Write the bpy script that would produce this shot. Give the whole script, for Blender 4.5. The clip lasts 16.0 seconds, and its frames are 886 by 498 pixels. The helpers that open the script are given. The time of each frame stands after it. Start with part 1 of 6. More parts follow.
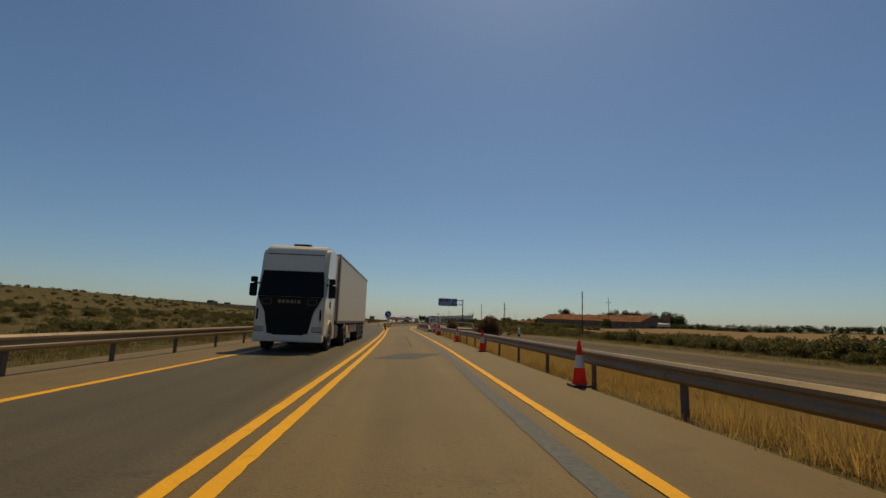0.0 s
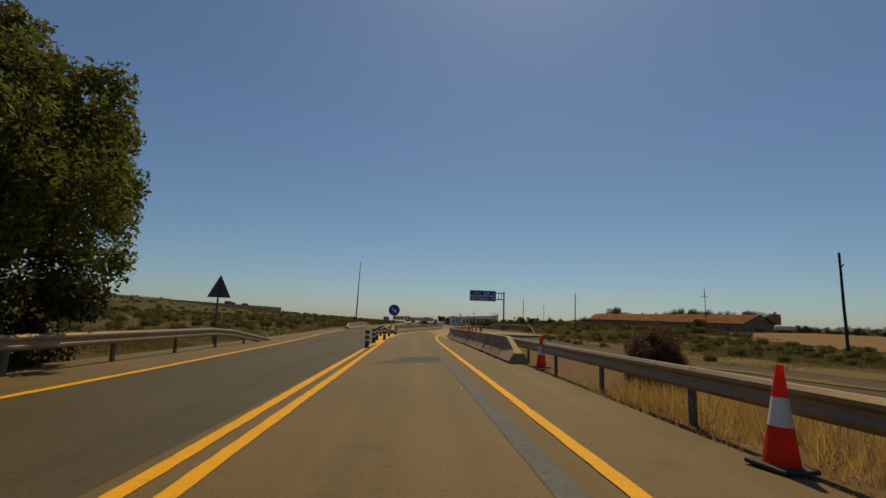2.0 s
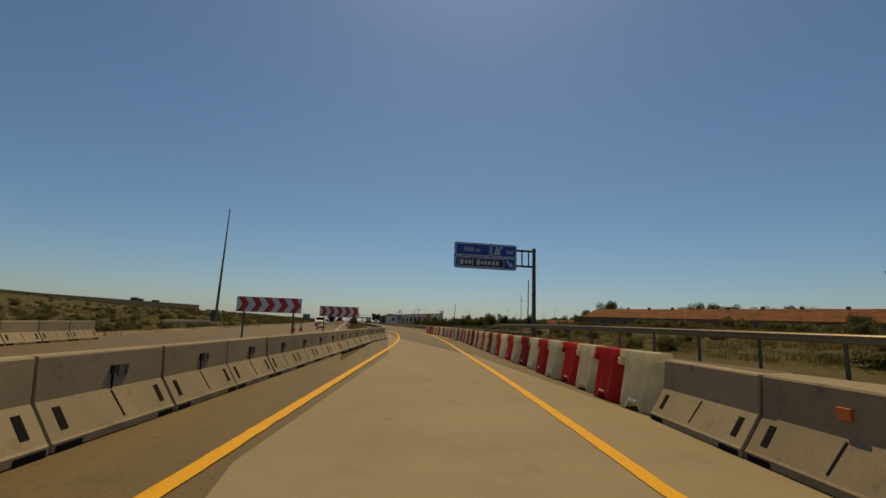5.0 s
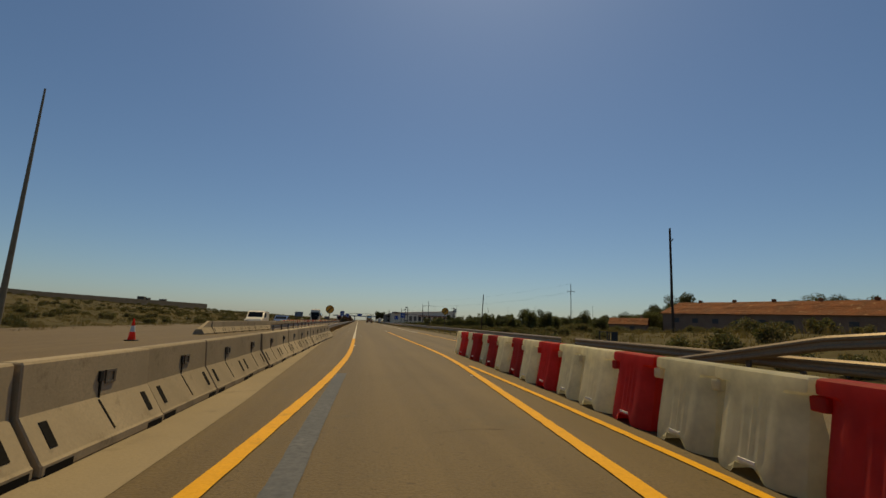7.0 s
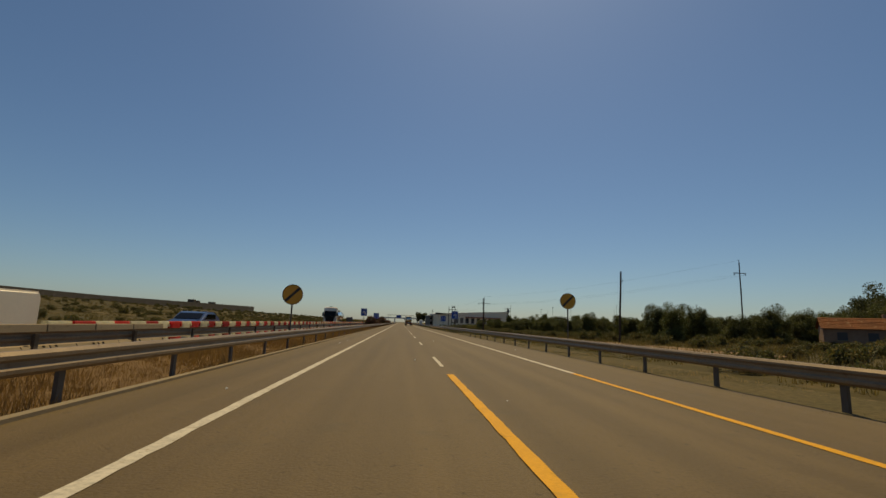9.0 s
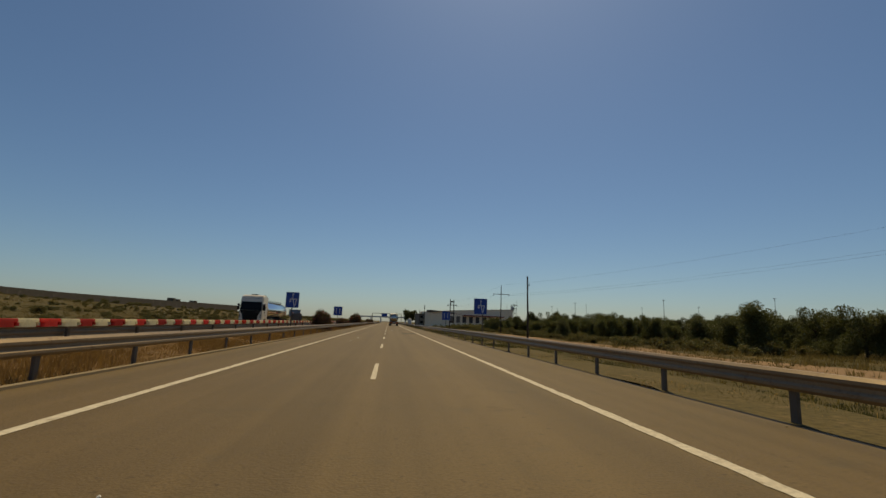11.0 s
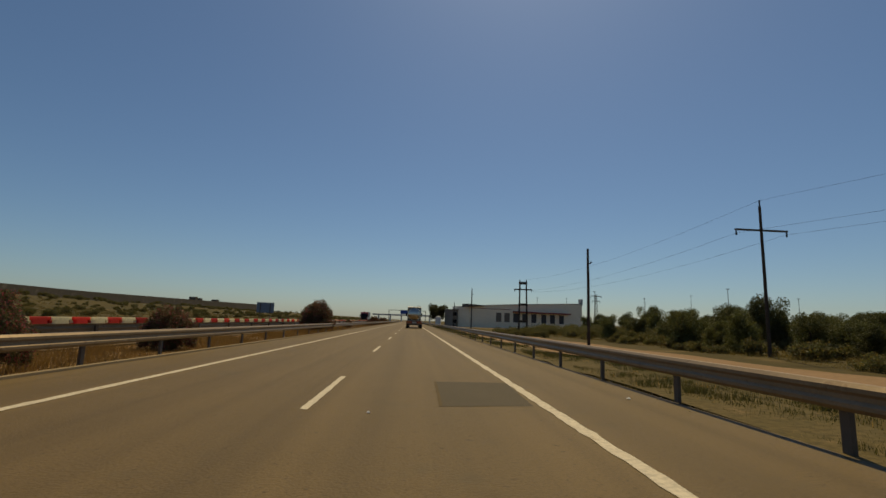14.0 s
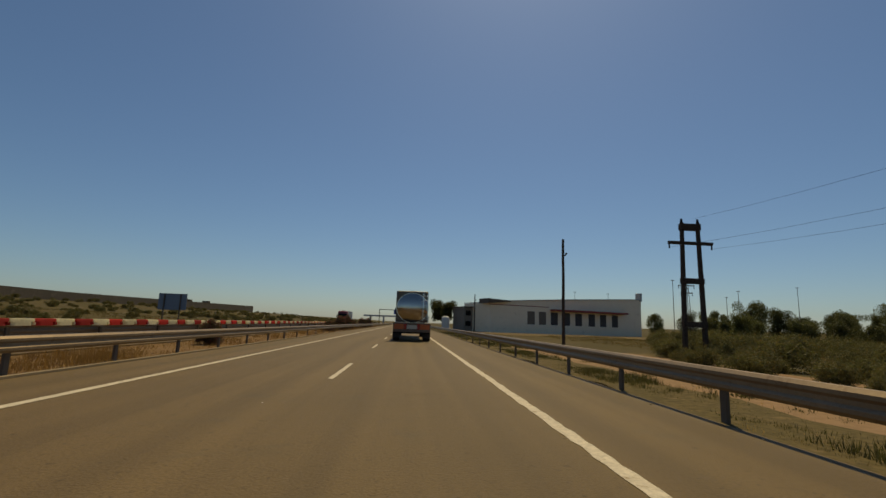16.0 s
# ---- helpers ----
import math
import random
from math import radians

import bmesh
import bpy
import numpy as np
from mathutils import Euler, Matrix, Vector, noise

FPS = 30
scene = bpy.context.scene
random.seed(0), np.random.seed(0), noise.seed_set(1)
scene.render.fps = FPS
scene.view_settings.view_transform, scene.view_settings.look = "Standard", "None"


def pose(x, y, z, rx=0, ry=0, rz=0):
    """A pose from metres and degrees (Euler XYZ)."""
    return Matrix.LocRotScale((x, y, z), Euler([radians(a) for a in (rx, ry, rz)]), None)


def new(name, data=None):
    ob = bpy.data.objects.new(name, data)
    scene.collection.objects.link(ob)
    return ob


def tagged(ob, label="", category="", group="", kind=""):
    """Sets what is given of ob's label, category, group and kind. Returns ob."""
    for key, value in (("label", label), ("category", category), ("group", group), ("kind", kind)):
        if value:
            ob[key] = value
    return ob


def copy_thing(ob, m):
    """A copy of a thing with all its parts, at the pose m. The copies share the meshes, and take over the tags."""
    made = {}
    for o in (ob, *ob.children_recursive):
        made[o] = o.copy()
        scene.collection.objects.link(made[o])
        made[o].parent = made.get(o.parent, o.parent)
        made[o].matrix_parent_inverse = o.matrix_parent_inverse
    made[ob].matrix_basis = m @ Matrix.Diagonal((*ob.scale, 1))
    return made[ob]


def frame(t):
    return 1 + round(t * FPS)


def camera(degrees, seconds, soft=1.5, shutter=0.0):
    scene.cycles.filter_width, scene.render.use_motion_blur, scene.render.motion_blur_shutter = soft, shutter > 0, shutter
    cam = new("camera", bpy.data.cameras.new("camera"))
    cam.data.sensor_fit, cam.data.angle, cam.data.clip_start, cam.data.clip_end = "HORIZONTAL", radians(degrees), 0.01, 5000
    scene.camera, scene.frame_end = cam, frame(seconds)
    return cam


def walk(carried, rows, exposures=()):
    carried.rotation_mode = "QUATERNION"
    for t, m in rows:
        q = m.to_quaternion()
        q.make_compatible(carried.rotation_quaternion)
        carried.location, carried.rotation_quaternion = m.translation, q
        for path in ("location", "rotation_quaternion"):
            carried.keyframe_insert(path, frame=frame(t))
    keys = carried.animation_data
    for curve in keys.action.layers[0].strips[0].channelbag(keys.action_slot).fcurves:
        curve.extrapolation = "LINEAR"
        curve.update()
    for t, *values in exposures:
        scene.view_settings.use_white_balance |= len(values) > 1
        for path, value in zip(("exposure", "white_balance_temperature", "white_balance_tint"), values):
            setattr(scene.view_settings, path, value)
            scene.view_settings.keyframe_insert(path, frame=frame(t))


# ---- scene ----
# ---- camera: a car's forward view along a two-way carriageway, over a crossover, and up the other carriageway ----
cam = camera(87.4, 16.0, soft=1.5)
PATH = [(0.0, -12.24, 0, 8.98, -5.65), (0.5, -11.98, 10.45, 8.95, -5.12), (1.0, -11.8, 20.9, 8.98, -4.75), (1.5, -11.72, 31.36, 9.06, -4.10),
        (2.0, -11.75, 41.84, 9.03, -3.50), (2.5, -11.81, 52.35, 9.04, -3.69), (3.0, -11.78, 62.91, 9.20, -4.60), (3.5, -11.55, 73.47, 9.28, -5.89),
        (4.0, -11.04, 83.95, 9.48, -7.65), (4.5, -10.2, 94.31, 9.30, -9.76), (5.0, -9.01, 104.53, 9.17, -11.58), (5.5, -7.58, 114.66, 9.11, -12.70),
        (6.0, -6.04, 124.73, 9.02, -12.86), (6.5, -4.57, 134.76, 8.92, -12.06), (7.0, -3.3, 144.8, 9.03, -10.46), (7.5, -2.37, 154.89, 8.92, -8.18),
        (8.0, -1.83, 165.05, 9.21, -5.93), (8.5, -1.57, 175.22, 9.30, -5.01), (9.0, -1.27, 185.33, 9.13, -5.40), (9.5, -0.93, 195.31, 9.10, -5.88),
        (10.0, -0.57, 205.18, 9.12, -6.48), (10.5, -0.16, 215, 9.13, -6.87), (11.0, 0.26, 224.83, 9.10, -6.84), (11.5, 0.71, 234.72, 8.97, -6.35),
        (12.0, 1.05, 244.75, 8.84, -5.49), (12.5, 1.23, 254.99, 9.17, -4.51), (13.0, 1.31, 265.49, 9.16, -4.20), (13.5, 1.35, 276.21, 8.97, -4.22),
        (14.0, 1.39, 287.06, 8.89, -4.05), (14.5, 1.39, 297.94, 8.88, -3.97), (15.0, 1.43, 308.78, 9.03, -4.34), (15.5, 1.49, 319.55, 9.13, -4.21),
        (16.0, 1.56, 330.25, 9.14, -4.51)]
walk(cam, [(t, pose(x, y, 1.23, 90 + tilt, -1.94, yaw + 0.2)) for t, x, y, tilt, yaw in PATH], exposures=[(0.0, 0.0, 6550, 3)])

# ---- world and sun: clear summer sky, sun high ahead and to the side of the road ----
SUN_ELEVATION, SUN_AZIMUTH = radians(58), radians(15.5)   # azimuth from the road's direction, clockwise
world = bpy.data.worlds.new("sky")
scene.world = world
world.use_nodes = True
wn, wl = world.node_tree.nodes, world.node_tree.links
sky = wn.new("ShaderNodeTexSky")
sky.sky_type, sky.sun_disc = "NISHITA", False
sky.sun_elevation, sky.sun_rotation = SUN_ELEVATION, SUN_AZIMUTH
sky.altitude, sky.air_density, sky.dust_density, sky.ozone_density = 250, 1.0, 0.75, 5.6
wl.new(sky.outputs[0], wn["Background"].inputs[0])
wn["Background"].inputs[1].default_value = 0.06
sun_data = bpy.data.lights.new("sun", "SUN")
sun_data.energy, sun_data.angle, sun_data.color = 3.6, radians(0.53), (1.0, 0.76, 0.41)
sun = new("sun", sun_data)
toward = Vector((math.sin(SUN_AZIMUTH) * math.cos(SUN_ELEVATION), math.cos(SUN_AZIMUTH) * math.cos(SUN_ELEVATION), math.sin(SUN_ELEVATION)))
sun.matrix_world = Matrix.Translation((0, 150, 80)) @ toward.to_track_quat("Z", "Y").to_matrix().to_4x4()


# ---- materials ----
def material(name, colour, other=None, rough=0.7, metal=0.0, fine=40.0, coarse=1.2, mix=0.5, bump=0.15, spots=None, coat=0.0, by_object=0.0, streaks=0.0, pits=0.0, shine=0.5):
    """Two colours blended by a coarse and a fine noise, with a little relief. spots: a third colour in scattered stains."""
    m = bpy.data.materials.new(name)
    m.use_nodes = True
    n, l = m.node_tree.nodes, m.node_tree.links
    b = n["Principled BSDF"]
    b.inputs["Roughness"].default_value, b.inputs["Metallic"].default_value = rough, metal
    b.inputs["Coat Weight"].default_value = coat
    b.inputs["Specular IOR Level"].default_value = shine
    other = other or tuple(c * 0.7 for c in colour)
    co = n.new("ShaderNodeTexCoord")

    def noise_of(scale, detail=5):
        t = n.new("ShaderNodeTexNoise")
        t.inputs["Scale"].default_value, t.inputs["Detail"].default_value, t.inputs["Roughness"].default_value = scale, detail, 0.65
        l.new(co.outputs["Object"], t.inputs["Vector"])
        return t.outputs["Fac"]

    def ramp(fac, low, high):
        r = n.new("ShaderNodeMapRange")
        r.inputs["From Min"].default_value, r.inputs["From Max"].default_value = low, high
        l.new(fac, r.inputs["Value"])
        return r.outputs[0]

    def blend(fac, a, c):
        x = n.new("ShaderNodeMix")
        x.data_type = "RGBA"
        for value, socket in ((fac, x.inputs[0]), (a, x.inputs[6]), (c, x.inputs[7])):
            if isinstance(value, (tuple, float)):
                socket.default_value = (*value, 1) if isinstance(value, tuple) else value
            else:
                l.new(value, socket)
        return x.outputs[2]

    f1, f2 = noise_of(coarse), noise_of(fine, 3)
    col = blend(ramp(f1, 0.3, 0.7), colour, other)
    dark = tuple(c * (1 - mix) for c in colour)
    col = blend(ramp(f2, 0.42, 0.72), col, dark)
    if spots:
        col = blend(ramp(noise_of(coarse * 3.1), 0.58, 0.7), col, spots)
    if streaks:
        lane = n.new("ShaderNodeMapping")
        lane.inputs["Scale"].default_value = (1.6, 0.02, 1.0)
        l.new(co.outputs["Object"], lane.inputs["Vector"])
        t = n.new("ShaderNodeTexNoise")
        t.inputs["Scale"].default_value, t.inputs["Detail"].default_value = 1.0, 4
        l.new(lane.outputs[0], t.inputs["Vector"])
        worn = n.new("ShaderNodeMix")
        worn.data_type, worn.blend_type = "RGBA", "MULTIPLY"
        worn.inputs[0].default_value = 1.0
        l.new(col, worn.inputs[6])
        l.new(blend(ramp(t.outputs["Fac"], 0.35, 0.65), (1 - streaks,) * 3, (1 + streaks,) * 3), worn.inputs[7])
        col = worn.outputs[2]
    if pits:
        col = blend(ramp(noise_of(9.0, 3), 0.62, 0.7), col, tuple(c * (1 - pits) for c in colour))
        col = blend(ramp(noise_of(0.9, 6), 0.62, 0.7), col, tuple(c * (1 - pits * 0.55) for c in colour))
    if by_object:
        info = n.new("ShaderNodeObjectInfo")
        hsv = n.new("ShaderNodeHueSaturation")
        l.new(col, hsv.inputs["Color"])
        r = n.new("ShaderNodeMapRange")
        r.inputs["To Min"].default_value, r.inputs["To Max"].default_value = 1 - by_object, 1 + by_object
        l.new(info.outputs["Random"], r.inputs["Value"])
        l.new(r.outputs[0], hsv.inputs["Value"])
        col = hsv.outputs["Color"]
    l.new(col, b.inputs["Base Color"])
    if bump:
        bp = n.new("ShaderNodeBump")
        bp.inputs["Strength"].default_value, bp.inputs["Distance"].default_value = bump, 0.02
        l.new(f2, bp.inputs["Height"])
        l.new(bp.outputs[0], b.inputs["Normal"])
    return m


ASPHALT = material("asphalt", (0.14, 0.095, 0.039), (0.113, 0.077, 0.032), 0.7, fine=30, coarse=0.35, mix=0.34, bump=0.5, spots=(0.094, 0.067, 0.031), streaks=0.13, pits=0.5, shine=0.21)
ASPHALT_NEW = material("smooth_asphalt", (0.13, 0.088, 0.036), (0.11, 0.075, 0.031), 0.7, fine=30, coarse=0.3, mix=0.34, bump=0.5, spots=(0.096, 0.069, 0.032), streaks=0.15, pits=0.5, shine=0.21)
SEALED = material("sealed_strip", (0.085, 0.088, 0.096), (0.115, 0.115, 0.12), 0.75, fine=14, coarse=1.5, mix=0.22, bump=0.15, spots=(0.13, 0.128, 0.13), shine=0.15)
TYRE_MARK = material("tyre_mark", (0.098, 0.072, 0.036), (0.115, 0.083, 0.04), 0.85, fine=20, coarse=0.8, mix=0.2, bump=0.3, shine=0.12)
ASPHALT_DARK = material("dark_asphalt", (0.068, 0.056, 0.036), (0.086, 0.069, 0.044), 0.65, fine=26, coarse=0.35, mix=0.25, bump=0.4, streaks=0.18, pits=0.4, shine=0.12)
PATCHED = material("asphalt_patch", (0.075, 0.075, 0.078), (0.095, 0.09, 0.085), 0.8, fine=50, coarse=0.8, mix=0.3, bump=0.3, shine=0.12)
PATCH_BROWN = material("brown_patch", (0.07, 0.053, 0.027), (0.058, 0.044, 0.023), 0.75, fine=26, coarse=0.8, mix=0.3, bump=0.5, shine=0.2)
MILLED = material("milled_ground", (0.098, 0.074, 0.047), (0.066, 0.052, 0.036), 0.95, fine=9, coarse=0.25, mix=0.45, bump=0.6, spots=(0.15, 0.115, 0.07), streaks=0.3, shine=0.12)
ROAD_CONCRETE = material("concrete_paving", (0.28, 0.22, 0.135), (0.22, 0.175, 0.11), 0.85, fine=40, coarse=0.5, mix=0.2, bump=0.2, spots=(0.2, 0.157, 0.1), shine=0.12)
YELLOW_PAINT = material("yellow_road_paint", (0.7, 0.35, 0.006), (0.6, 0.3, 0.008), 0.6, fine=30, coarse=1.2, mix=0.22, bump=0.2, spots=(0.45, 0.24, 0.015), shine=0.12)
WHITE_PAINT = material("white_road_paint", (0.62, 0.56, 0.44), (0.5, 0.44, 0.34), 0.65, fine=14, coarse=2.0, mix=0.4, bump=0.2, spots=(0.27, 0.21, 0.13), shine=0.12)
CONCRETE = material("barrier_concrete", (0.34, 0.27, 0.175), (0.255, 0.203, 0.13), 0.85, fine=30, coarse=1.4, mix=0.25, bump=0.1, spots=(0.2, 0.157, 0.1), by_object=0.16, shine=0.15)
SLOT = material("dark_slot", (0.013, 0.011, 0.009), rough=0.95, bump=0, shine=0.1)
STEEL = material("galvanised_steel", (0.28, 0.21, 0.132), (0.2, 0.15, 0.093), 0.45, 0.45, fine=20, coarse=1.5, mix=0.25, bump=0.06, spots=(0.17, 0.115, 0.068), shine=0.15)
POST_STEEL = material("post_steel", (0.13, 0.105, 0.078), (0.09, 0.074, 0.056), 0.6, 0.1, fine=25, coarse=3, mix=0.2, bump=0.1, shine=0.3)
CONE_WHITE = material("reflective_white", (0.7, 0.68, 0.62), (0.6, 0.58, 0.52), 0.4, mix=0.15, bump=0.03)
RUBBER = material("rubber", (0.03, 0.028, 0.026), (0.045, 0.04, 0.036), 0.8, mix=0.3, bump=0.2)
SIGN_BLUE = material("sign_blue", (0.013, 0.065, 0.36), (0.013, 0.055, 0.3), 0.4, fine=8, coarse=1, mix=0.1, bump=0)
SIGN_WHITE = material("sign_white", (0.72, 0.72, 0.7), (0.64, 0.64, 0.62), 0.4, mix=0.08, bump=0)
SIGN_YELLOW = material("sign_yellow", (0.72, 0.34, 0.01), (0.62, 0.29, 0.01), 0.4, mix=0.1, bump=0)
SIGN_RED = material("sign_red", (0.55, 0.03, 0.02), rough=0.4, mix=0.1, bump=0)
SIGN_BLACK = material("sign_black", (0.02, 0.018, 0.016), rough=0.5, mix=0.1, bump=0)
NAME_BROWN = material("brown_plate", (0.05, 0.032, 0.022), rough=0.5, mix=0.15, bump=0)
SIGN_BACK = material("sign_back", (0.16, 0.15, 0.14), (0.12, 0.115, 0.11), 0.5, 0.5, mix=0.2, bump=0.05)
BOLLARD_GREEN = material("green_plastic", (0.012, 0.05, 0.03), (0.015, 0.06, 0.035), 0.5, mix=0.2, bump=0.05)
WOOD_POLE = material("tarred_wood", (0.055, 0.042, 0.032), (0.085, 0.066, 0.05), 0.85, fine=12, coarse=2, mix=0.4, bump=0.4, shine=0.12)


def foliage(name, colour, other, share=0.45, by_object=0.0):
    """Leaves or thin plastic that let some of the sun through."""
    m = material(name, colour, other, 0.7, fine=3, coarse=0.7, mix=0.35, bump=0, by_object=by_object)
    n, l = m.node_tree.nodes, m.node_tree.links
    b, out = n["Principled BSDF"], n["Material Output"]
    tr, mixer = n.new("ShaderNodeBsdfTranslucent"), n.new("ShaderNodeMixShader")
    l.new(b.inputs["Base Color"].links[0].from_socket, tr.inputs["Color"])
    mixer.inputs[0].default_value = share
    l.new(b.outputs[0], mixer.inputs[1])
    l.new(tr.outputs[0], mixer.inputs[2])
    l.new(mixer.outputs[0], out.inputs["Surface"])
    return m


CONE_RED = foliage("cone_red", (0.78, 0.07, 0.025), (0.68, 0.055, 0.022), 0.55, 0.2)
RED_PLASTIC = foliage("red_plastic", (0.64, 0.05, 0.035), (0.46, 0.04, 0.032), 0.6, 0.25)
WHITE_PLASTIC = foliage("white_plastic", (0.86, 0.81, 0.62), (0.74, 0.69, 0.5), 0.65, 0.12)
MEDIAN_GRASS = foliage("rusty_dry_grass", (0.25, 0.148, 0.043), (0.18, 0.104, 0.03), 0.5)
WEEDS = foliage("verge_weeds", (0.085, 0.088, 0.022), (0.12, 0.1, 0.032), 0.4)
DRY_GRASS = foliage("dry_grass", (0.52, 0.35, 0.115), (0.42, 0.27, 0.09), 0.5)
PALE_GRASS = foliage("olive_grass", (0.135, 0.112, 0.032), (0.2, 0.14, 0.045), 0.5)
BROOM = foliage("broom_leaves", (0.1, 0.104, 0.03), (0.14, 0.128, 0.04), 0.45, 0.25)
SCRUB = foliage("scrub_leaves", (0.085, 0.092, 0.026), (0.125, 0.112, 0.036), 0.45, 0.25)
LEAF = foliage("ash_leaves", (0.155, 0.165, 0.027), (0.08, 0.092, 0.016), 0.5)
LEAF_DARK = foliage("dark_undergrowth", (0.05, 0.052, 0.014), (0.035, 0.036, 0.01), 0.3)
PINE = foliage("pine_needles", (0.08, 0.09, 0.022), (0.115, 0.112, 0.03), 0.4, 0.3)
OLEANDER = foliage("oleander_leaves", (0.085, 0.085, 0.032), (0.11, 0.088, 0.035), 0.4)
FLOWER = foliage("oleander_flowers", (0.36, 0.085, 0.09), (0.25, 0.055, 0.06), 0.45)
BARK = material("bark", (0.05, 0.04, 0.03), (0.075, 0.06, 0.045), 0.9, fine=15, coarse=3, mix=0.4, bump=0.5, shine=0.12)
HALL_WALL = material("cream_render", (0.87, 0.76, 0.58), (0.8, 0.69, 0.52), 0.8, fine=12, coarse=0.3, mix=0.1, bump=0.05, spots=(0.68, 0.57, 0.42), shine=0.12)
PLASTER = material("white_render", (0.62, 0.6, 0.56), (0.54, 0.52, 0.48), 0.8, fine=12, coarse=0.3, mix=0.12, bump=0.05, spots=(0.46, 0.44, 0.4), shine=0.12)
BRICK_WALL = material("old_brickwork", (0.25, 0.15, 0.1), (0.32, 0.22, 0.15), 0.9, fine=14, coarse=0.6, mix=0.35, bump=0.3, shine=0.12)
ROOF_TILE = material("clay_roof_tiles", (0.27, 0.095, 0.03), (0.13, 0.06, 0.028), 0.85, fine=6, coarse=0.45, mix=0.55, bump=0.3, spots=(0.34, 0.2, 0.1), shine=0.12)
METAL_ROOF = material("sheet_roof", (0.42, 0.41, 0.4), (0.36, 0.35, 0.34), 0.5, 0.4, fine=4, coarse=0.3, mix=0.15, bump=0.05)
DARK_OPENING = material("dark_door", (0.045, 0.042, 0.045), (0.06, 0.055, 0.055), 0.6, mix=0.2, bump=0)
RED_TRIM = material("red_trim", (0.28, 0.045, 0.03), rough=0.6, mix=0.2, bump=0)
TRUCK_WHITE = material("white_truck_paint", (0.78, 0.69, 0.54), (0.72, 0.63, 0.49), 0.35, fine=10, coarse=0.8, mix=0.08, bump=0, coat=0.4)
TRAILER_WHITE = material("trailer_panel", (0.6, 0.53, 0.41), (0.55, 0.48, 0.37), 0.5, fine=6, coarse=0.5, mix=0.08, bump=0.02)
GRILLE_BLACK = material("grille_black", (0.012, 0.011, 0.01), (0.02, 0.018, 0.016), 0.6, mix=0.3, bump=0, shine=0.15)
DARK_GLASS = material("dark_glass", (0.008, 0.008, 0.008), rough=0.06, mix=0.05, bump=0, shine=0.16)
TANK_STEEL = material("dull_polished_steel", (0.46, 0.43, 0.39), (0.38, 0.355, 0.32), 0.16, 1.0, fine=5, coarse=0.6, mix=0.08, bump=0)
CHROME = material("polished_steel", (0.72, 0.72, 0.73), (0.66, 0.66, 0.67), 0.12, 1.0, fine=5, coarse=0.6, mix=0.05, bump=0)
RED_LAMP = material("red_lamp", (0.42, 0.03, 0.015), rough=0.25, mix=0.1, bump=0)
ORANGE_LAMP = material("orange_lamp", (0.6, 0.13, 0.02), rough=0.3, mix=0.1, bump=0)
CLEAR_LAMP = material("clear_lamp", (0.5, 0.5, 0.5), rough=0.12, metal=0.6, mix=0.1, bump=0)
BLUE_PAINT = material("blue_car_paint", (0.03, 0.07, 0.2), rough=0.3, mix=0.05, bump=0, coat=0.6)
RED_PAINT = material("red_truck_paint", (0.24, 0.03, 0.03), rough=0.35, mix=0.1, bump=0, coat=0.4)
GREY_PANEL = material("grey_panel", (0.2, 0.24, 0.3), (0.17, 0.2, 0.26), 0.6, mix=0.15, bump=0)


# ---- building helpers ----
def part(name, bm, mat, parent=None, label=""):
    me = bpy.data.meshes.new(name)
    bm.normal_update()
    bm.to_mesh(me)
    bm.free()
    for one in (mat if isinstance(mat, list) else [mat]):
        me.materials.append(one)
    ob = new(name, me)
    ob.parent = parent
    if label:
        ob["label"] = label
    return ob


def thing(name, label, category, m=None, group="", kind=""):
    ob = new(name)
    ob.empty_display_size = 0.2
    if m is not None:
        ob.matrix_world = m
    return tagged(ob, label, category, group, kind)


def solo(name, bm, mat, label, category, m=None, group="", kind=""):
    ob = part(name, bm, mat)
    if m is not None:
        ob.matrix_world = m
    return tagged(ob, label, category, group, kind)


def box(bm, lo, hi, bevel=0.0, m=None):
    c = [(a + b) / 2 for a, b in zip(lo, hi)]
    s = [abs(b - a) for a, b in zip(lo, hi)]
    got = bmesh.ops.create_cube(bm, size=1.0, matrix=(m or Matrix()) @ Matrix.Translation(c) @ Matrix.Diagonal((*s, 1)))
    if bevel:
        edges = list({e for v in got["verts"] for e in v.link_edges})
        bmesh.ops.bevel(bm, geom=edges, offset=bevel, segments=2, affect="EDGES", profile=0.5)
    return bm


def tube(bm, a, b, r0, r1=None, n=10, caps=True):
    a, b = Vector(a), Vector(b)
    r1 = r0 if r1 is None else r1
    q = (b - a).to_track_quat("Z", "Y").to_matrix().to_4x4()
    bmesh.ops.create_cone(bm, cap_ends=caps, segments=n, radius1=r0, radius2=r1, depth=(b - a).length,
                          matrix=Matrix.Translation((a + b) / 2) @ q)
    return bm


def smooth(ob, angle=40):
    ob.data.shade_smooth()
    ob.data.set_sharp_from_angle(angle=radians(angle))
    return ob


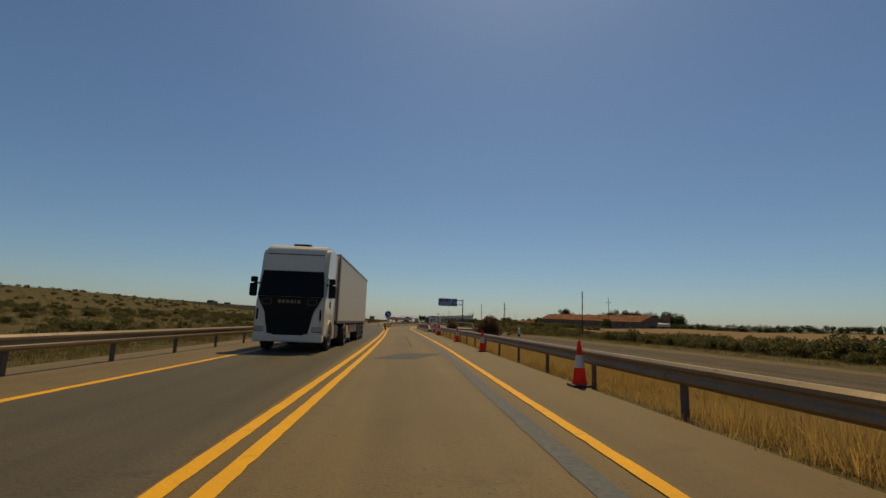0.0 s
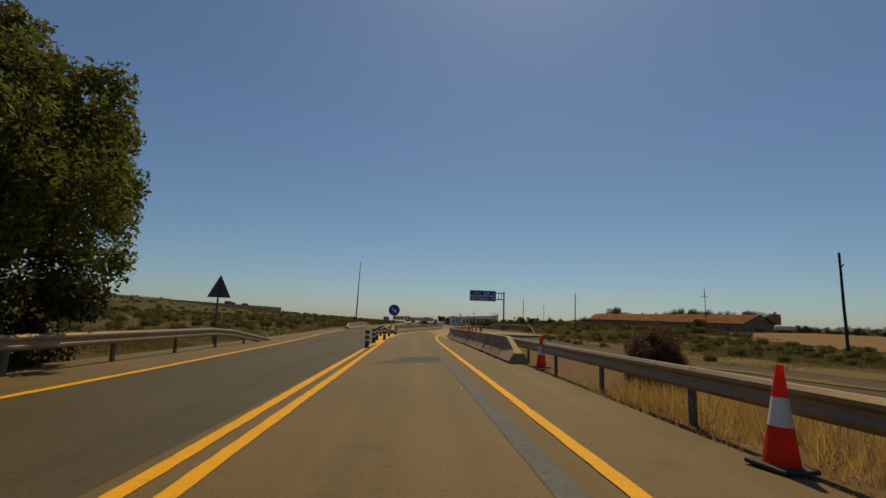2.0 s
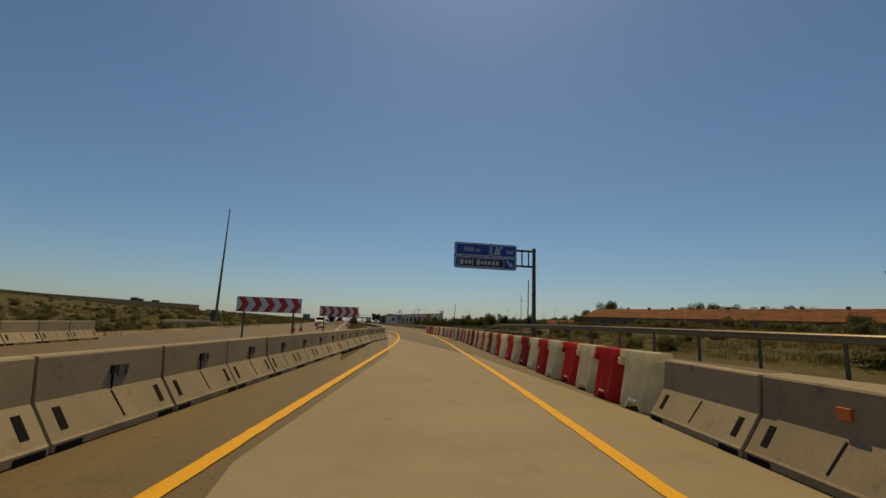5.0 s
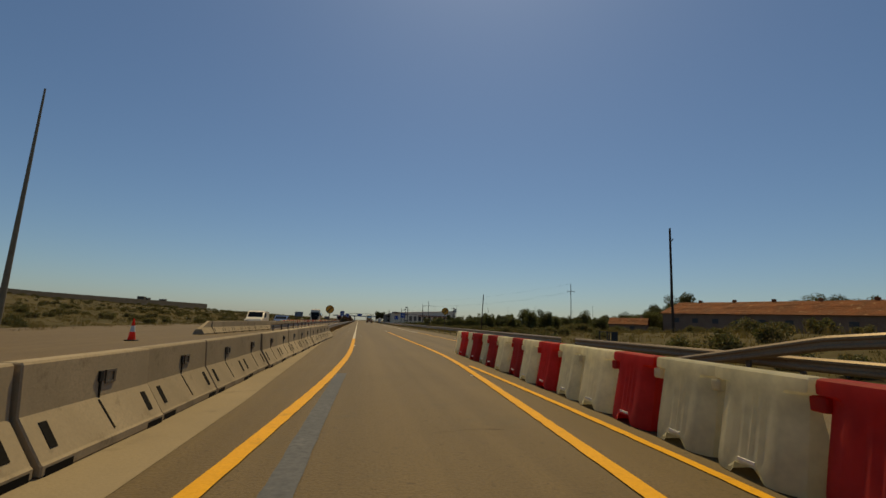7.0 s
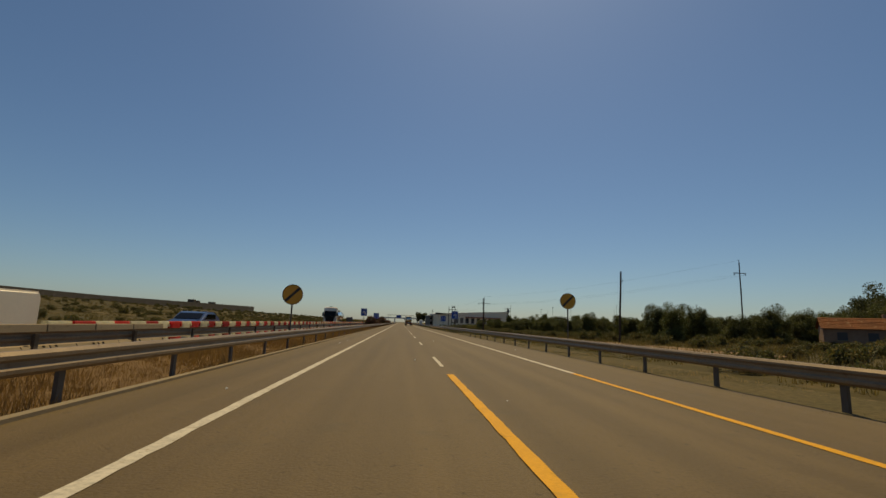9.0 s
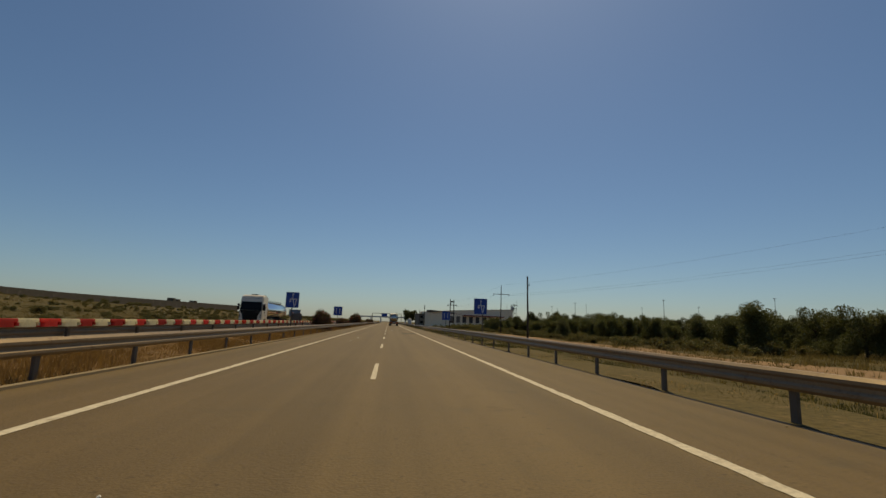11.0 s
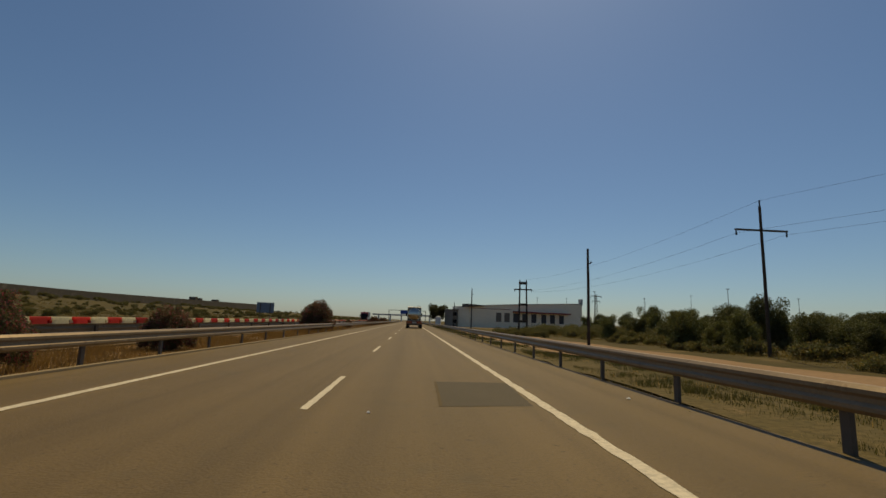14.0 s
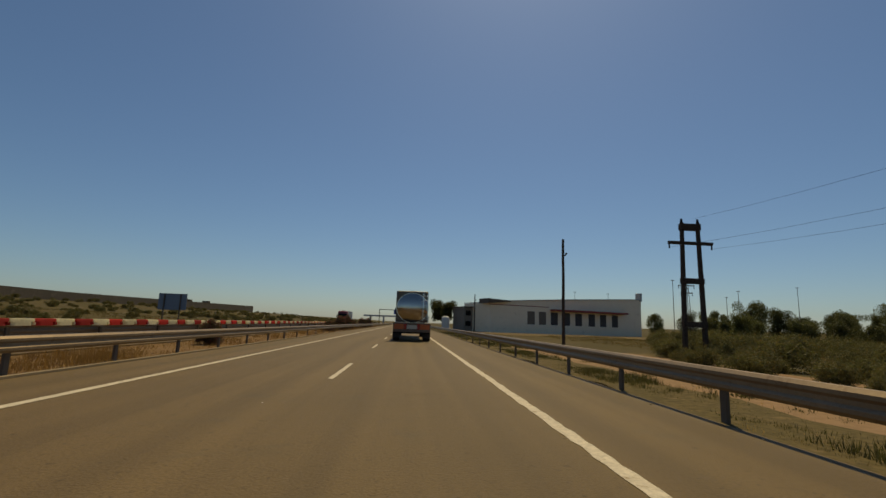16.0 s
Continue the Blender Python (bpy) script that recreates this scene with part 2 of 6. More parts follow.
def extrude(bm, outline, y0, y1, plane="xz"):
    """A prism: an outline in x and z, drawn out along y (or in y and z, along x; or in x and y, along z)."""
    def at(p, d):
        return {"xz": (p[0], d, p[1]), "yz": (d, p[0], p[1]), "xy": (p[0], p[1], d)}[plane]
    rings = [[bm.verts.new(at(p, d)) for p in outline] for d in (y0, y1)]
    n = len(outline)
    for i in range(n):
        bm.faces.new((rings[0][i], rings[0][(i + 1) % n], rings[1][(i + 1) % n], rings[1][i]))
    bm.faces.new(rings[0])
    bm.faces.new(rings[1][::-1])
    bmesh.ops.recalc_face_normals(bm, faces=bm.faces)
    return bm


def loft(bm, rings, close=True):
    """Skin through rings of equally many points."""
    vs = [[bm.verts.new(p) for p in r] for r in rings]
    n = len(rings[0])
    for a, b in zip(vs, vs[1:]):
        for i in range(n):
            bm.faces.new((a[i], a[(i + 1) % n], b[(i + 1) % n], b[i]))
    if close:
        bm.faces.new(vs[0][::-1])
        bm.faces.new(vs[-1])
    bmesh.ops.recalc_face_normals(bm, faces=bm.faces)
    return bm


def along(points, y):
    """x on a line given by (x, y) corners, at y."""
    return float(np.interp(y, [p[1] for p in points], [p[0] for p in points]))


def smooth_line(points, step=2.0):
    """Points about every step metres along a line given by (x, y) corners in order of y, rounded where it turns."""
    ys = np.arange(points[0][1], points[-1][1] + 0.01, step)
    if ys[-1] < points[-1][1] - 0.1:
        ys = np.append(ys, points[-1][1])
    reach = 2.5 * step
    out = []
    for y in ys:
        r = min(reach, y - ys[0], ys[-1] - y)
        out.append((sum(along(points, y + d * r) for d in (-1, -0.5, 0, 0.5, 1)) / 5, float(y)))
    return out


def strip(name, left, right, z, mat, label, category, kind="structure", thick=0.0, step=4.0):
    """A sheet between two lines of (x, y) corners that run the same way."""
    bm = bmesh.new()
    ys = np.unique(np.concatenate([np.arange(left[0][1], left[-1][1], step), [p[1] for p in left + right], [left[-1][1]]]))
    rows = [(bm.verts.new((along(left, y), y, z)), bm.verts.new((along(right, y), y, z))) for y in ys]
    for a, b in zip(rows, rows[1:]):
        bm.faces.new((a[0], a[1], b[1], b[0]))
    if thick:
        got = bmesh.ops.extrude_face_region(bm, geom=bm.faces[:])
        bmesh.ops.translate(bm, vec=(0, 0, -thick), verts=[v for v in got["geom"] if isinstance(v, bmesh.types.BMVert)])
        bmesh.ops.recalc_face_normals(bm, faces=bm.faces)
    return solo(name, bm, mat, label, category, kind=kind)


def stripe(points, width, z, mat, label, taper=1.0, wobble=0.012, step=1.5):
    """A painted line with slightly uneven edges."""
    line = smooth_line(points, step)
    last = min(line[-1][1], 420)
    ys = [p[1] for p in line]
    near = list(np.arange(ys[0], last, 0.22)) if ys[0] < last else []
    bm = bmesh.new()
    rows = []
    for y in near + [v for v in ys if not near or v > near[-1] + 0.1]:
        x = along(line, y)
        h = width / 2 * (1 + 0.03 * noise.noise((y * 0.3, x, z * 90)))
        a, b = [random.uniform(-0.5, 0.5) * wobble + (0.014 * random.random() if random.random() < 0.08 else 0.0) for _ in range(2)]
        rows.append((bm.verts.new((x - h + a, y, z)), bm.verts.new((x + h - b, y, z))))
    for a, b in zip(rows, rows[1:]):
        bm.faces.new((a[0], a[1], b[1], b[0]))
    return solo("road_marking", bm, mat, label, "road marking", kind="structure")


# ---- ground: one sheet to the horizon ----
def ground_z(x, y):
    """Height of the natural ground: level beside the roads, a rise on one side, a low bank on the other."""
    z = -0.07
    if x < -21:
        d = -21 - x
        fall = 1 - 0.45 * max(0.0, min(1.0, (y - 250) / 180))
        z += min(d, 8) * -0.03 + min(max(d - 9, 0), 51) * 0.045 + min(max(d - 60, 0), 45) * 0.125 * fall + max(d - 105, 0) * 0.012
    if -5 < x < 7 and 50 < y < 112:
        z -= 0.3 * math.exp(-((x - 1) / 3.3) ** 4) * min(1, (y - 50) / 15) * min(1, (112 - y) / 6)
    if x > 9:
        rise = math.exp(-((y - 150) / 55.0) ** 2)
        z += (min(x - 9, 10) * 0.17 - min(max(x - 19, 0), 30) * 0.03) * rise - (0.25 * min(x - 9, 8) / 8) * (1 - rise)
        if x > 60:
            z += min(x - 60, 500) * 0.012
    return z


def lumps(x, y):
    away = max(0.0, min(1.0, (abs(x + 8) - 19) / 12))
    return away * (0.25 * noise.noise(Vector((x * 0.13, y * 0.13, 0))) + 0.9 * noise.noise(Vector((x * 0.02, y * 0.02, 3.0))) * min(1, abs(x) / 80))


def land(x, y):
    return ground_z(x, y) + lumps(x, y)


xs = [-4000, -2500, -1500, -1000, -800, -700, -600, -500, -400, -320, -250, -200, -160, -130, -105, -88, -74] + list(np.arange(-64, 64, 2.0)) + [
    66, 72, 80, 90, 105, 125, 150, 180, 220, 270, 340, 430, 550, 750, 1000, 1500, 2500, 4000]
ys = [-1500, -700, -300, -150, -90, -60] + list(np.arange(-40, 480, 4.0)) + [490, 510, 540, 580, 640, 720, 820, 950, 1200, 1600, 2200, 3000, 4500]
gb = bmesh.new()
grid = [[gb.verts.new((x, y, land(x, y))) for x in xs] for y in ys]
for r0, r1 in zip(grid, grid[1:]):
    for i in range(len(xs) - 1):
        gb.faces.new((r0[i], r0[i + 1], r1[i + 1], r1[i]))
GROUND = material("field_soil", (0.092, 0.07, 0.025), (0.062, 0.053, 0.018), 0.95, fine=1.6, coarse=0.045, mix=0.4, bump=0.5, spots=(0.155, 0.108, 0.046), shine=0.1)
ground = solo("ground", gb, GROUND, "dry grassy and earthy open country ground", "ground", kind="structure")
smooth(ground, 60)
DIRT = material("bare_dirt", (0.27, 0.178, 0.1), (0.21, 0.14, 0.08), 0.95, fine=5, coarse=0.3, mix=0.3, bump=0.5, shine=0.1)


def verge(name, left, right, mat, label, lift=0.03, step=2.0):
    """A sheet of earth that lies on the ground, with a ragged rim."""
    bm = bmesh.new()
    rows = []
    for y in np.arange(left[0][1], left[-1][1] + 0.1, step):
        a, b = along(left, y) + random.uniform(-0.3, 0.3), along(right, y) + random.uniform(-0.3, 0.3)
        rows.append([bm.verts.new((x, y, land(x, y) + lift)) for x in np.linspace(a, b, 9)])
    for p, q in zip(rows, rows[1:]):
        for i in range(8):
            bm.faces.new((p[i], p[i + 1], q[i + 1], q[i]))
    return smooth(solo(name, bm, mat, label, "earth", kind="structure"), 60)


# ---- roads ----
strip("road_west", [(-20.2, -60), (-20.2, 60), (-21.5, 85), (-23.5, 105), (-24.5, 150), (-24.5, 1500)],
      [(-8.3, -60), (-8.3, 58), (-8.6, 92), (-9.2, 112), (-9.4, 1500), (-9.4, 1500)], 0.0, ASPHALT,
      "worn brown-grey asphalt carriageway carrying two-way traffic", "road", thick=0.3)
strip("road_east", [(-5.6, 118), (-5.5, 1500)], [(5.95, 118), (5.95, 1500)], 0.0, ASPHALT_NEW,
      "worn brown-grey asphalt carriageway of the motorway", "road", thick=0.3)
strip("road_crossover", [(-9.3, 92), (-9.35, 118), (-5.55, 150)], [(-7.2, 92), (-3.6, 118), (-3.2, 150)], -0.005, ASPHALT,
      "asphalt crossover between the two carriageways", "road", thick=0.25)
strip("concrete_strip", [(-9.2, 76), (-9.75, 86), (-9.75, 95), (-9.9, 109), (-7.4, 123), (-6.2, 138), (-5.6, 152), (-5.4, 172)],
      [(-9.05, 76), (-8.4, 86), (-7.6, 95), (-4.8, 109), (-3.9, 123), (-5.0, 138), (-4.85, 152), (-5.1, 172)], 0.004, ROAD_CONCRETE,
      "pale concrete paving laid across the median", "paving")
MEDIAN_SOIL = material("rusty_median_soil", (0.19, 0.115, 0.05), (0.14, 0.09, 0.04), 0.95, fine=6, coarse=0.4, mix=0.4, bump=0.5, spots=(0.25, 0.165, 0.08), shine=0.1)
STONY = material("stony_red_soil", (0.16, 0.098, 0.048), (0.11, 0.072, 0.038), 0.95, fine=9, coarse=0.8, mix=0.55, bump=0.8, spots=(0.25, 0.17, 0.1), shine=0.1)
VERGE = material("verge_soil", (0.15, 0.107, 0.05), (0.115, 0.09, 0.04), 0.95, fine=7, coarse=0.5, mix=0.4, bump=0.5, spots=(0.22, 0.16, 0.085), shine=0.1)
verge("milled_carriageway", [(-4.5, -40), (-4.5, 101), (-4.4, 107)], [(3.2, -40), (3.2, 96), (5.5, 99), (5.5, 107)], MILLED, "dark brown milled asphalt of the closed carriageway", lift=0.05)
verge("sand_streak", [(-4.6, 46), (-4.5, 97)], [(-3.9, 46), (-3.7, 97)], VERGE, "pale sandy streak along the closed carriageway", lift=0.075)
verge("sand_streak", [(-0.4, 46), (0.1, 97)], [(0.4, 46), (0.7, 97)], VERGE, "pale sandy streak along the closed carriageway", lift=0.075)
verge("sandy_edge", [(3.1, -40), (3.1, 97)], [(5.2, -40), (5.0, 97)], VERGE, "pale sandy edge of the closed carriageway", lift=0.03)
verge("stony_median", [(-8.3, 44), (-8.3, 60), (-8.2, 92)], [(-4.3, 44), (-4.3, 60), (-4.3, 92)], STONY, "stony reddish bare earth behind the barrier", lift=0.025)
slab = bmesh.new()
extrude(slab, [(-3.9, 107.5), (-2.1, 104.2), (-0.6, 102.5), (1.2, 101.5), (5.0, 101.2), (5.6, 118), (-3.3, 118)], -0.45, -0.01, "xy")
solo("old_pavement_edge", slab, ROAD_CONCRETE, "pale broken-off end of the closed carriageway", "road", kind="structure")
verge("dirt_track", [(13.5, 205), (13, 262), (12, 294), (7.7, 312), (7.3, 360)], [(16.5, 205), (20.5, 250), (20.5, 294), (17, 312), (15.5, 360)], DIRT, "bare reddish dirt track beside the motorway", lift=0.05)
strip("kerb_edge", [(-5.62, 181), (-5.6, 470)], [(-5.47, 181), (-5.45, 470)], 0.05, ROAD_CONCRETE, "low rough concrete edging beside the median", "kerb", thick=0.1)
GREEN_VERGE = material("weedy_verge_soil", (0.095, 0.078, 0.032), (0.13, 0.097, 0.042), 0.95, fine=7, coarse=0.7, mix=0.45, bump=0.5, spots=(0.17, 0.12, 0.06), shine=0.1)
verge("verge_strip", [(5.9, 165), (5.9, 255), (5.9, 470)], [(8.5, 165), (8.0, 255), (7.5, 470)], GREEN_VERGE, "weedy stony verge under the guard rail", lift=0.066)
verge("median_strip", [(-9.3, 178), (-9.3, 470)], [(-5.6, 178), (-5.6, 470)], MEDIAN_SOIL, "dusty median ground under dry grass", lift=0.02)
verge("dirt_yard", [(24, 395), (15, 405), (15, 438)], [(60, 395), (62, 405), (66, 438)], VERGE, "brown weedy yard before the warehouse", lift=0.06)
PLOUGHED = material("ploughed_soil", (0.2, 0.125, 0.055), (0.155, 0.1, 0.045), 0.95, fine=4, coarse=0.25, mix=0.3, bump=0.6, shine=0.1)


def field(name, x_edge, y0, y1, mat, label, lift=0.07):
    """Bare soil laid over the country: x_edge gives its near rim at y."""
    bm = bmesh.new()
    rows = []
    cols = [x for x in xs if 20 < x < 160]
    for y in np.arange(y0, y1 + 0.1, 4.0):
        rim = x_edge(y) + random.uniform(-0.6, 0.6)
        line = [rim] + [x for x in cols if x > rim + 0.5]
        rows.append([bm.verts.new((x, y, land(x, y) + lift)) for x in line])
    for p, q in zip(rows, rows[1:]):
        n = min(len(p), len(q))
        p, q = p[:1] + p[len(p) - n + 1:], q[:1] + q[len(q) - n + 1:]
        for i in range(n - 1):
            bm.faces.new((p[i], p[i + 1], q[i + 1], q[i]))
    return smooth(solo(name, bm, mat, label, "field", kind="structure"), 60)


field("ploughed_field", lambda y: 25 + max(0.0, y - 110) * 0.1, 0, 148, PLOUGHED, "bare reddish-brown ploughed field")

strip("road_far_lane", [(-18.0, -60), (-17.6, 0), (-17.3, 25), (-17.6, 52), (-18.4, 66), (-19.8, 84), (-20.5, 99), (-21.6, 118)],
      [(-13.95, -60), (-13.95, 66), (-14.5, 76), (-15.15, 86), (-15.2, 99), (-14.6, 118)], 0.002, ASPHALT_DARK, "newer dark asphalt of the oncoming lane", "road")
# painted lines
DOUBLE = [(-13.85, -40), (-13.72, 0), (-13.48, 18), (-13.42, 36), (-13.6, 48), (-13.85, 72)]
stripe([(x - 0.17, y) for x, y in DOUBLE], 0.16, 0.006, YELLOW_PAINT, "solid yellow centre line of worn paint")
stripe([(x + 0.17, y) for x, y in DOUBLE], 0.16, 0.006, YELLOW_PAINT, "solid yellow centre line of worn paint")
stripe([(-17.9, -40), (-17.5, 0), (-17.2, 25), (-17.4, 50), (-18.2, 66), (-19.6, 84), (-20.3, 99), (-22.5, 135), (-23.2, 160)], 0.17, 0.006, YELLOW_PAINT, "yellow edge line of the roadworks layout")
stripe([(-10.4, -40), (-10.1, 5), (-9.85, 25), (-10.05, 47), (-10.25, 70), (-10.15, 80), (-9.2, 90), (-8.0, 99), (-5.5, 114), (-2.1, 138), (-0.95, 149), (-0.5, 155), (-0.15, 159), (0.02, 163), (0.0, 197)],
       0.17, 0.012, YELLOW_PAINT, "yellow edge line bending over the crossover")
stripe([(-13.25, 86), (-12.6, 92.5), (-11.7, 99.5), (-10.3, 108), (-6.4, 131), (-5.3, 139), (-4.7, 145), (-4.1, 151), (-3.65, 158), (-3.5, 164), (-3.5, 176)], 0.17, 0.012, YELLOW_PAINT,
       "yellow line bending over the crossover")
stripe([(-15.07, 85.5), (-15.25, 88.5), (-15.15, 92), (-14.6, 98), (-13.3, 106)], 0.15, 0.011, YELLOW_PAINT, "yellow line passing behind the barrier")
stripe([(-0.48, 141), (-0.42, 143), (-0.05, 150), (0.0, 158.4)], 0.12, 0.010, YELLOW_PAINT, "thin yellow line beside the plastic barrier")
stripe([(3.5, 160), (3.5, 198)], 0.15, 0.006, YELLOW_PAINT, "yellow edge line")
stripe([(-3.5, 176), (-3.5, 1200)], 0.16, 0.006, WHITE_PAINT, "worn white edge line", wobble=0.022, step=6)
stripe([(3.5, 198), (3.5, 1200)], 0.17, 0.006, WHITE_PAINT, "worn white edge line", wobble=0.036, step=6)
stripe([(-10.6, 120), (-10.5, 155), (-10.3, 600)], 0.15, 0.006, WHITE_PAINT, "worn white edge line of the other carriageway", step=6)
stripe([(-10.75, -40), (-10.6, 6), (-10.3, 20), (-10.6, 50), (-11.1, 78), (-11.35, 92), (-11.8, 106)], 0.26, 0.005, SEALED, "blue-grey sealed strip where an old line was removed")
stripe([(-4.05, 124), (-3.95, 136), (-3.8, 148.6), (-3.6, 156)], 0.24, 0.009, SEALED, "blue-grey scraped strip where an old line was removed")
dash = bmesh.new()
side_a, side_b = [], []
for i in range(19):
    side_a.append(dash.verts.new((-0.06 + random.uniform(-0.006, 0.014), 3.7 * i / 18 + random.uniform(-0.03, 0.03), 0.004)))
    side_b.append(dash.verts.new((0.06 - random.uniform(-0.006, 0.014), 3.7 * i / 18 + random.uniform(-0.03, 0.03), 0.004)))
for i in range(18):
    dash.faces.new((side_a[i], side_b[i], side_b[i + 1], side_a[i + 1]))
lane_dash = solo("lane_dash", dash, WHITE_PAINT, "short worn white lane dash", "road marking", pose(0, 199, 0.003), group="lane dashes", kind="structure")
for i in range(1, 60):
    copy_thing(lane_dash, pose(0, 203.9 - 3.9 + 11.706 * i, 0.003))
island = strip("painted_island", [(-13.86, 66), (-14.3, 72), (-14.75, 77.5), (-14.82, 82), (-15.15, 85.6), (-15.15, 86.2)], [(-13.78, 66), (-13.65, 72), (-13.6, 78), (-13.42, 82), (-13.25, 86.2)], 0.008, YELLOW_PAINT,
               "solid yellow painted wedge between the lanes", "road marking", step=2)


def patch(points, mat, label):
    bm = bmesh.new()
    bm.faces.new([bm.verts.new((x, y, 0.003)) for x, y in points])
    return solo("road_patch", bm, mat, label, "road patch", kind="structure")


patch([(-13.1, 15.2), (-11.7, 15.5), (-10.35, 18.7), (-12.0, 18.3)], PATCHED, "dark bluish patch of newer asphalt")
patch([(-13.0, 55.6), (-11.1, 56.6), (-10.75, 57.9), (-10.85, 59.2), (-11.9, 58.7)], PATCHED, "dark bluish patch of newer asphalt")
stripe([(-11.55, 23), (-11.6, 44)], 0.1, 0.004, TYRE_MARK, "long dark tyre mark")
patch([(1.9, 294.1), (3.3, 294.3), (3.42, 297.0), (1.95, 296.9)], PATCH_BROWN, "dark rectangular patch of asphalt")
stripe([(1.88, 294.1), (1.93, 296.9)], 0.05, 0.005, TYRE_MARK, "dark open seam beside the asphalt patch")
patch([(1.75, 273.9), (3.3, 274.1), (3.35, 279.0), (1.8, 278.5)], PATCH_BROWN, "dark rectangular patch of asphalt")


def crack(x0, y0, x1, y1, width=0.02):
    """A wandering crack in the surface."""
    bm = bmesh.new()
    n = max(6, int(math.hypot(x1 - x0, y1 - y0) / 0.12))
    along_x = abs(x1 - x0) > abs(y1 - y0)
    rows = []
    for i in range(n + 1):
        f = i / n
        d = 0.12 * noise.noise((x0 + f * 9, y0, 2.0)) + 0.05 * noise.noise((x0 + f * 40, y0, 5.0)) + random.uniform(-0.012, 0.012)
        h = width * (0.25 + abs(noise.noise((f * 13, y0, 9.0))) * 1.3)
        x, y = x0 + (x1 - x0) * f, y0 + (y1 - y0) * f
        rows.append([bm.verts.new((x, y + d + k * h, 0.0035) if along_x else (x + d + k * h, y, 0.0035)) for k in (-1, 1)])
    for a, b in zip(rows, rows[1:]):
        bm.faces.new((a[0], a[1], b[1], b[0]))
    return solo("road_crack", bm, CRACK, "thin dark wandering crack in the asphalt", "road crack", kind="structure")


CRACK = material("crack_filling", (0.062, 0.046, 0.025), (0.08, 0.058, 0.03), 0.9, fine=20, coarse=2, mix=0.3, bump=0.3, shine=0.1)
for row in ((0.35, 309.7, 1.5, 309.6, 0.011), (2.0, 309.5, 2.9, 309.4, 0.009), (1.9, 279.1, 2.5, 279.3, 0.016), (0.4, 283.0, 1.2, 283.1, 0.008), (2.2, 290.4, 2.7, 290.2, 0.008),
            (-2.6, 262.2, -1.1, 262.4, 0.008), (-2.4, 150.2, -1.5, 150.4, 0.008), (1.2, 196.4, 2.6, 196.2, 0.008), (-12.4, 76, -11.6, 76.2, 0.008), (0.6, 338.5, 2.2, 338.7, 0.009)):
    crack(*row)


# ---- guard rails ----
WAVE = [(0.0, -0.155), (0.03, -0.15), (0.075, -0.105), (0.075, -0.06), (0.045, -0.025), (0.045, 0.025), (0.075, 0.06), (0.075, 0.105), (0.03, 0.15), (0.0, 0.155)]


def guard_rail(line, side, label, spacing=3.2, top=0.75, foot=None, first_down=False, last_down=False, phase=0.0, group="guard rails"):
    """A steel guard rail along (x, y) corners. side: +1 when the wave faces greater x."""
    rail = thing("guard_rail", label, "guard rail", group=group)
    pts = smooth_line(line, 2.0)
    y0, y1 = pts[0][1], pts[-1][1]

    def drop(y):
        d = 0.0
        if first_down and y - y0 < 7:
            d = (1 - (y - y0) / 7) * (top - 0.05)
        if last_down and y1 - y < 7:
            d = (1 - (y1 - y) / 7) * (top - 0.05)
        return d

    base = foot or (lambda x, y: 0.0)
    bm = bmesh.new()
    rings = []
    for x, y in pts:
        zc = top - 0.155 - drop(y) + base(x, y)
        rings.append([(x + side * (a + 0.06), y, zc + b) for a, b in WAVE] + [(x + side * (a + 0.055), y, zc + b) for a, b in WAVE[::-1]])
    loft(bm, rings)
    part("beam", bm, STEEL, rail)
    pb = bmesh.new()
    box(pb, (-0.03, -0.06, -0.45), (0.03, 0.06, top - 0.04))
    box(pb, (-0.05, -0.05, top - 0.3), (0.09 if side > 0 else 0.03, 0.05, top - 0.06))
    post = part("post", pb, POST_STEEL, rail)
    me = post.data
    first = True
    y = y0 + (spacing if first_down else 0.3) + phase
    while y < y1 - (3 if last_down else 0):
        x = along(line, y)
        ob = post if first else new("post", me)
        first = False
        ob.parent = rail
        ob.location = (x, y, base(x, y) - drop(y))
        y += spacing
    return rail


low = lambda x, y: max(land(x, y), -0.05)
guard_rail([(-7.95, -40), (-8.0, 10), (-7.9, 40), (-7.85, 62)], -1, "galvanised steel guard rail above dry golden grass", phase=1.6)
guard_rail([(-19.8, -40), (-19.3, 10), (-18.9, 40), (-19.6, 68)], 1, "galvanised steel guard rail with a turned-down end", last_down=True, phase=1.0)
guard_rail([(5.0, 107), (6.3, 114), (6.5, 130), (6.5, 152), (5.9, 159)], -1, "raised steel guard rail with turned-down ends", top=1.25, foot=lambda x, y: 0.2 * math.exp(-((y - 140) / 25.0) ** 2),
           first_down=True, last_down=True)
guard_rail([(7.0, 144), (6.6, 154), (6.3, 164.3)], -1, "short galvanised steel guard rail beside the plastic barrier")
guard_rail([(6.25, 165.6), (6.15, 200), (6.05, 260), (6.05, 560)], -1, "long galvanised steel guard rail along the verge", phase=1.2)
guard_rail([(-5.5, 178.5), (-5.8, 190), (-5.75, 240), (-5.65, 330), (-5.6, 560)], 1, "long galvanised steel guard rail along the median", phase=0.6)
guard_rail([(-8.6, 176), (-9.2, 200), (-9.6, 300), (-9.6, 520)], -1, "galvanised steel guard rail on the far side of the median", spacing=4.0)
guard_rail([(-25.2, 150), (-25.4, 171)], 1, "short steel guard rail on the far verge", last_down=True, spacing=4)


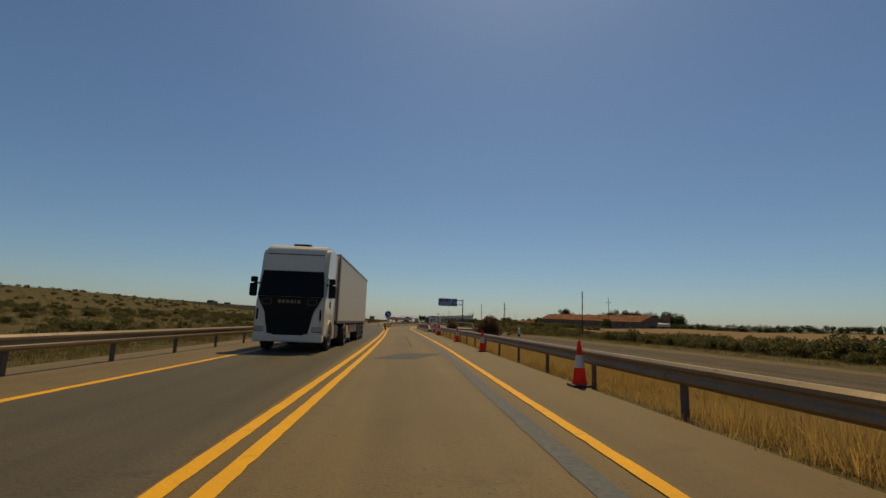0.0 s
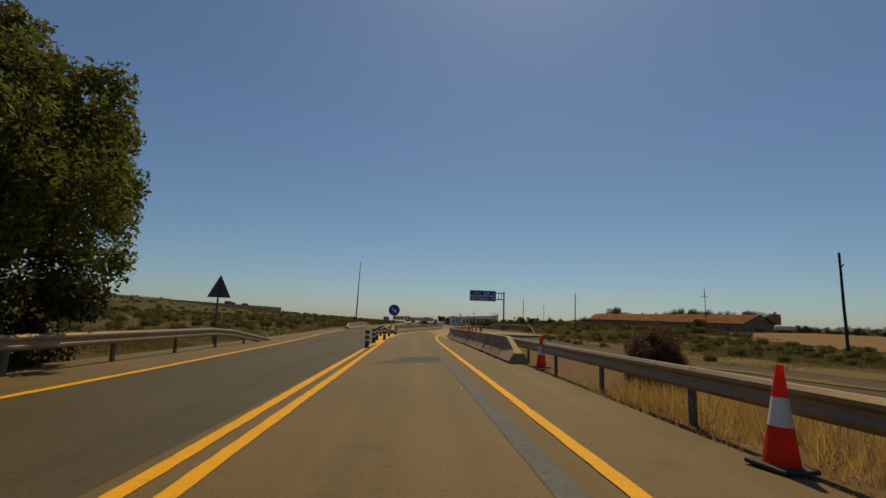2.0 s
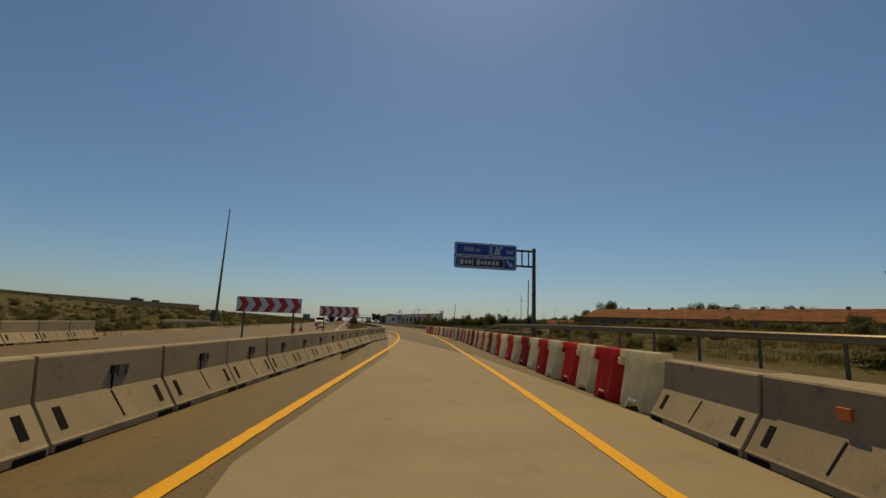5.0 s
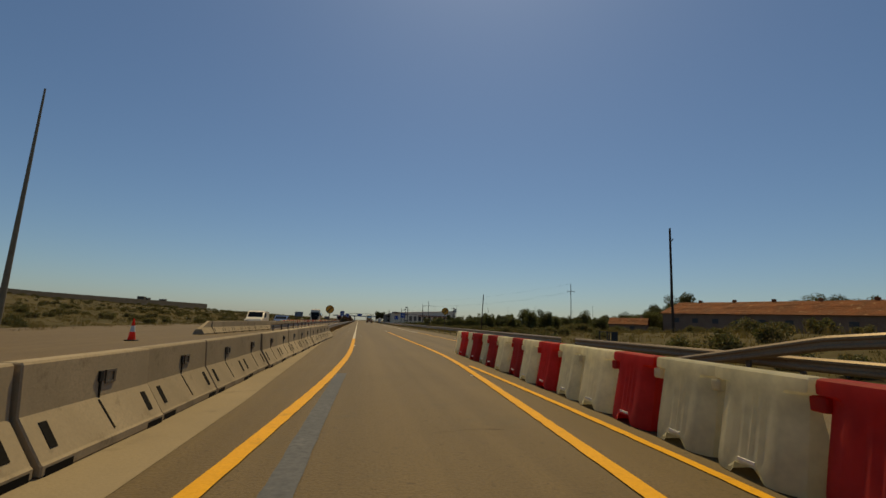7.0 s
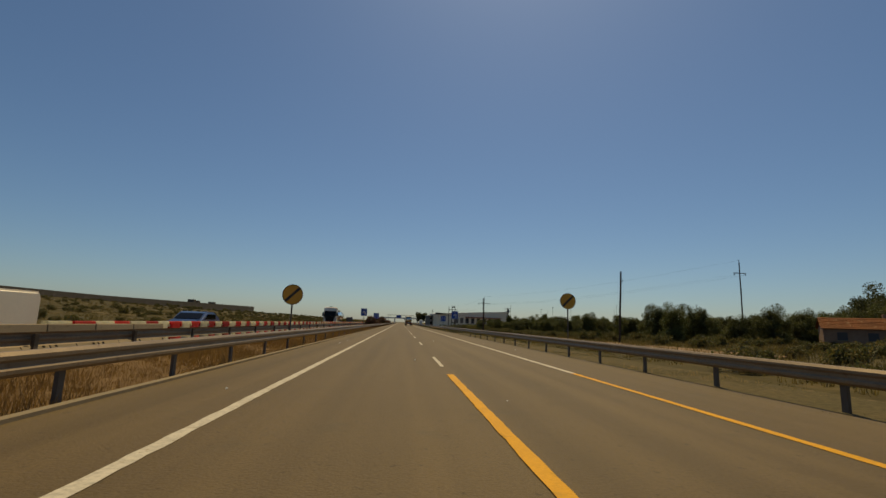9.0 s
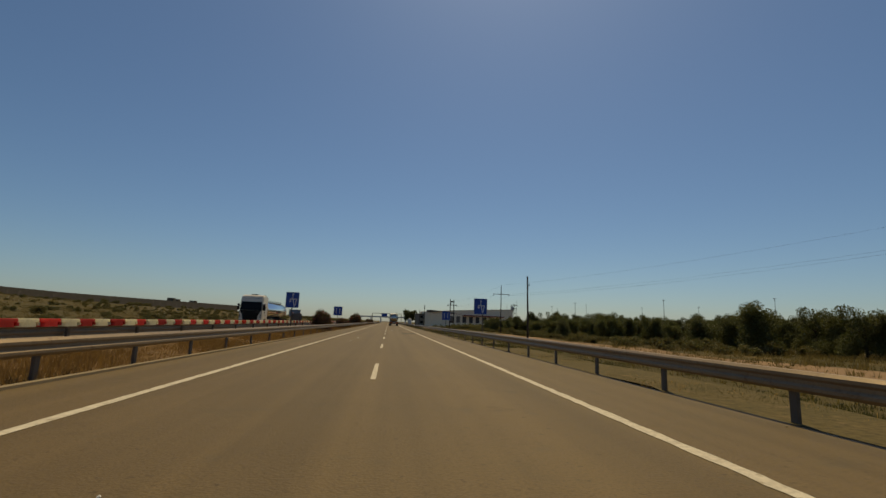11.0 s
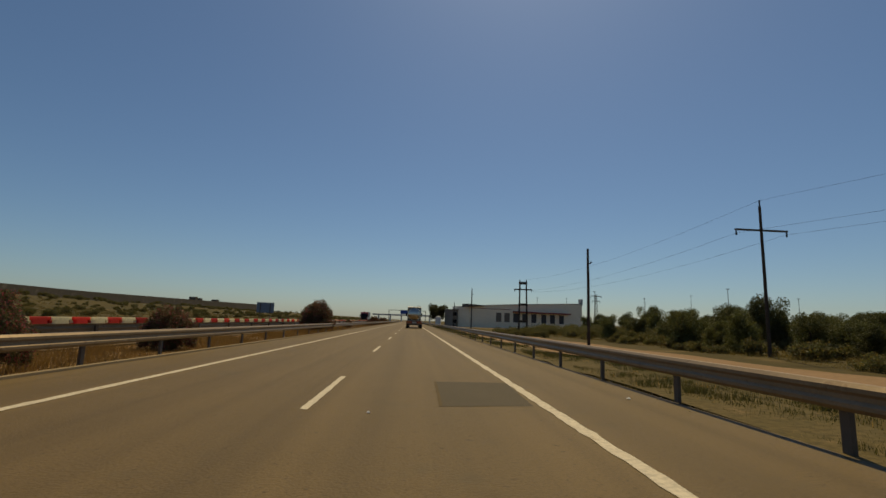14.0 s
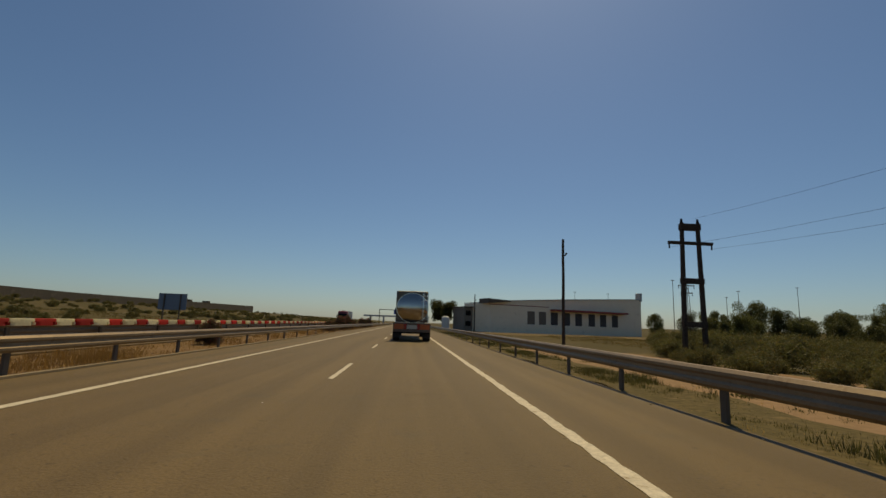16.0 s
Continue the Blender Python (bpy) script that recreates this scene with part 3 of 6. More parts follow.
# ---- concrete barriers ----
JERSEY = [(-0.33, 0.0), (-0.33, 0.08), (-0.31, 0.1), (-0.115, 0.42), (-0.09, 0.8), (-0.075, 0.82), (0.075, 0.82), (0.09, 0.8), (0.115, 0.42), (0.31, 0.1), (0.33, 0.08), (0.33, 0.0)]
UNIT = 2.0


def jersey_unit(reflector, nose=0, facing=1):
    """One concrete unit along y, its slots near the foot; with an orange reflector on one face, or a sloping nose."""
    unit = thing("concrete_barrier", "", "barrier")
    bm = bmesh.new()
    n = 9
    rings = []
    for i in range(n):
        y = -UNIT / 2 + 0.015 + (UNIT - 0.03) * i / (n - 1)
        cut = 0.0
        if nose < 0:
            cut = max(0.0, 1 - (y + UNIT / 2) / (UNIT * 0.8))
        if nose > 0:
            cut = max(0.0, 1 - (UNIT / 2 - y) / (UNIT * 0.8))
        cap = 0.82 - 0.5 * cut
        wide = 0.115 + (0.42 - cap) * 0.61 if cap < 0.42 else 0.115 - (cap - 0.42) * 0.066
        rings.append([(x, y, z) if z <= cap else (math.copysign(wide - 0.02 * (z - cap), x), y, cap - 0.004 * (0.82 - z)) for x, z in JERSEY])
    loft(bm, rings)
    bmesh.ops.bevel(bm, geom=[e for e in bm.edges if len(e.link_faces) == 2 and e.calc_face_angle(0) > 1.2], offset=0.012, segments=1, affect="EDGES")
    part("body", bm, CONCRETE, unit)
    side = reflector or facing
    for y in ((-0.78, 0.78) if not nose else ()):
        sb, nb = bmesh.new(), bmesh.new()
        lean = Matrix.Translation((side * 0.21, y, 0.26)) @ Matrix.Rotation(side * -0.547, 4, "Y")
        box(sb, (-0.012, -0.045, -0.11), (0.007, 0.045, 0.11), m=lean) if side > 0 else box(sb, (-0.007, -0.045, -0.11), (0.012, 0.045, 0.11), m=lean)
        part("slot", sb, SLOT, unit, "dark lifting slot")
        box(nb, (side * 0.32, y - 0.16, 0.0), (side * 0.334, y + 0.16, 0.06))
        part("notch", nb, SLOT, unit, "dark drainage notch")
    if reflector > 0:
        bb, cb = bmesh.new(), bmesh.new()
        box(bb, (side * 0.1, 0.1, 0.53), (side * 0.122, 0.13, 0.66))
        box(bb, (side * 0.1, 0.13, 0.635), (side * 0.122, 0.27, 0.66))
        box(bb, (side * 0.1, 0.24, 0.53), (side * 0.122, 0.27, 0.635))
        box(bb, (side * 0.1, 0.13, 0.53), (side * 0.122, 0.24, 0.552))
        part("bracket", bb, POST_STEEL, unit, "small dark steel loop")
        box(cb, (side * 0.1, -0.012, 0.4), (side * 0.122, 0.012, 0.58), m=Matrix.Translation((0, 0.02, 0)))
        part("cable", cb, SLOT, unit, "dark hanging cable")
    if not nose:
        gb = bmesh.new()
        box(gb, (-0.006, -0.012, -0.15), (0.006, 0.012, 0.16), m=Matrix.Translation((side * 0.211, 0.02, 0.26)) @ Matrix.Rotation(side * -0.547, 4, "Y") @ Matrix.Rotation(0.12, 4, "X"))
        part("groove", gb, SLOT, unit, "narrow dark groove")
    if reflector:
        rb = bmesh.new()
        half = 0.07 if reflector < 0 else 0.032
        box(rb, (reflector * 0.1, 0.02 - half, 0.56), (reflector * 0.125, 0.02 + half, 0.66), 0.006)
        part("reflector", rb, ORANGE_LAMP if reflector < 0 else GRILLE_BLACK, unit, "orange reflector" if reflector < 0 else "dark reflector holder")
    return unit


def barrier_run(line, label, group, reflector, nose_first=False, nose_last=False):
    facing = reflector or 1
    models = {}
    pts = []
    y = line[0][1]
    while y < line[-1][1]:
        x = along(line, y)
        dx = (along(line, y + 1) - along(line, y - 1)) / 2 if line[0][1] + 1 < y < line[-1][1] - 1 else along(line, y + 0.5) - along(line, y - 0.5)
        pts.append((x, y, math.atan(dx)))
        y += UNIT * math.cos(math.atan(dx))
    for i, (x, y, a) in enumerate(pts):
        key = "first" if i == 0 and nose_first else "last" if i == len(pts) - 1 and nose_last else reflector > 0 or i % 2 == 1
        m = pose(x + random.uniform(-0.015, 0.015), y, 0.006, 0, 0, -math.degrees(a) + random.uniform(-0.5, 0.5))
        if key not in models:
            unit = jersey_unit(reflector if key is True else 0, -1 if key == "first" else 1 if key == "last" else 0, facing)
            extra = " with a sloping end" if key in ("first", "last") else ""
            tagged(unit, label + extra, "barrier", group)
            unit.matrix_world = m
            models[key] = unit
        else:
            copy_thing(models[key], m)


def twin_nose():
    """A second sloping end unit that stands close beside the first."""
    unit = tagged(jersey_unit(0, -1, 1), "grey weathered concrete end unit standing beside another", "barrier", "concrete barriers beside the crossover lane")
    unit.matrix_world = pose(-14.62, 90.75, 0.006, 0, 0, -3)


twin_nose()
barrier_run([(-14.08, 90.5), (-13.9, 93.7), (-13.6, 97.2), (-12.2, 106.7), (-7.8, 133.6), (-6.4, 140), (-6.1, 144), (-5.8, 150), (-5.65, 158), (-5.45, 170), (-5.3, 178)],
            "grey weathered concrete road barrier with joints", "concrete barriers beside the crossover lane", 1, True, True)
barrier_run([(-8.4, 58), (-8.5, 68), (-8.85, 77), (-8.6, 84), (-7.9, 91.7), (-7.3, 94.6), (-5.8, 102.5), (-4.4, 110.6)],
            "pale grey concrete road barrier with orange reflector", "concrete barriers before the closed carriageway", -1, True, False)
barrier_run([(-20.6, 104), (-20.6, 130)], "pale concrete barrier beyond the other carriageway", "concrete barriers of the far lane", 0, True, False)
barrier_run([(-12.9, 177), (-11.2, 206)], "pale concrete barrier on the other carriageway", "concrete barriers of the far lane", 0, True, False)


# ---- red and white plastic barriers ----
def plastic_unit(mat, name_label, group):
    """A hollow water-filled unit about a metre long: waisted body, sloping shoulders, forked foot, end lugs."""
    unit = thing("plastic_barrier", name_label, "barrier", group=group)
    bm = bmesh.new()
    rows = [(0.0, 0.25, 0.445), (0.04, 0.25, 0.45), (0.1, 0.243, 0.45), (0.16, 0.232, 0.45), (0.3, 0.205, 0.45), (0.45, 0.178, 0.445), (0.56, 0.158, 0.44), (0.68, 0.138, 0.435), (0.755, 0.128, 0.435),
            (0.78, 0.127, 0.485), (0.8, 0.124, 0.493), (0.85, 0.118, 0.495), (0.885, 0.11, 0.49), (0.9, 0.09, 0.48)]
    half_steps = [0.0, 0.06, 0.1, 0.18, 0.22, 0.28, 0.33, 0.4, 0.46, 0.58, 0.64, 0.8, 0.95, 1.0]
    steps = [-f for f in half_steps[:0:-1]] + half_steps
    rings = []
    for z, hx, hy in rows:
        half = []
        for f in steps:
            g = abs(f)
            x = hx * (1 - 0.12 * g ** 16)
            if z < 0.76:
                x -= 0.075 * max(0.0, (g - 0.6) / 0.4) ** 1.2
            if 0.14 < z < 0.69 and g < 0.5 * math.sqrt(max(0.0, 1 - ((z - 0.14) / 0.56) ** 4)):
                x -= 0.016 if g in (0.06, 0.1, 0.28, 0.33) else 0.006
            arch = 0.1 * min(1.0, max(0.0, (0.36 - g) / 0.08)) if z < 0.05 else 0.0
            half.append((x, f * hy * 1.1, z + arch * (1 if z == 0 else 0.6)))
        rings.append(half + [(-x, y, z2) for x, y, z2 in half[::-1]])
    loft(bm, rings)
    smooth(part("body", bm, mat, unit), 22)
    lb = bmesh.new()
    box(lb, (-0.115, 0.46, 0.645), (0.115, 0.61, 0.765), 0.02)
    part("lug", lb, mat, unit)
    tb = bmesh.new()
    box(tb, (-0.249, -0.1, 0.125), (-0.236, 0.1, 0.15), m=Matrix.Rotation(0.0, 4, "Y"))
    part("sticker", tb, SIGN_WHITE, unit, "small white sticker strip")
    return unit


red_unit = plastic_unit(RED_PLASTIC, "faded red plastic water-filled road barrier", "red and white plastic barriers")
white_unit = plastic_unit(WHITE_PLASTIC, "dirty white plastic water-filled road barrier", "red and white plastic barriers")
PLASTIC_LINE = [(-4.3, 111.6), (-0.55, 138.7), (-0.05, 144), (0.45, 150), (0.75, 156), (1.0, 165)]
COLOURS = "w" + "rw" * 11 + "r" + "wrwrwrwrwrwwrwwrwrwrwrwrw"
y = 163.85
used = set()
for colour in reversed(COLOURS):
    unit = red_unit if colour == "r" else white_unit
    a = math.degrees(math.atan(along(PLASTIC_LINE, y + 0.5) - along(PLASTIC_LINE, y - 0.5)))
    m = pose(along(PLASTIC_LINE, y) + random.uniform(-0.04, 0.04), y, 0.006, 0, 0, -a + random.uniform(-3, 3))
    if unit in used:
        copy_thing(unit, m)
    else:
        unit.matrix_world = m
        used.add(unit)
    y -= 1.1 * math.cos(radians(a))
for i in range(230):
    y = 201 + i * 1.1
    unit = red_unit if i % 2 else white_unit
    far = copy_thing(unit, pose(-11.9 - 0.6 * min(1, (y - 201) / 60) + random.uniform(-0.04, 0.04), y, 0.006, 0, 0, random.uniform(-2, 2)))
    tagged(far, "red plastic barrier unit dividing the other carriageway" if i % 2 else "white plastic barrier unit dividing the other carriageway", group="plastic barriers of the other carriageway")


# ---- signs ----
def lettering(text, size, m, parent, mat, name="lettering"):
    """Words on a sign, each letter a part of its own."""
    cu = bpy.data.curves.new(name, "FONT")
    cu.body, cu.size, cu.align_x, cu.align_y, cu.extrude = text, size, "CENTER", "CENTER", 0.004
    ob = new(name, cu)
    me = bpy.data.meshes.new_from_object(ob.evaluated_get(bpy.context.evaluated_depsgraph_get()))
    bpy.data.objects.remove(ob)
    whole = bmesh.new()
    whole.from_mesh(me)
    bpy.data.meshes.remove(me)
    left = set(whole.verts)
    while left:
        grown, edge = set(), [next(iter(left))]
        while edge:
            v = edge.pop()
            if v not in grown:
                grown.add(v)
                edge += [e.other_vert(v) for e in v.link_edges]
        left -= grown
        order = {v: i for i, v in enumerate(sorted(grown, key=lambda v: v.index))}
        one = bpy.data.meshes.new("letter")
        one.from_pydata([v.co[:] for v in order], [], [[order[v] for v in f.verts] for f in whole.faces if f.verts[0] in order])
        one.materials.append(mat)
        got = new("letter", one)
        got.parent = parent
        got.matrix_local = m
    whole.free()


def rounded(w, h, r, n=5):
    out = []
    for cx, cy, a0 in ((w / 2 - r, h / 2 - r, 0), (-w / 2 + r, h / 2 - r, 90), (-w / 2 + r, -h / 2 + r, 180), (w / 2 - r, -h / 2 + r, 270)):
        for i in range(n):
            a = radians(a0 + 90 * i / (n - 1))
            out.append((cx + r * math.cos(a), cy + r * math.sin(a)))
    return out


def plate(outline, thick, front=0.0):
    """An upright plate facing -y; the outline is in x and z."""
    return extrude(bmesh.new(), outline, front, front + thick)


def ring_plate(outline, inner, front, thick=0.004):
    bm = bmesh.new()
    n = len(outline)
    a = [bm.verts.new((x, front, z)) for x, z in outline]
    b = [bm.verts.new((x, front, z)) for x, z in inner]
    for i in range(n):
        j = (i + 1) % n
        bm.faces.new((a[i], a[j], b[j], b[i]))
    got = bmesh.ops.extrude_face_region(bm, geom=bm.faces[:])
    bmesh.ops.translate(bm, vec=(0, thick, 0), verts=[v for v in got["geom"] if isinstance(v, bmesh.types.BMVert)])
    bmesh.ops.recalc_face_normals(bm, faces=bm.faces)
    return bm


def circle(r, n=40, cz=0.0):
    return [(r * math.cos(2 * math.pi * i / n), cz + r * math.sin(2 * math.pi * i / n)) for i in range(n)]


def shift(outline, dx, dz):
    return [(x + dx, z + dz) for x, z in outline]


def arrow_outline(length, shaft, head, turn):
    """An arrow along its own axis, turned by degrees (0 points up, clockwise positive)."""
    h = head * 0.9
    pts = [(-shaft / 2, -length / 2), (shaft / 2, -length / 2), (shaft / 2, length / 2 - h), (head / 2, length / 2 - h), (0, length / 2), (-head / 2, length / 2 - h), (-shaft / 2, length / 2 - h)]
    c, s = math.cos(radians(turn)), math.sin(radians(turn))
    return [(x * c + z * s, -x * s + z * c) for x, z in pts]


def post_part(parent, x, top, y=0.05, bottom=-0.3, r=0.038, mat=None, name="post"):
    bm = bmesh.new()
    tube(bm, (x, y, bottom), (x, y, top), r, n=10)
    return smooth(part(name, bm, mat or POST_STEEL, parent))


# overhead exit sign on a cantilever
gantry = thing("direction_sign", "blue overhead motorway exit sign on a grey cantilever post", "road sign", pose(2.9, 144.9, 7.45))
W, H = 5.9, 2.35
part("panel", plate(rounded(W, H, 0.22), 0.08), SIGN_BLUE, gantry)
for x, z, w, h in ((-1.23, 0.56, 3.3, 1.12), (1.72, 0.56, 2.42, 1.12), (0, -0.6, 5.76, 1.06)):
    part("border", ring_plate(shift(rounded(w, h, 0.2), x, z), shift(rounded(w - 0.16, h - 0.16, 0.15), x, z), -0.006), SIGN_WHITE, gantry, "white border line")
lettering("500 m", 0.62, pose(-1.3, -0.004, 0.55, 90), gantry, SIGN_WHITE)
lettering("268", 0.52, pose(2.25, -0.004, 0.5, 90), gantry, SIGN_WHITE)
part("exit_symbol", plate([(0.78, 0.2), (1.0, 0.2), (1.08, 0.95), (0.98, 0.95)], 0.005, -0.005), SIGN_WHITE, gantry, "white exit pictogram")
part("exit_symbol", plate([(1.12, 0.2), (1.4, 0.2), (1.28, 0.52), (1.46, 0.8), (1.56, 0.74), (1.54, 0.98), (1.3, 0.92), (1.4, 0.86), (1.22, 0.62), (1.16, 0.95), (1.1, 0.95)], 0.005, -0.005), SIGN_WHITE, gantry, "white exit pictogram")
part("dark_plate", plate(shift(rounded(4.25, 0.7, 0.03), -0.42, -0.6), 0.006, -0.007), NAME_BROWN, gantry, "dark brown name plate")
part("plate_border", ring_plate(shift(rounded(4.3, 0.75, 0.03), -0.42, -0.6), shift(rounded(4.24, 0.69, 0.03), -0.42, -0.6), -0.009), SIGN_WHITE, gantry)
bars = [(-2.25, 0.3, 0.46), (-1.85, 0.22, 0.34), (-1.5, 0.24, 0.34), (-1.22, 0.09, 0.48), (-0.72, 0.28, 0.46), (-0.36, 0.22, 0.32), (-0.02, 0.24, 0.34), (0.34, 0.24, 0.32), (0.72, 0.24, 0.38), (1.1, 0.24, 0.32)]
for x, w, h in bars:
    part("bar", plate([(x - w / 2, -0.6 - h / 2), (x + w / 2, -0.6 - h / 2), (x + w / 2, -0.6 + h / 2), (x - w / 2, -0.6 + h / 2)], 0.005, -0.012), SIGN_WHITE, gantry)
part("arrow", plate(shift(arrow_outline(0.85, 0.14, 0.42, 135), 2.3, -0.6), 0.005, -0.005), SIGN_WHITE, gantry, "white slanting arrow")
for z in (0.75, -0.7):
    bm = bmesh.new()
    box(bm, (-2.8, 0.1, z - 0.09), (4.9, 0.26, z + 0.09), 0.015)
    part("arm", bm, POST_STEEL, gantry)
for x in (3.55, 4.2):
    bm = bmesh.new()
    box(bm, (x - 0.05, 0.13, -0.62), (x + 0.05, 0.23, 0.67))
    part("brace", bm, POST_STEEL, gantry)
bm = bmesh.new()
loft(bm, [[(4.78 + sx * w, 0.3 + sy * w, z) for sx, sy in ((-1, -1), (1, -1), (1, 1), (-1, 1))] for z, w in ((-7.6, 0.15), (-3, 0.135), (1.05, 0.12))])
part("mast", bm, POST_STEEL, gantry, "tapered grey steel mast")
bm = bmesh.new()
tube(bm, (4.78, 0.3, -7.7), (4.78, 0.3, -7.2), 0.42, n=16)
part("footing", bm, CONCRETE, gantry)

# round blue keep-this-side sign
keep = thing("keep_right_sign", "round blue sign with a white slanting arrow on a post", "road sign", pose(-14.4, 97.8, 0))
part("disc", plate(circle(0.66, cz=2.51), 0.03), SIGN_BLUE, keep)
part("rim", ring_plate(circle(0.66, cz=2.51), circle(0.635, cz=2.51), -0.004), SIGN_WHITE, keep)
part("arrow", plate(shift(arrow_outline(0.86, 0.13, 0.42, 135), 0, 2.51), 0.005, -0.005), SIGN_WHITE, keep, "white slanting arrow")
post_part(keep, 0.0, 2.6, 0.06, r=0.05)
post_part(keep, -0.22, 1.35, 0.2, r=0.035)
bm = bmesh.new()
box(bm, (-0.09, -0.04, 1.45), (0.09, 0.12, 1.82), 0.02)
part("lamp_box", bm, ORANGE_LAMP, keep, "orange-yellow warning lamp battery box")

# yellow end-of-restriction discs
def end_disc(x, y, zc, r, tilt):
    s = thing("end_of_limit_sign", "round yellow sign with a dark diagonal band", "road sign", pose(x, y, 0, 0, 0, tilt), group="yellow round signs")
    part("disc", plate(circle(r, cz=zc), 0.03), SIGN_YELLOW, s)
    band = [(-0.12 * r, -0.99 * r), (0.12 * r, -0.99 * r), (0.12 * r, 0.99 * r), (-0.12 * r, 0.99 * r)]
    c, k = math.cos(radians(45)), math.sin(radians(45))
    part("band", plate([(a * c + b * k, -a * k + b * c + zc) for a, b in [(p * 1.1, q * 0.93) for p, q in band]], 0.004, -0.005), SIGN_BLACK, s, "dark diagonal band")
    part("rim", ring_plate(circle(r, cz=zc), circle(r * 0.94, cz=zc), -0.006), SIGN_BLACK, s)
    post_part(s, 0, zc, 0.06, r=0.045)
    return s


end_disc(-7.27, 211.7, 2.53, 0.56, 0)
end_disc(9.78, 215.5, 2.98, 0.53, 0)

# blue lane signs
def lane_sign(x, y, zc, w, h, marks, label, posts):
    s = thing("lane_sign", label, "road sign", pose(x, y, 0), group="blue lane signs")
    part("panel", plate(shift(rounded(w, h, 0.05), 0, zc), 0.03), SIGN_BLUE, s)
    part("border", ring_plate(shift(rounded(w, h, 0.05), 0, zc), shift(rounded(w - 0.05, h - 0.05, 0.04), 0, zc), -0.004), SIGN_WHITE, s)
    for o in marks:
        part("arrow", plate(shift(o, 0, zc), 0.005, -0.005), SIGN_WHITE, s, "white arrow")
    for px, top in posts:
        post_part(s, px, top, 0.06, r=0.04)
    return s


turn_marks = [shift(arrow_outline(0.42, 0.06, 0.17, 0), 0.02, 0.33),
              [(-0.2, 0.03), (0.34, 0.03), (0.34, 0.095), (-0.2, 0.095)],
              [(-0.2, -0.07), (-0.13, -0.07), (-0.13, 0.03), (-0.2, 0.03)],
              [(-0.26, -0.07), (-0.165, -0.2), (-0.07, -0.07)],
              [(0.255, 0.03), (0.19, -0.5), (0.235, -0.5), (0.34, 0.03)],
              [(0.02, 0.03), (0.135, -0.5), (0.19, -0.5), (0.1, 0.03)]]
up_marks = [shift(arrow_outline(0.75, 0.07, 0.18, 0), dx, 0) for dx in (-0.24, 0.24)]
lane_sign(7.6, 262, 2.67, 1.08, 1.27, turn_marks, "blue sign with white arrows showing a lane crossing over", [(0.18, 2.9)])
lane_sign(-7.2, 262, 2.62, 1.0, 1.2, turn_marks, "blue sign with white arrows showing a lane crossing over", [(0.0, 2.9)])
lane_sign(8.27, 290.2, 2.3, 1.16, 1.22, up_marks, "square blue sign with two white upward arrows", [(0.0, 2.6)])
lane_sign(-6.65, 289.9, 2.4, 1.16, 1.22, up_marks, "square blue sign with two white upward arrows", [(0.0, 2.6)])

# warning triangle seen from behind
tri_sign = thing("warning_sign", "back of a dark triangular warning sign on a post", "road sign", pose(-21.1, 64.4, -0.1))
part("triangle", plate([(-0.55, 2.15), (0.55, 2.15), (0.0, 3.22)], 0.03), SIGN_BACK, tri_sign)
for z in (2.35, 2.7):
    part("stiffener", box(bmesh.new(), (-0.28 + (z - 2.35) * 0.4, -0.03, z), (0.28 - (z - 2.35) * 0.4, -0.002, z + 0.05)), POST_STEEL, tri_sign)
post_part(tri_sign, 0, 2.9, -0.06, r=0.04)

# chevron boards
def chevron_board(x0, x1, y, z0, z1, label, lamp=False):
    b = thing("chevron_board", label, "road sign", pose((x0 + x1) / 2, y, 0), group="chevron boards")
    w = x1 - x0
    part("panel", plate([(-w / 2, z0), (w / 2, z0), (w / 2, z1), (-w / 2, z1)], 0.03), SIGN_WHITE, b)
    n, h = 5, (z1 - z0) / 2
    st = w / n
    for i in range(n):
        cx = -w / 2 + st * i + st * 0.08
        o = [(cx, z0 + 0.01), (cx + st * 0.5, z0 + 0.01), (cx + st * 0.88, z0 + h), (cx + st * 0.5, z1 - 0.01), (cx, z1 - 0.01), (cx + st * 0.38, z0 + h)]
        part("chevron", plate(o, 0.004, -0.005), SIGN_RED, b, "red chevron")
    for px in (-w * 0.38, w * 0.38):
        part("leg", box(bmesh.new(), (px - 0.03, 0.035, 0), (px + 0.03, 0.085, z1 - 0.05)), POST_STEEL, b)
    if lamp:
        bm = bmesh.new()
        tube(bm, (w * 0.36, 0.02, z1), (w * 0.36, 0.02, z1 + 0.13), 0.1, 0.06, 12)
        part("lamp", bm, ORANGE_LAMP, b, "orange warning lamp")
    return b


chevron_board(-14.85, -12.55, 106, 1.42, 1.92, "red and white chevron board with an orange lamp", True)
chevron_board(-12.9, -10.7, 122, 1.42, 1.95, "red and white chevron board on legs")
chevron_board(-10.6, -8.5, 131, 1.42, 1.98, "red and white chevron board on legs")

# back of a large sign beyond the other carriageway
back = thing("large_sign_back", "large blue-grey back of a road sign on two posts", "road sign", pose(-34.7, 405, 0))
part("panel", plate([(-2.1, 1.9), (2.1, 1.9), (2.1, 4.4), (-2.1, 4.4)], 0.06), GREY_PANEL, back)
for px in (-1.2, 1.2):
    part("post", box(bmesh.new(), (px - 0.08, -0.16, land(-34, 405) - 0.2), (px + 0.08, -0.01, 4.3)), POST_STEEL, back)

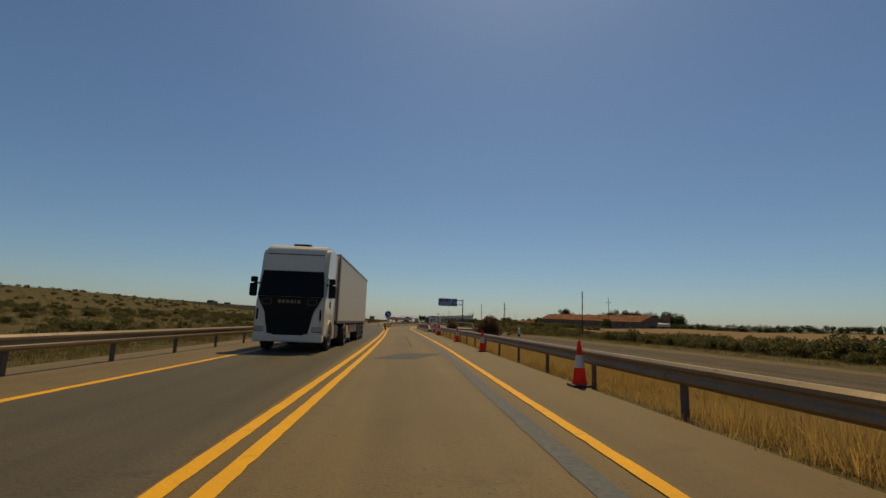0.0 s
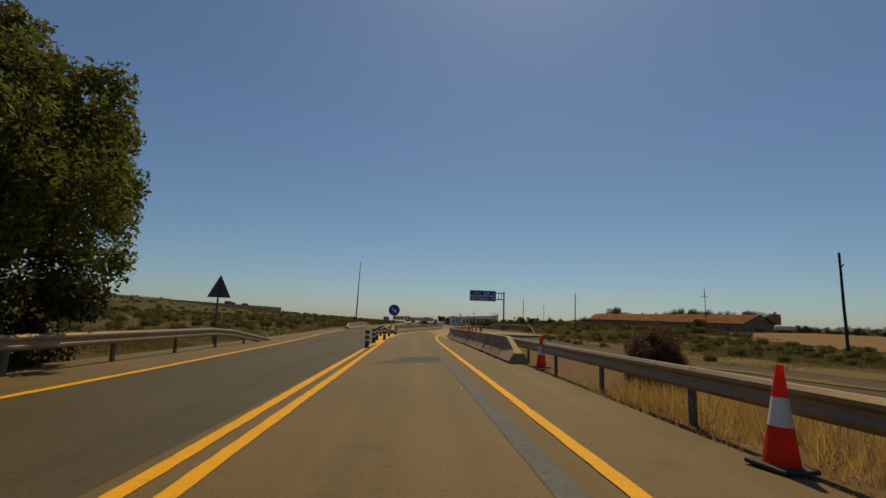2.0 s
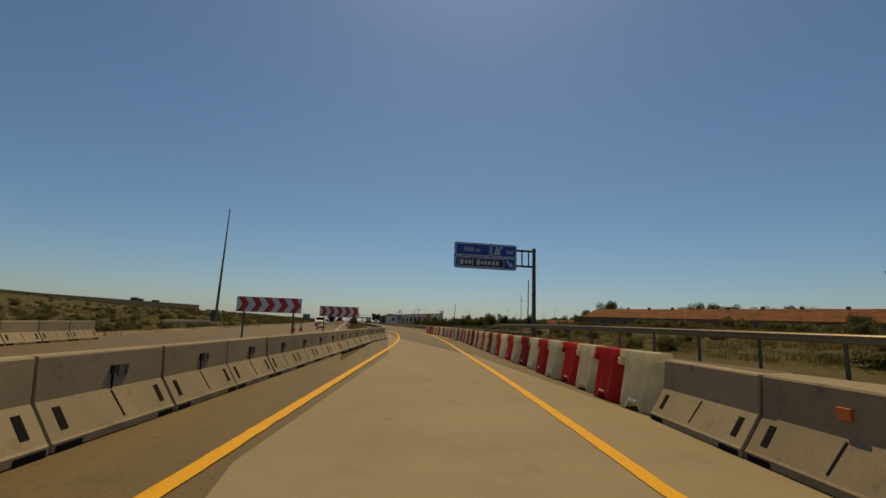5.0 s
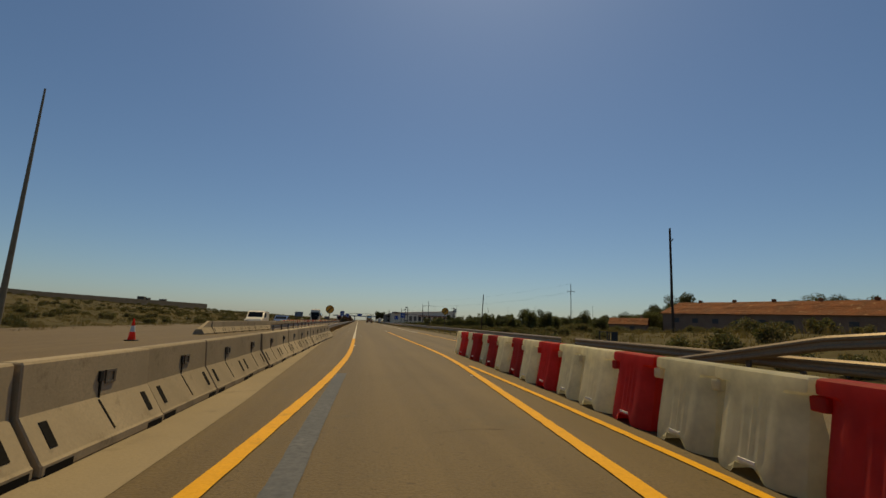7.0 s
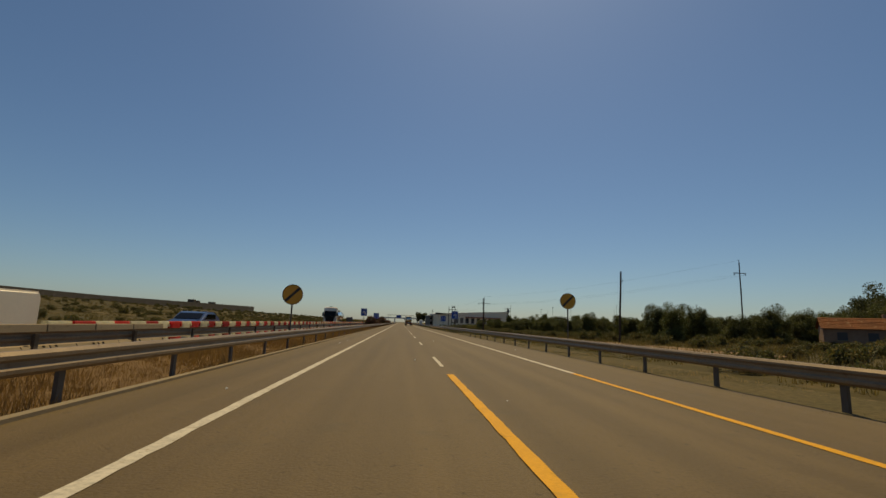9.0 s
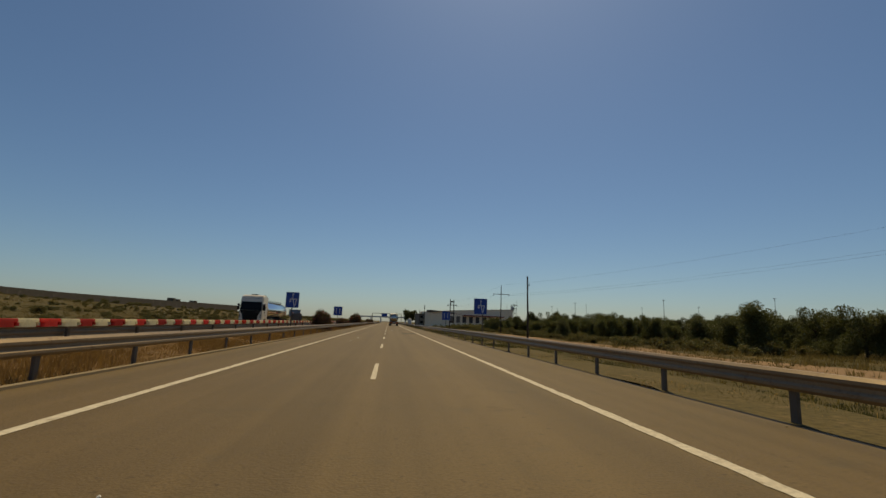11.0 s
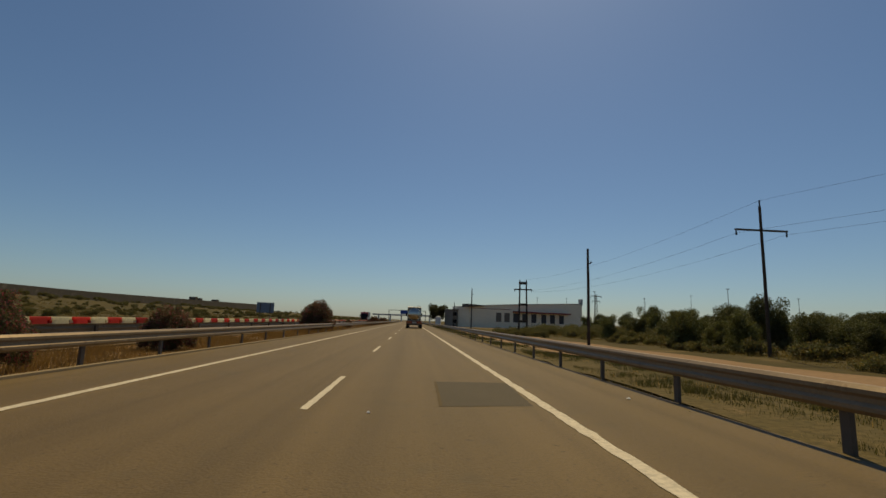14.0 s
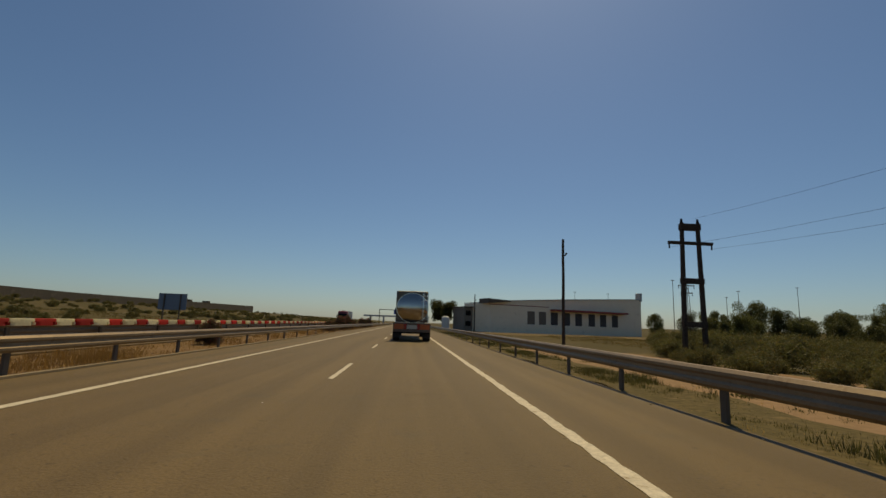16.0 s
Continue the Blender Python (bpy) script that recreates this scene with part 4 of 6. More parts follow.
temp = thing("temporary_sign", "dark back of a temporary sign with orange lamps", "road sign", pose(-12.9, 294, 0))
part("panel", plate([(-0.75, 0.95), (0.75, 0.95), (0.75, 1.9), (-0.75, 1.9)], 0.03), SIGN_BACK, temp)
for px in (-0.5, 0.5):
    part("leg", box(bmesh.new(), (px - 0.03, -0.05, 0), (px + 0.03, -0.002, 1.9)), POST_STEEL, temp)
    bm = bmesh.new()
    tube(bm, (px, 0.01, 1.9), (px, 0.01, 2.06), 0.08, 0.05, 10)
    part("lamp", bm, ORANGE_LAMP, temp, "orange warning lamp")

# distant overhead sign
farsign = thing("overhead_sign", "distant blue overhead sign on a grey frame", "road sign", pose(-3.3, 520, 0))
part("panel", plate([(-0.9, 4.2), (2.6, 4.2), (2.6, 6.0), (-0.9, 6.0)], 0.08), SIGN_BLUE, farsign)
for px in (-6.6, 11.5):
    post_part(farsign, px, 6.2, 0.2, r=0.14, name="mast")
part("beam", box(bmesh.new(), (-6.6, 0.12, 5.9), (11.5, 0.3, 6.15)), POST_STEEL, farsign)
bridge = thing("overpass", "distant pale concrete road bridge on piers", "bridge", pose(0, 690, 0))
part("deck", box(bmesh.new(), (-32, 0, 4.9), (18, 8, 6.1), 0.05), PLASTER, bridge)
for px in (-27, -17, -7.4, 7.6, 17):
    part("pier", box(bmesh.new(), (px - 0.5, 1, -0.6), (px + 0.5, 7, 4.9)), PLASTER, bridge)


# ---- cones and bollards ----
def cone(kind, h=0.9):
    c = thing("traffic_cone", "", "traffic cone")
    prof = [(0.0, 0.155), (0.38 * h, 0.105), (0.67 * h, 0.07), (h, 0.03)]
    segs = [("lower_band", prof[0], prof[1], CONE_RED if kind else CONE_WHITE), ("middle_band", prof[1], prof[2], CONE_WHITE if kind else CONE_RED), ("tip", prof[2], prof[3], CONE_RED)]
    for nm, (z0, r0), (z1, r1), mat in segs:
        bm = bmesh.new()
        tube(bm, (0, 0, z0 + 0.04), (0, 0, z1 + 0.04), r0, r1, 20)
        smooth(part(nm, bm, mat, c))
    bm = bmesh.new()
    box(bm, (-0.21, -0.21, 0.0), (0.21, 0.21, 0.045), 0.015)
    part("base", bm, RUBBER if kind else CONE_WHITE, c, "square rubber base")
    return c


cone_a = tagged(cone(1), "orange-red traffic cone with a white band beside the guard rail", "traffic cone", "traffic cones")
cone_a.matrix_world = pose(-8.4, 9.7, 0.005)
for x, y in ((-8.45, 20.8), (-8.3, 44.2), (-7.98, 55.8), (-8.35, 30.6), (-8.32, 46.2)):
    copy_thing(cone_a, pose(x, y, 0.005, random.uniform(-2, 2), random.uniform(-2, 2), random.uniform(0, 90)))
cone_b = tagged(cone(0, 1.0), "slim orange traffic cone with a white foot on the closed carriageway", "traffic cone", "cones on the closed carriageway")
cone_b.matrix_world = pose(-6.95, 81.6, land(-6.95, 81.6) + 0.05)
for x, y in ((-6.8, 80.2), (-7.0, 83.2), (-7.2, 87.4), (-3.7, 99.3), (-3.1, 104.3)):
    copy_thing(cone_b, pose(x, y, (land(x, y) + 0.05), random.uniform(-3, 3), random.uniform(-3, 3), random.uniform(0, 90)))
cone_c = tagged(cone(0, 0.78), "short orange traffic cone with a white foot behind the barrier", "traffic cone", "cones on the closed carriageway")
cone_c.matrix_world = pose(-7.5, 79.4, land(-7.5, 79.4) + 0.05)
for x, y in ((-6.4, 83.6), (-7.3, 88.6)):
    copy_thing(cone_c, pose(x, y, land(x, y) + 0.05, random.uniform(-3, 3), random.uniform(-3, 3), random.uniform(0, 90)))
for x, y in ((-14.0, 150.3), (-13.8, 155.1), (-12.9, 167.3), (-16.5, 103)):
    tagged(copy_thing(cone_a, pose(x, y, 0.005)), "orange traffic cone on the other carriageway")


def bollard():
    b = thing("bollard", "dark green flexible bollard with white bands", "bollard", group="lane bollards")
    z = 0.0
    for nm, z0, z1, r, mat in (("foot", 0.0, 0.06, 0.13, RUBBER), ("stem", 0.06, 0.2, 0.085, RUBBER), ("body", 0.2, 0.3, 0.095, BOLLARD_GREEN), ("band", 0.3, 0.4, 0.097, CONE_WHITE),
                               ("body", 0.4, 0.52, 0.1, BOLLARD_GREEN), ("band", 0.52, 0.63, 0.1, CONE_WHITE), ("cap", 0.63, 0.76, 0.105, BOLLARD_GREEN)):
        bm = bmesh.new()
        tube(bm, (0, 0, z0), (0, 0, z1), r, r * (0.72 if nm == "foot" else 1.0), 16)
        smooth(part(nm, bm, mat, b))
    return b


first = bollard()
first.matrix_world = pose(-14.55, 79.9, 0.012)
for x, y in ((-13.85, 79.7), (-14.7, 85.1), (-13.55, 84.7), (-13.9, 63.2), (-14.0, 67.8), (-14.15, 71.6), (-13.75, 72.6)):
    copy_thing(first, pose(x, y, 0.012, random.uniform(-2, 2), random.uniform(-3, 3), 0))

marker = thing("marker_post", "white roadside marker post with a dark band", "marker post", pose(-7.3, 18.9, -0.1))
part("blade", box(bmesh.new(), (-0.045, -0.025, 0), (0.045, 0.025, 1.2), 0.012), SIGN_WHITE, marker)
part("band", box(bmesh.new(), (-0.048, -0.028, 0.86), (0.048, 0.028, 0.95)), SIGN_BLACK, marker)


# ---- poles ----
def wooden_pole(x, y, top, lean=0.0, crossarm=0.0, foot=None, r=0.088):
    z0 = land(x, y) - 0.4 if foot is None else foot
    p = thing("utility_pole", "dark tarred wooden utility pole" + (" with a steel crossarm" if crossarm else ""), "utility pole", pose(x, y, 0, 0, lean, 0), group="utility poles")
    bm = bmesh.new()
    n = 7
    loft(bm, [[(r * (1.15 - 0.35 * i / (n - 1)) * math.cos(a) + 0.03 * noise.noise((x, i * 0.7, 1)), r * (1.15 - 0.35 * i / (n - 1)) * math.sin(a), z0 + (top - z0) * i / (n - 1))
               for a in [2 * math.pi * k / 10 for k in range(10)]] for i in range(n)])
    smooth(part("shaft", bm, WOOD_POLE, p))
    if crossarm:
        bm = bmesh.new()
        box(bm, (-crossarm / 2, -0.05, top - 1.5), (crossarm / 2, 0.05, top - 1.4))
        part("crossarm", bm, POST_STEEL, p)
        for dx in (-crossarm / 2 + 0.06, crossarm / 2 - 0.06):
            bm = bmesh.new()
            tube(bm, (dx, 0, top - 1.78), (dx, 0, top - 1.4), 0.05, 0.03, 8)
            part("insulator", bm, GRILLE_BLACK, p)
        bm = bmesh.new()
        tube(bm, (0, 0, top), (0, 0, top + 0.35), 0.035, 0.05, 8)
        part("insulator", bm, GRILLE_BLACK, p)
    else:
        bm = bmesh.new()
        tube(bm, (r * 0.9, -0.05, top - 0.95), (r * 0.9 + 0.12, -0.05, top - 0.8), 0.035, 0.05, 8)
        part("insulator", bm, GRILLE_BLACK, p)
    return p


for row in ((16.5, 71.2, 6.8, 0.3), (15.0, 119.5, 6.95, 0.5), (18.9, 175, 8.7, 0.6), (18.35, 226, 6.5, 2.5), (13.5, 268.5, 6.0, -0.5), (12.0, 314.6, 5.95, 0.2), (10.17, 355.7, 6.2, 0.0), (11.8, 402, 5.9, 0.0)):
    wooden_pole(*row)
for row in ((57.7, 150.6, 11.1, 0.0, 1.6), (43.8, 243.5, 10.7, 0.0, 1.7), (21.5, 312.3, 8.55, 0.0, 3.2)):
    wooden_pole(*row)

mast = thing("tall_mast", "tall slim grey steel mast with a switch box", "mast", pose(-30.0, 185.5, 0, 0, 1.2, 0))
bm = bmesh.new()
tube(bm, (0, 0, land(-30, 185.5) - 0.3), (0, 0, 19.0), 0.24, 0.07, 14)
smooth(part("shaft", bm, STEEL, mast))
part("switch_box", box(bmesh.new(), (-0.75, -0.3, 0.9), (-0.25, 0.1, 2.2), 0.03), POST_STEEL, mast)

# concrete frame tower of the power line
tower = thing("power_line_frame", "dark concrete two-legged power line frame with crossarm", "power pylon", pose(17.95, 356, 0))
for s in (-1, 1):
    bm = bmesh.new()
    loft(bm, [[(s * (0.62 - 0.018 * z) + sx * w, sy * w, z) for sx, sy in ((-1, -1), (1, -1), (1, 1), (-1, 1))] for z, w in ((-0.8, 0.115), (4, 0.1), (7.6, 0.085))])
    part("leg", bm, WOOD_POLE, tower)
for z, hw, hh in ((7.35, 0.62, 0.2), (4.15, 0.68, 0.16), (1.65, 0.72, 0.17)):
    part("tie", box(bmesh.new(), (-hw, -0.14, z - hh), (hw, 0.14, z + hh), 0.02), WOOD_POLE, tower)
part("crossarm", box(bmesh.new(), (-1.35, -0.1, 6.3), (1.35, 0.1, 6.48), 0.02), WOOD_POLE, tower)
for x, z in ((-1.3, 6.3), (1.3, 6.3)):
    bm = bmesh.new()
    tube(bm, (x, 0, z - 0.25), (x, 0, z + 0.18), 0.05, 0.03, 8)
    part("insulator", bm, GRILLE_BLACK, tower)
for x in (-0.5, 0.5):
    bm = bmesh.new()
    tube(bm, (x, 0, 7.55), (x, 0, 7.85), 0.09, 0.06, 8)
    part("insulator", bm, GRILLE_BLACK, tower)
for nm, a, b in (("overhead_wire", (16.65, 356, 6.1), (20.0, 312.3, 6.9)), ("overhead_wire", (19.25, 356, 6.1), (23.0, 312.3, 6.9)), ("overhead_wire", (17.95, 356, 7.8), (21.5, 312.3, 8.9)),
                 ("overhead_wire", (20.0, 312.3, 6.9), (43.1, 243.5, 9.0)), ("overhead_wire", (23.0, 312.3, 6.9), (44.5, 243.5, 9.0)), ("overhead_wire", (21.5, 312.3, 8.9), (43.8, 243.5, 11.0))):
    bm = bmesh.new()
    rings = []
    for i in range(13):
        f = i / 12
        p = Vector(a).lerp(Vector(b), f) - Vector((0, 0, 4 * f * (1 - f) * 0.9))
        rings.append([p + Vector((0.006 * math.cos(k * 1.2566), 0, 0.006 * math.sin(k * 1.2566))) for k in range(5)])
    loft(bm, rings)
    solo(nm, bm, GRILLE_BLACK, "thin dark overhead power wire between poles", "wire", group="overhead wires")

# slim lattice pylon beyond the scrub
pylon = thing("lattice_pylon", "slim grey steel lattice pylon with two crossarms", "power pylon", pose(50.5, 409, land(50.5, 409)))
for sx in (-1, 1):
    for sy in (-1, 1):
        part("leg", tube(bmesh.new(), (sx * 0.55, sy * 0.55, -0.3), (sx * 0.18, sy * 0.18, 10.2), 0.05, n=6), POST_STEEL, pylon)
for i in range(7):
    z0, z1 = 0.2 + i * 1.4, 1.6 + i * 1.4
    w0, w1 = 0.55 - 0.036 * z0, 0.55 - 0.036 * z1
    k = 1 if i % 2 else -1
    for sy in (-1, 1):
        part("brace", tube(bmesh.new(), (-k * w0, sy * w0, z0), (k * w1, sy * w1, z1), 0.028, n=5), POST_STEEL, pylon)
for z, half in ((9.6, 1.5), (8.3, 1.1)):
    part("crossarm", box(bmesh.new(), (-half, -0.1, z), (half, 0.1, z + 0.16), 0.01), POST_STEEL, pylon)
    for x in (-half + 0.08, half - 0.08):
        part("insulator", tube(bmesh.new(), (x, 0, z - 0.45), (x, 0, z), 0.06, 0.04, 8), GRILLE_BLACK, pylon)

# street lamps and lattice poles far off beyond the warehouse
for x, y, h in ((54.5, 420, 11.4), (72, 425, 10.2), (63, 470, 12), (90, 430, 12), (80, 440, 10), (47, 455, 11), (100, 400, 10), (110, 380, 10), (95, 330, 10), (75, 345, 9.5), (60, 370, 9)):
    s = thing("lamp_post", "distant thin grey lamp post", "lamp post", pose(x, y, 0), group="distant lamp posts")
    bm = bmesh.new()
    tube(bm, (0, 0, land(x, y) - 0.2), (0, 0, h), 0.09, 0.05, 8)
    part("shaft", bm, POST_STEEL, s)
    part("head", box(bmesh.new(), (-0.35, -0.1, h - 0.05), (0.35, 0.1, h + 0.08), 0.03), POST_STEEL, s)


# ---- lorries and cars ----
def wheel(parent, x, y, r=0.5, w=0.3, side=1):
    """A wheel with its axle along x; side is where its face looks."""
    bm = bmesh.new()
    prof = [(-w / 2, r * 0.6), (-w / 2, r * 0.93), (-w * 0.38, r), (w * 0.38, r), (w / 2, r * 0.93), (w / 2, r * 0.6)]
    loft(bm, [[(px, pr * math.cos(a), pr * math.sin(a)) for px, pr in prof] for a in [2 * math.pi * k / 24 for k in range(25)]], close=False)
    bmesh.ops.remove_doubles(bm, verts=bm.verts, dist=0.0005)
    ty = smooth(part("tyre", bm, RUBBER, None), 50)
    rb = bmesh.new()
    loft(rb, [[(side * px, pr * math.cos(a), pr * math.sin(a)) for a in [2 * math.pi * k / 20 for k in range(20)]]
              for px, pr in ((w * 0.36, r * 0.62), (w * 0.5, r * 0.6), (w * 0.25, r * 0.42), (w * 0.25, r * 0.22), (w * 0.55, r * 0.18), (w * 0.55, r * 0.01))], close=False)
    wh = new("wheel")
    wh.parent = parent
    wh.location = (x, y, r)
    ty.parent = wh
    smooth(part("rim", rb, POST_STEEL, wh), 50)
    return wh


def quad(bm, pts, thick=0.01, out=(0, -1, 0)):
    o = Vector(out) * thick
    a = [bm.verts.new(Vector(p)) for p in pts]
    b = [bm.verts.new(Vector(p) + o) for p in pts]
    bm.faces.new(a)
    bm.faces.new(b[::-1])
    n = len(pts)
    for i in range(n):
        bm.faces.new((a[i], a[(i + 1) % n], b[(i + 1) % n], b[i]))
    bmesh.ops.recalc_face_normals(bm, faces=bm.faces)
    return bm


def tractor_cab(t, paint, high=3.75, grille=GRILLE_BLACK):
    """A lorry cab that faces -y with its bumper at y = 0."""
    hw = 1.23
    side = [(0.0, 0.45), (0.0, 0.95), (0.03, 1.75), (0.1, 1.93), (0.27, 2.82), (0.3, 2.95), (0.42, high - 0.35), (0.62, high - 0.1), (0.95, high), (2.2, high + 0.03), (2.2, 0.95), (1.95, 0.95), (1.9, 0.75), (1.75, 0.95), (1.4, 1.12),
            (1.05, 0.95), (0.9, 0.6), (0.86, 0.45)]
    bm = bmesh.new()
    extrude(bm, side, -hw, hw, "yz")
    bmesh.ops.bevel(bm, geom=[e for e in bm.edges if abs(e.verts[0].co.x) > hw - 0.01 and abs(e.verts[1].co.x) > hw - 0.01 and e.calc_length() > 0.05 and e.verts[0].co.x * e.verts[1].co.x > 0],
                    offset=0.14, segments=4, affect="EDGES")
    bmesh.ops.bevel(bm, geom=[e for e in bm.edges if abs(e.verts[0].co.x - e.verts[1].co.x) > 1.5 and e.verts[0].co.z > 2.9 and e.verts[0].co.y < 1.2], offset=0.06, segments=3, affect="EDGES")
    smooth(part("cab", bm, paint, t), 30)
    part("roof_seam", box(bmesh.new(), (-hw + 0.2, 0.405, high - 0.42), (hw - 0.2, 0.43, high - 0.39)), SLOT, t)
    bm = bmesh.new()
    quad(bm, [(-hw + 0.06, 0.11, 1.96), (hw - 0.06, 0.11, 1.96), (hw - 0.12, 0.265, 2.78), (-hw + 0.12, 0.265, 2.78)], 0.02, (0, -1, 0.2))
    part("windscreen", bm, DARK_GLASS, t)
    bm = bmesh.new()
    extrude(bm, [(-0.7, 0.64), (0.7, 0.64), (0.78, 1.0), (0.85, 1.4), (1.0, 1.66), (1.13, 1.95), (-1.13, 1.95), (-1.0, 1.66), (-0.85, 1.4), (-0.78, 1.0)], -0.035, 0.1)
    part("grille", bm, grille, t, "black front grille")
    for i in range(7):
        part("grille_slat", box(bmesh.new(), (-0.72, -0.05, 0.78 + i * 0.115), (0.72, -0.03, 0.82 + i * 0.115)), GRILLE_BLACK, t)
    part("lower_intake", box(bmesh.new(), (-0.55, -0.03, 0.5), (0.55, 0.01, 0.92), 0.02), grille, t)
    part("sun_visor", extrude(bmesh.new(), [(0.21, 2.76), (0.235, 2.9), (0.36, 2.93), (0.34, 2.8)], -hw + 0.14, hw - 0.14, "yz"), DARK_GLASS, t)
    for s in (-1, 1):
        bm = bmesh.new()
        box(bm, (s * 0.84, -0.03, 0.7), (s * 1.2, 0.06, 0.9), 0.03)
        part("headlight", bm, CLEAR_LAMP, t, "clear headlight")
        part("fog_lamp", box(bmesh.new(), (s * 0.85, -0.02, 0.5), (s * 1.1, 0.03, 0.6), 0.02), CLEAR_LAMP, t)
        bm = bmesh.new()
        quad(bm, [(s * hw, 0.3, 1.98), (s * hw, 1.28, 1.95), (s * hw, 1.28, 2.62), (s * hw, 0.44, 2.7)], 0.012, (s, 0, 0))
        part("side_window", bm, DARK_GLASS, t)
        bm = bmesh.new()
        box(bm, (s * 1.3, 0.22, 1.95), (s * 1.55, 0.42, 2.42), 0.05)
        mir = part("mirror", bm, GRILLE_BLACK, t, "black wing mirror")
        part("mirror_cap", box(bmesh.new(), (s * 1.3, 0.2, 2.46), (s * 1.52, 0.4, 2.66), 0.04), GRILLE_BLACK, t)
        part("mirror_arm", box(bmesh.new(), (s * 1.2, 0.3, 2.4), (s * 1.42, 0.36, 2.46)), GRILLE_BLACK, t)
        part("door_handle", box(bmesh.new(), (s * hw, 1.1, 1.6), (s * (hw + 0.03), 1.16, 1.85)), GRILLE_BLACK, t)
        part("door_seam", box(bmesh.new(), (s * (hw - 0.005), 1.32, 1.2), (s * (hw + 0.004), 1.335, 2.8)), SLOT, t)
        part("door_panel", box(bmesh.new(), (s * (hw - 0.004), 0.5, 1.3), (s * (hw + 0.006), 1.28, 1.62), 0.004), paint, t)
        part("rear_quarter", box(bmesh.new(), (s * (hw - 0.2), 2.2, 0.98), (s * (hw - 0.02), 2.62, high - 0.15), 0.05), paint, t, "side wind deflector")
        part("side_skirt", box(bmesh.new(), (s * (hw - 0.06), 2.0, 0.42), (s * hw, 2.5, 0.98), 0.02), paint, t)
        arch = []
        for k in range(9):
            an = math.pi * k / 8
            arch.append((1.4 - 0.66 * math.cos(an), 0.52 + 0.66 * math.sin(an)))
        arch += [(1.4 - 0.57 * math.cos(math.pi * k / 8), 0.52 + 0.57 * math.sin(math.pi * k / 8)) for k in range(8, -1, -1)]
        part("wheel_arch", extrude(bmesh.new(), arch, s * 0.86, s * (hw + 0.03), "yz"), paint, t)
        part("air_slot", box(bmesh.new(), (s * 1.08, -0.012, 1.12), (s * 1.14, 0.03, 1.5), 0.01), SLOT, t)
        part("intake_ring", ring_plate(shift(rounded(0.36, 0.22, 0.09), s * 0.8, 1.76), shift(rounded(0.31, 0.17, 0.07), s * 0.8, 1.76), -0.052, 0.02), POST_STEEL, t, "dull steel intake surround")
        part("wiper", tube(bmesh.new(), (s * 0.1, 0.075, 1.99), (s * 0.85, 0.09, 2.07), 0.014, n=6), GRILLE_BLACK, t)
        part("step", box(bmesh.new(), (s * (hw - 0.25), 0.55, 0.42), (s * hw, 0.9, 0.5), 0.01), GRILLE_BLACK, t)
        wheel(t, s * 1.08, 1.4, 0.5, 0.32, s)
        wheel(t, s * 1.05, 5.2, 0.5, 0.55, s)
        bm = bmesh.new()
        box(bm, (s * 0.66, 2.75, 0.38), (s * 1.2, 3.9, 0.98), 0.12)
        smooth(part("fuel_tank", bm, STEEL, t))
        for y in (3.0, 3.6):
            part("tank_strap", box(bmesh.new(), (s * 0.655, y, 0.375), (s * 1.205, y + 0.06, 0.985), 0.12), POST_STEEL, t)
    part("bumper", box(bmesh.new(), (-hw, -0.04, 0.35), (hw, 0.3, 0.62), 0.05), paint, t)
    part("roof_hatch", box(bmesh.new(), (-0.3, 1.1, high - 0.02), (0.35, 1.7, high + 0.1), 0.03), GRILLE_BLACK, t)
    part("chassis", box(bmesh.new(), (-0.45, 2.0, 0.62), (0.45, 6.3, 0.95), 0.02), GRILLE_BLACK, t)
    return t


def trailer_wheels(t, ys):
    for y in ys:
        for s in (-1, 1):
            wheel(t, s * 1.06, y, 0.5, 0.42, s)
            part("mudguard", extrude(bmesh.new(), [(y - 0.6, 0.95), (y - 0.5, 1.08), (y + 0.5, 1.08), (y + 0.6, 0.95), (y + 0.57, 0.93), (y + 0.48, 1.05), (y - 0.48, 1.05), (y - 0.57, 0.93)], s * 0.84, s * 1.27, "yz"), GRILLE_BLACK, t)


# white lorry that comes towards the camera
lorry = thing("articulated_lorry", "white articulated lorry with box trailer and black grille", "lorry")
tractor_cab(lorry, TRUCK_WHITE, 3.95)
bm = bmesh.new()
box(bm, (-1.27, 2.75, 1.12), (1.27, 15.3, 3.92), 0.02)
part("trailer_box", bm, TRAILER_WHITE, lorry, "plain off-white box trailer")
for x in (-1.0, 1.0):
    part("front_corner_post", box(bmesh.new(), (x * 1.275 - 0.03, 2.72, 1.1), (x * 1.275 + 0.03, 2.95, 3.93), 0.01), STEEL, lorry)
part("fridge_unit", box(bmesh.new(), (-0.95, 2.4, 2.3), (0.95, 2.75, 3.8), 0.06), TRUCK_WHITE, lorry)
part("bottom_rail", box(bmesh.new(), (-1.285, 2.75, 1.02), (1.285, 15.3, 1.14), 0.01), POST_STEEL, lorry)
part("top_rail", box(bmesh.new(), (-1.285, 2.75, 3.86), (1.285, 15.3, 3.94), 0.01), STEEL, lorry)
part("trailer_frame", box(bmesh.new(), (-0.5, 5.0, 0.85), (0.5, 15.0, 1.05)), GRILLE_BLACK, lorry)
for s in (-1, 1):
    part("landing_leg", box(bmesh.new(), (s * 0.75, 6.6, 0.2), (s * 0.9, 6.75, 1.02)), GRILLE_BLACK, lorry)
    part("side_guard", box(bmesh.new(), (s * 1.2, 7.2, 0.55), (s * 1.24, 10.6, 0.95), 0.005), STEEL, lorry)
trailer_wheels(lorry, (11.3, 12.6, 13.9))
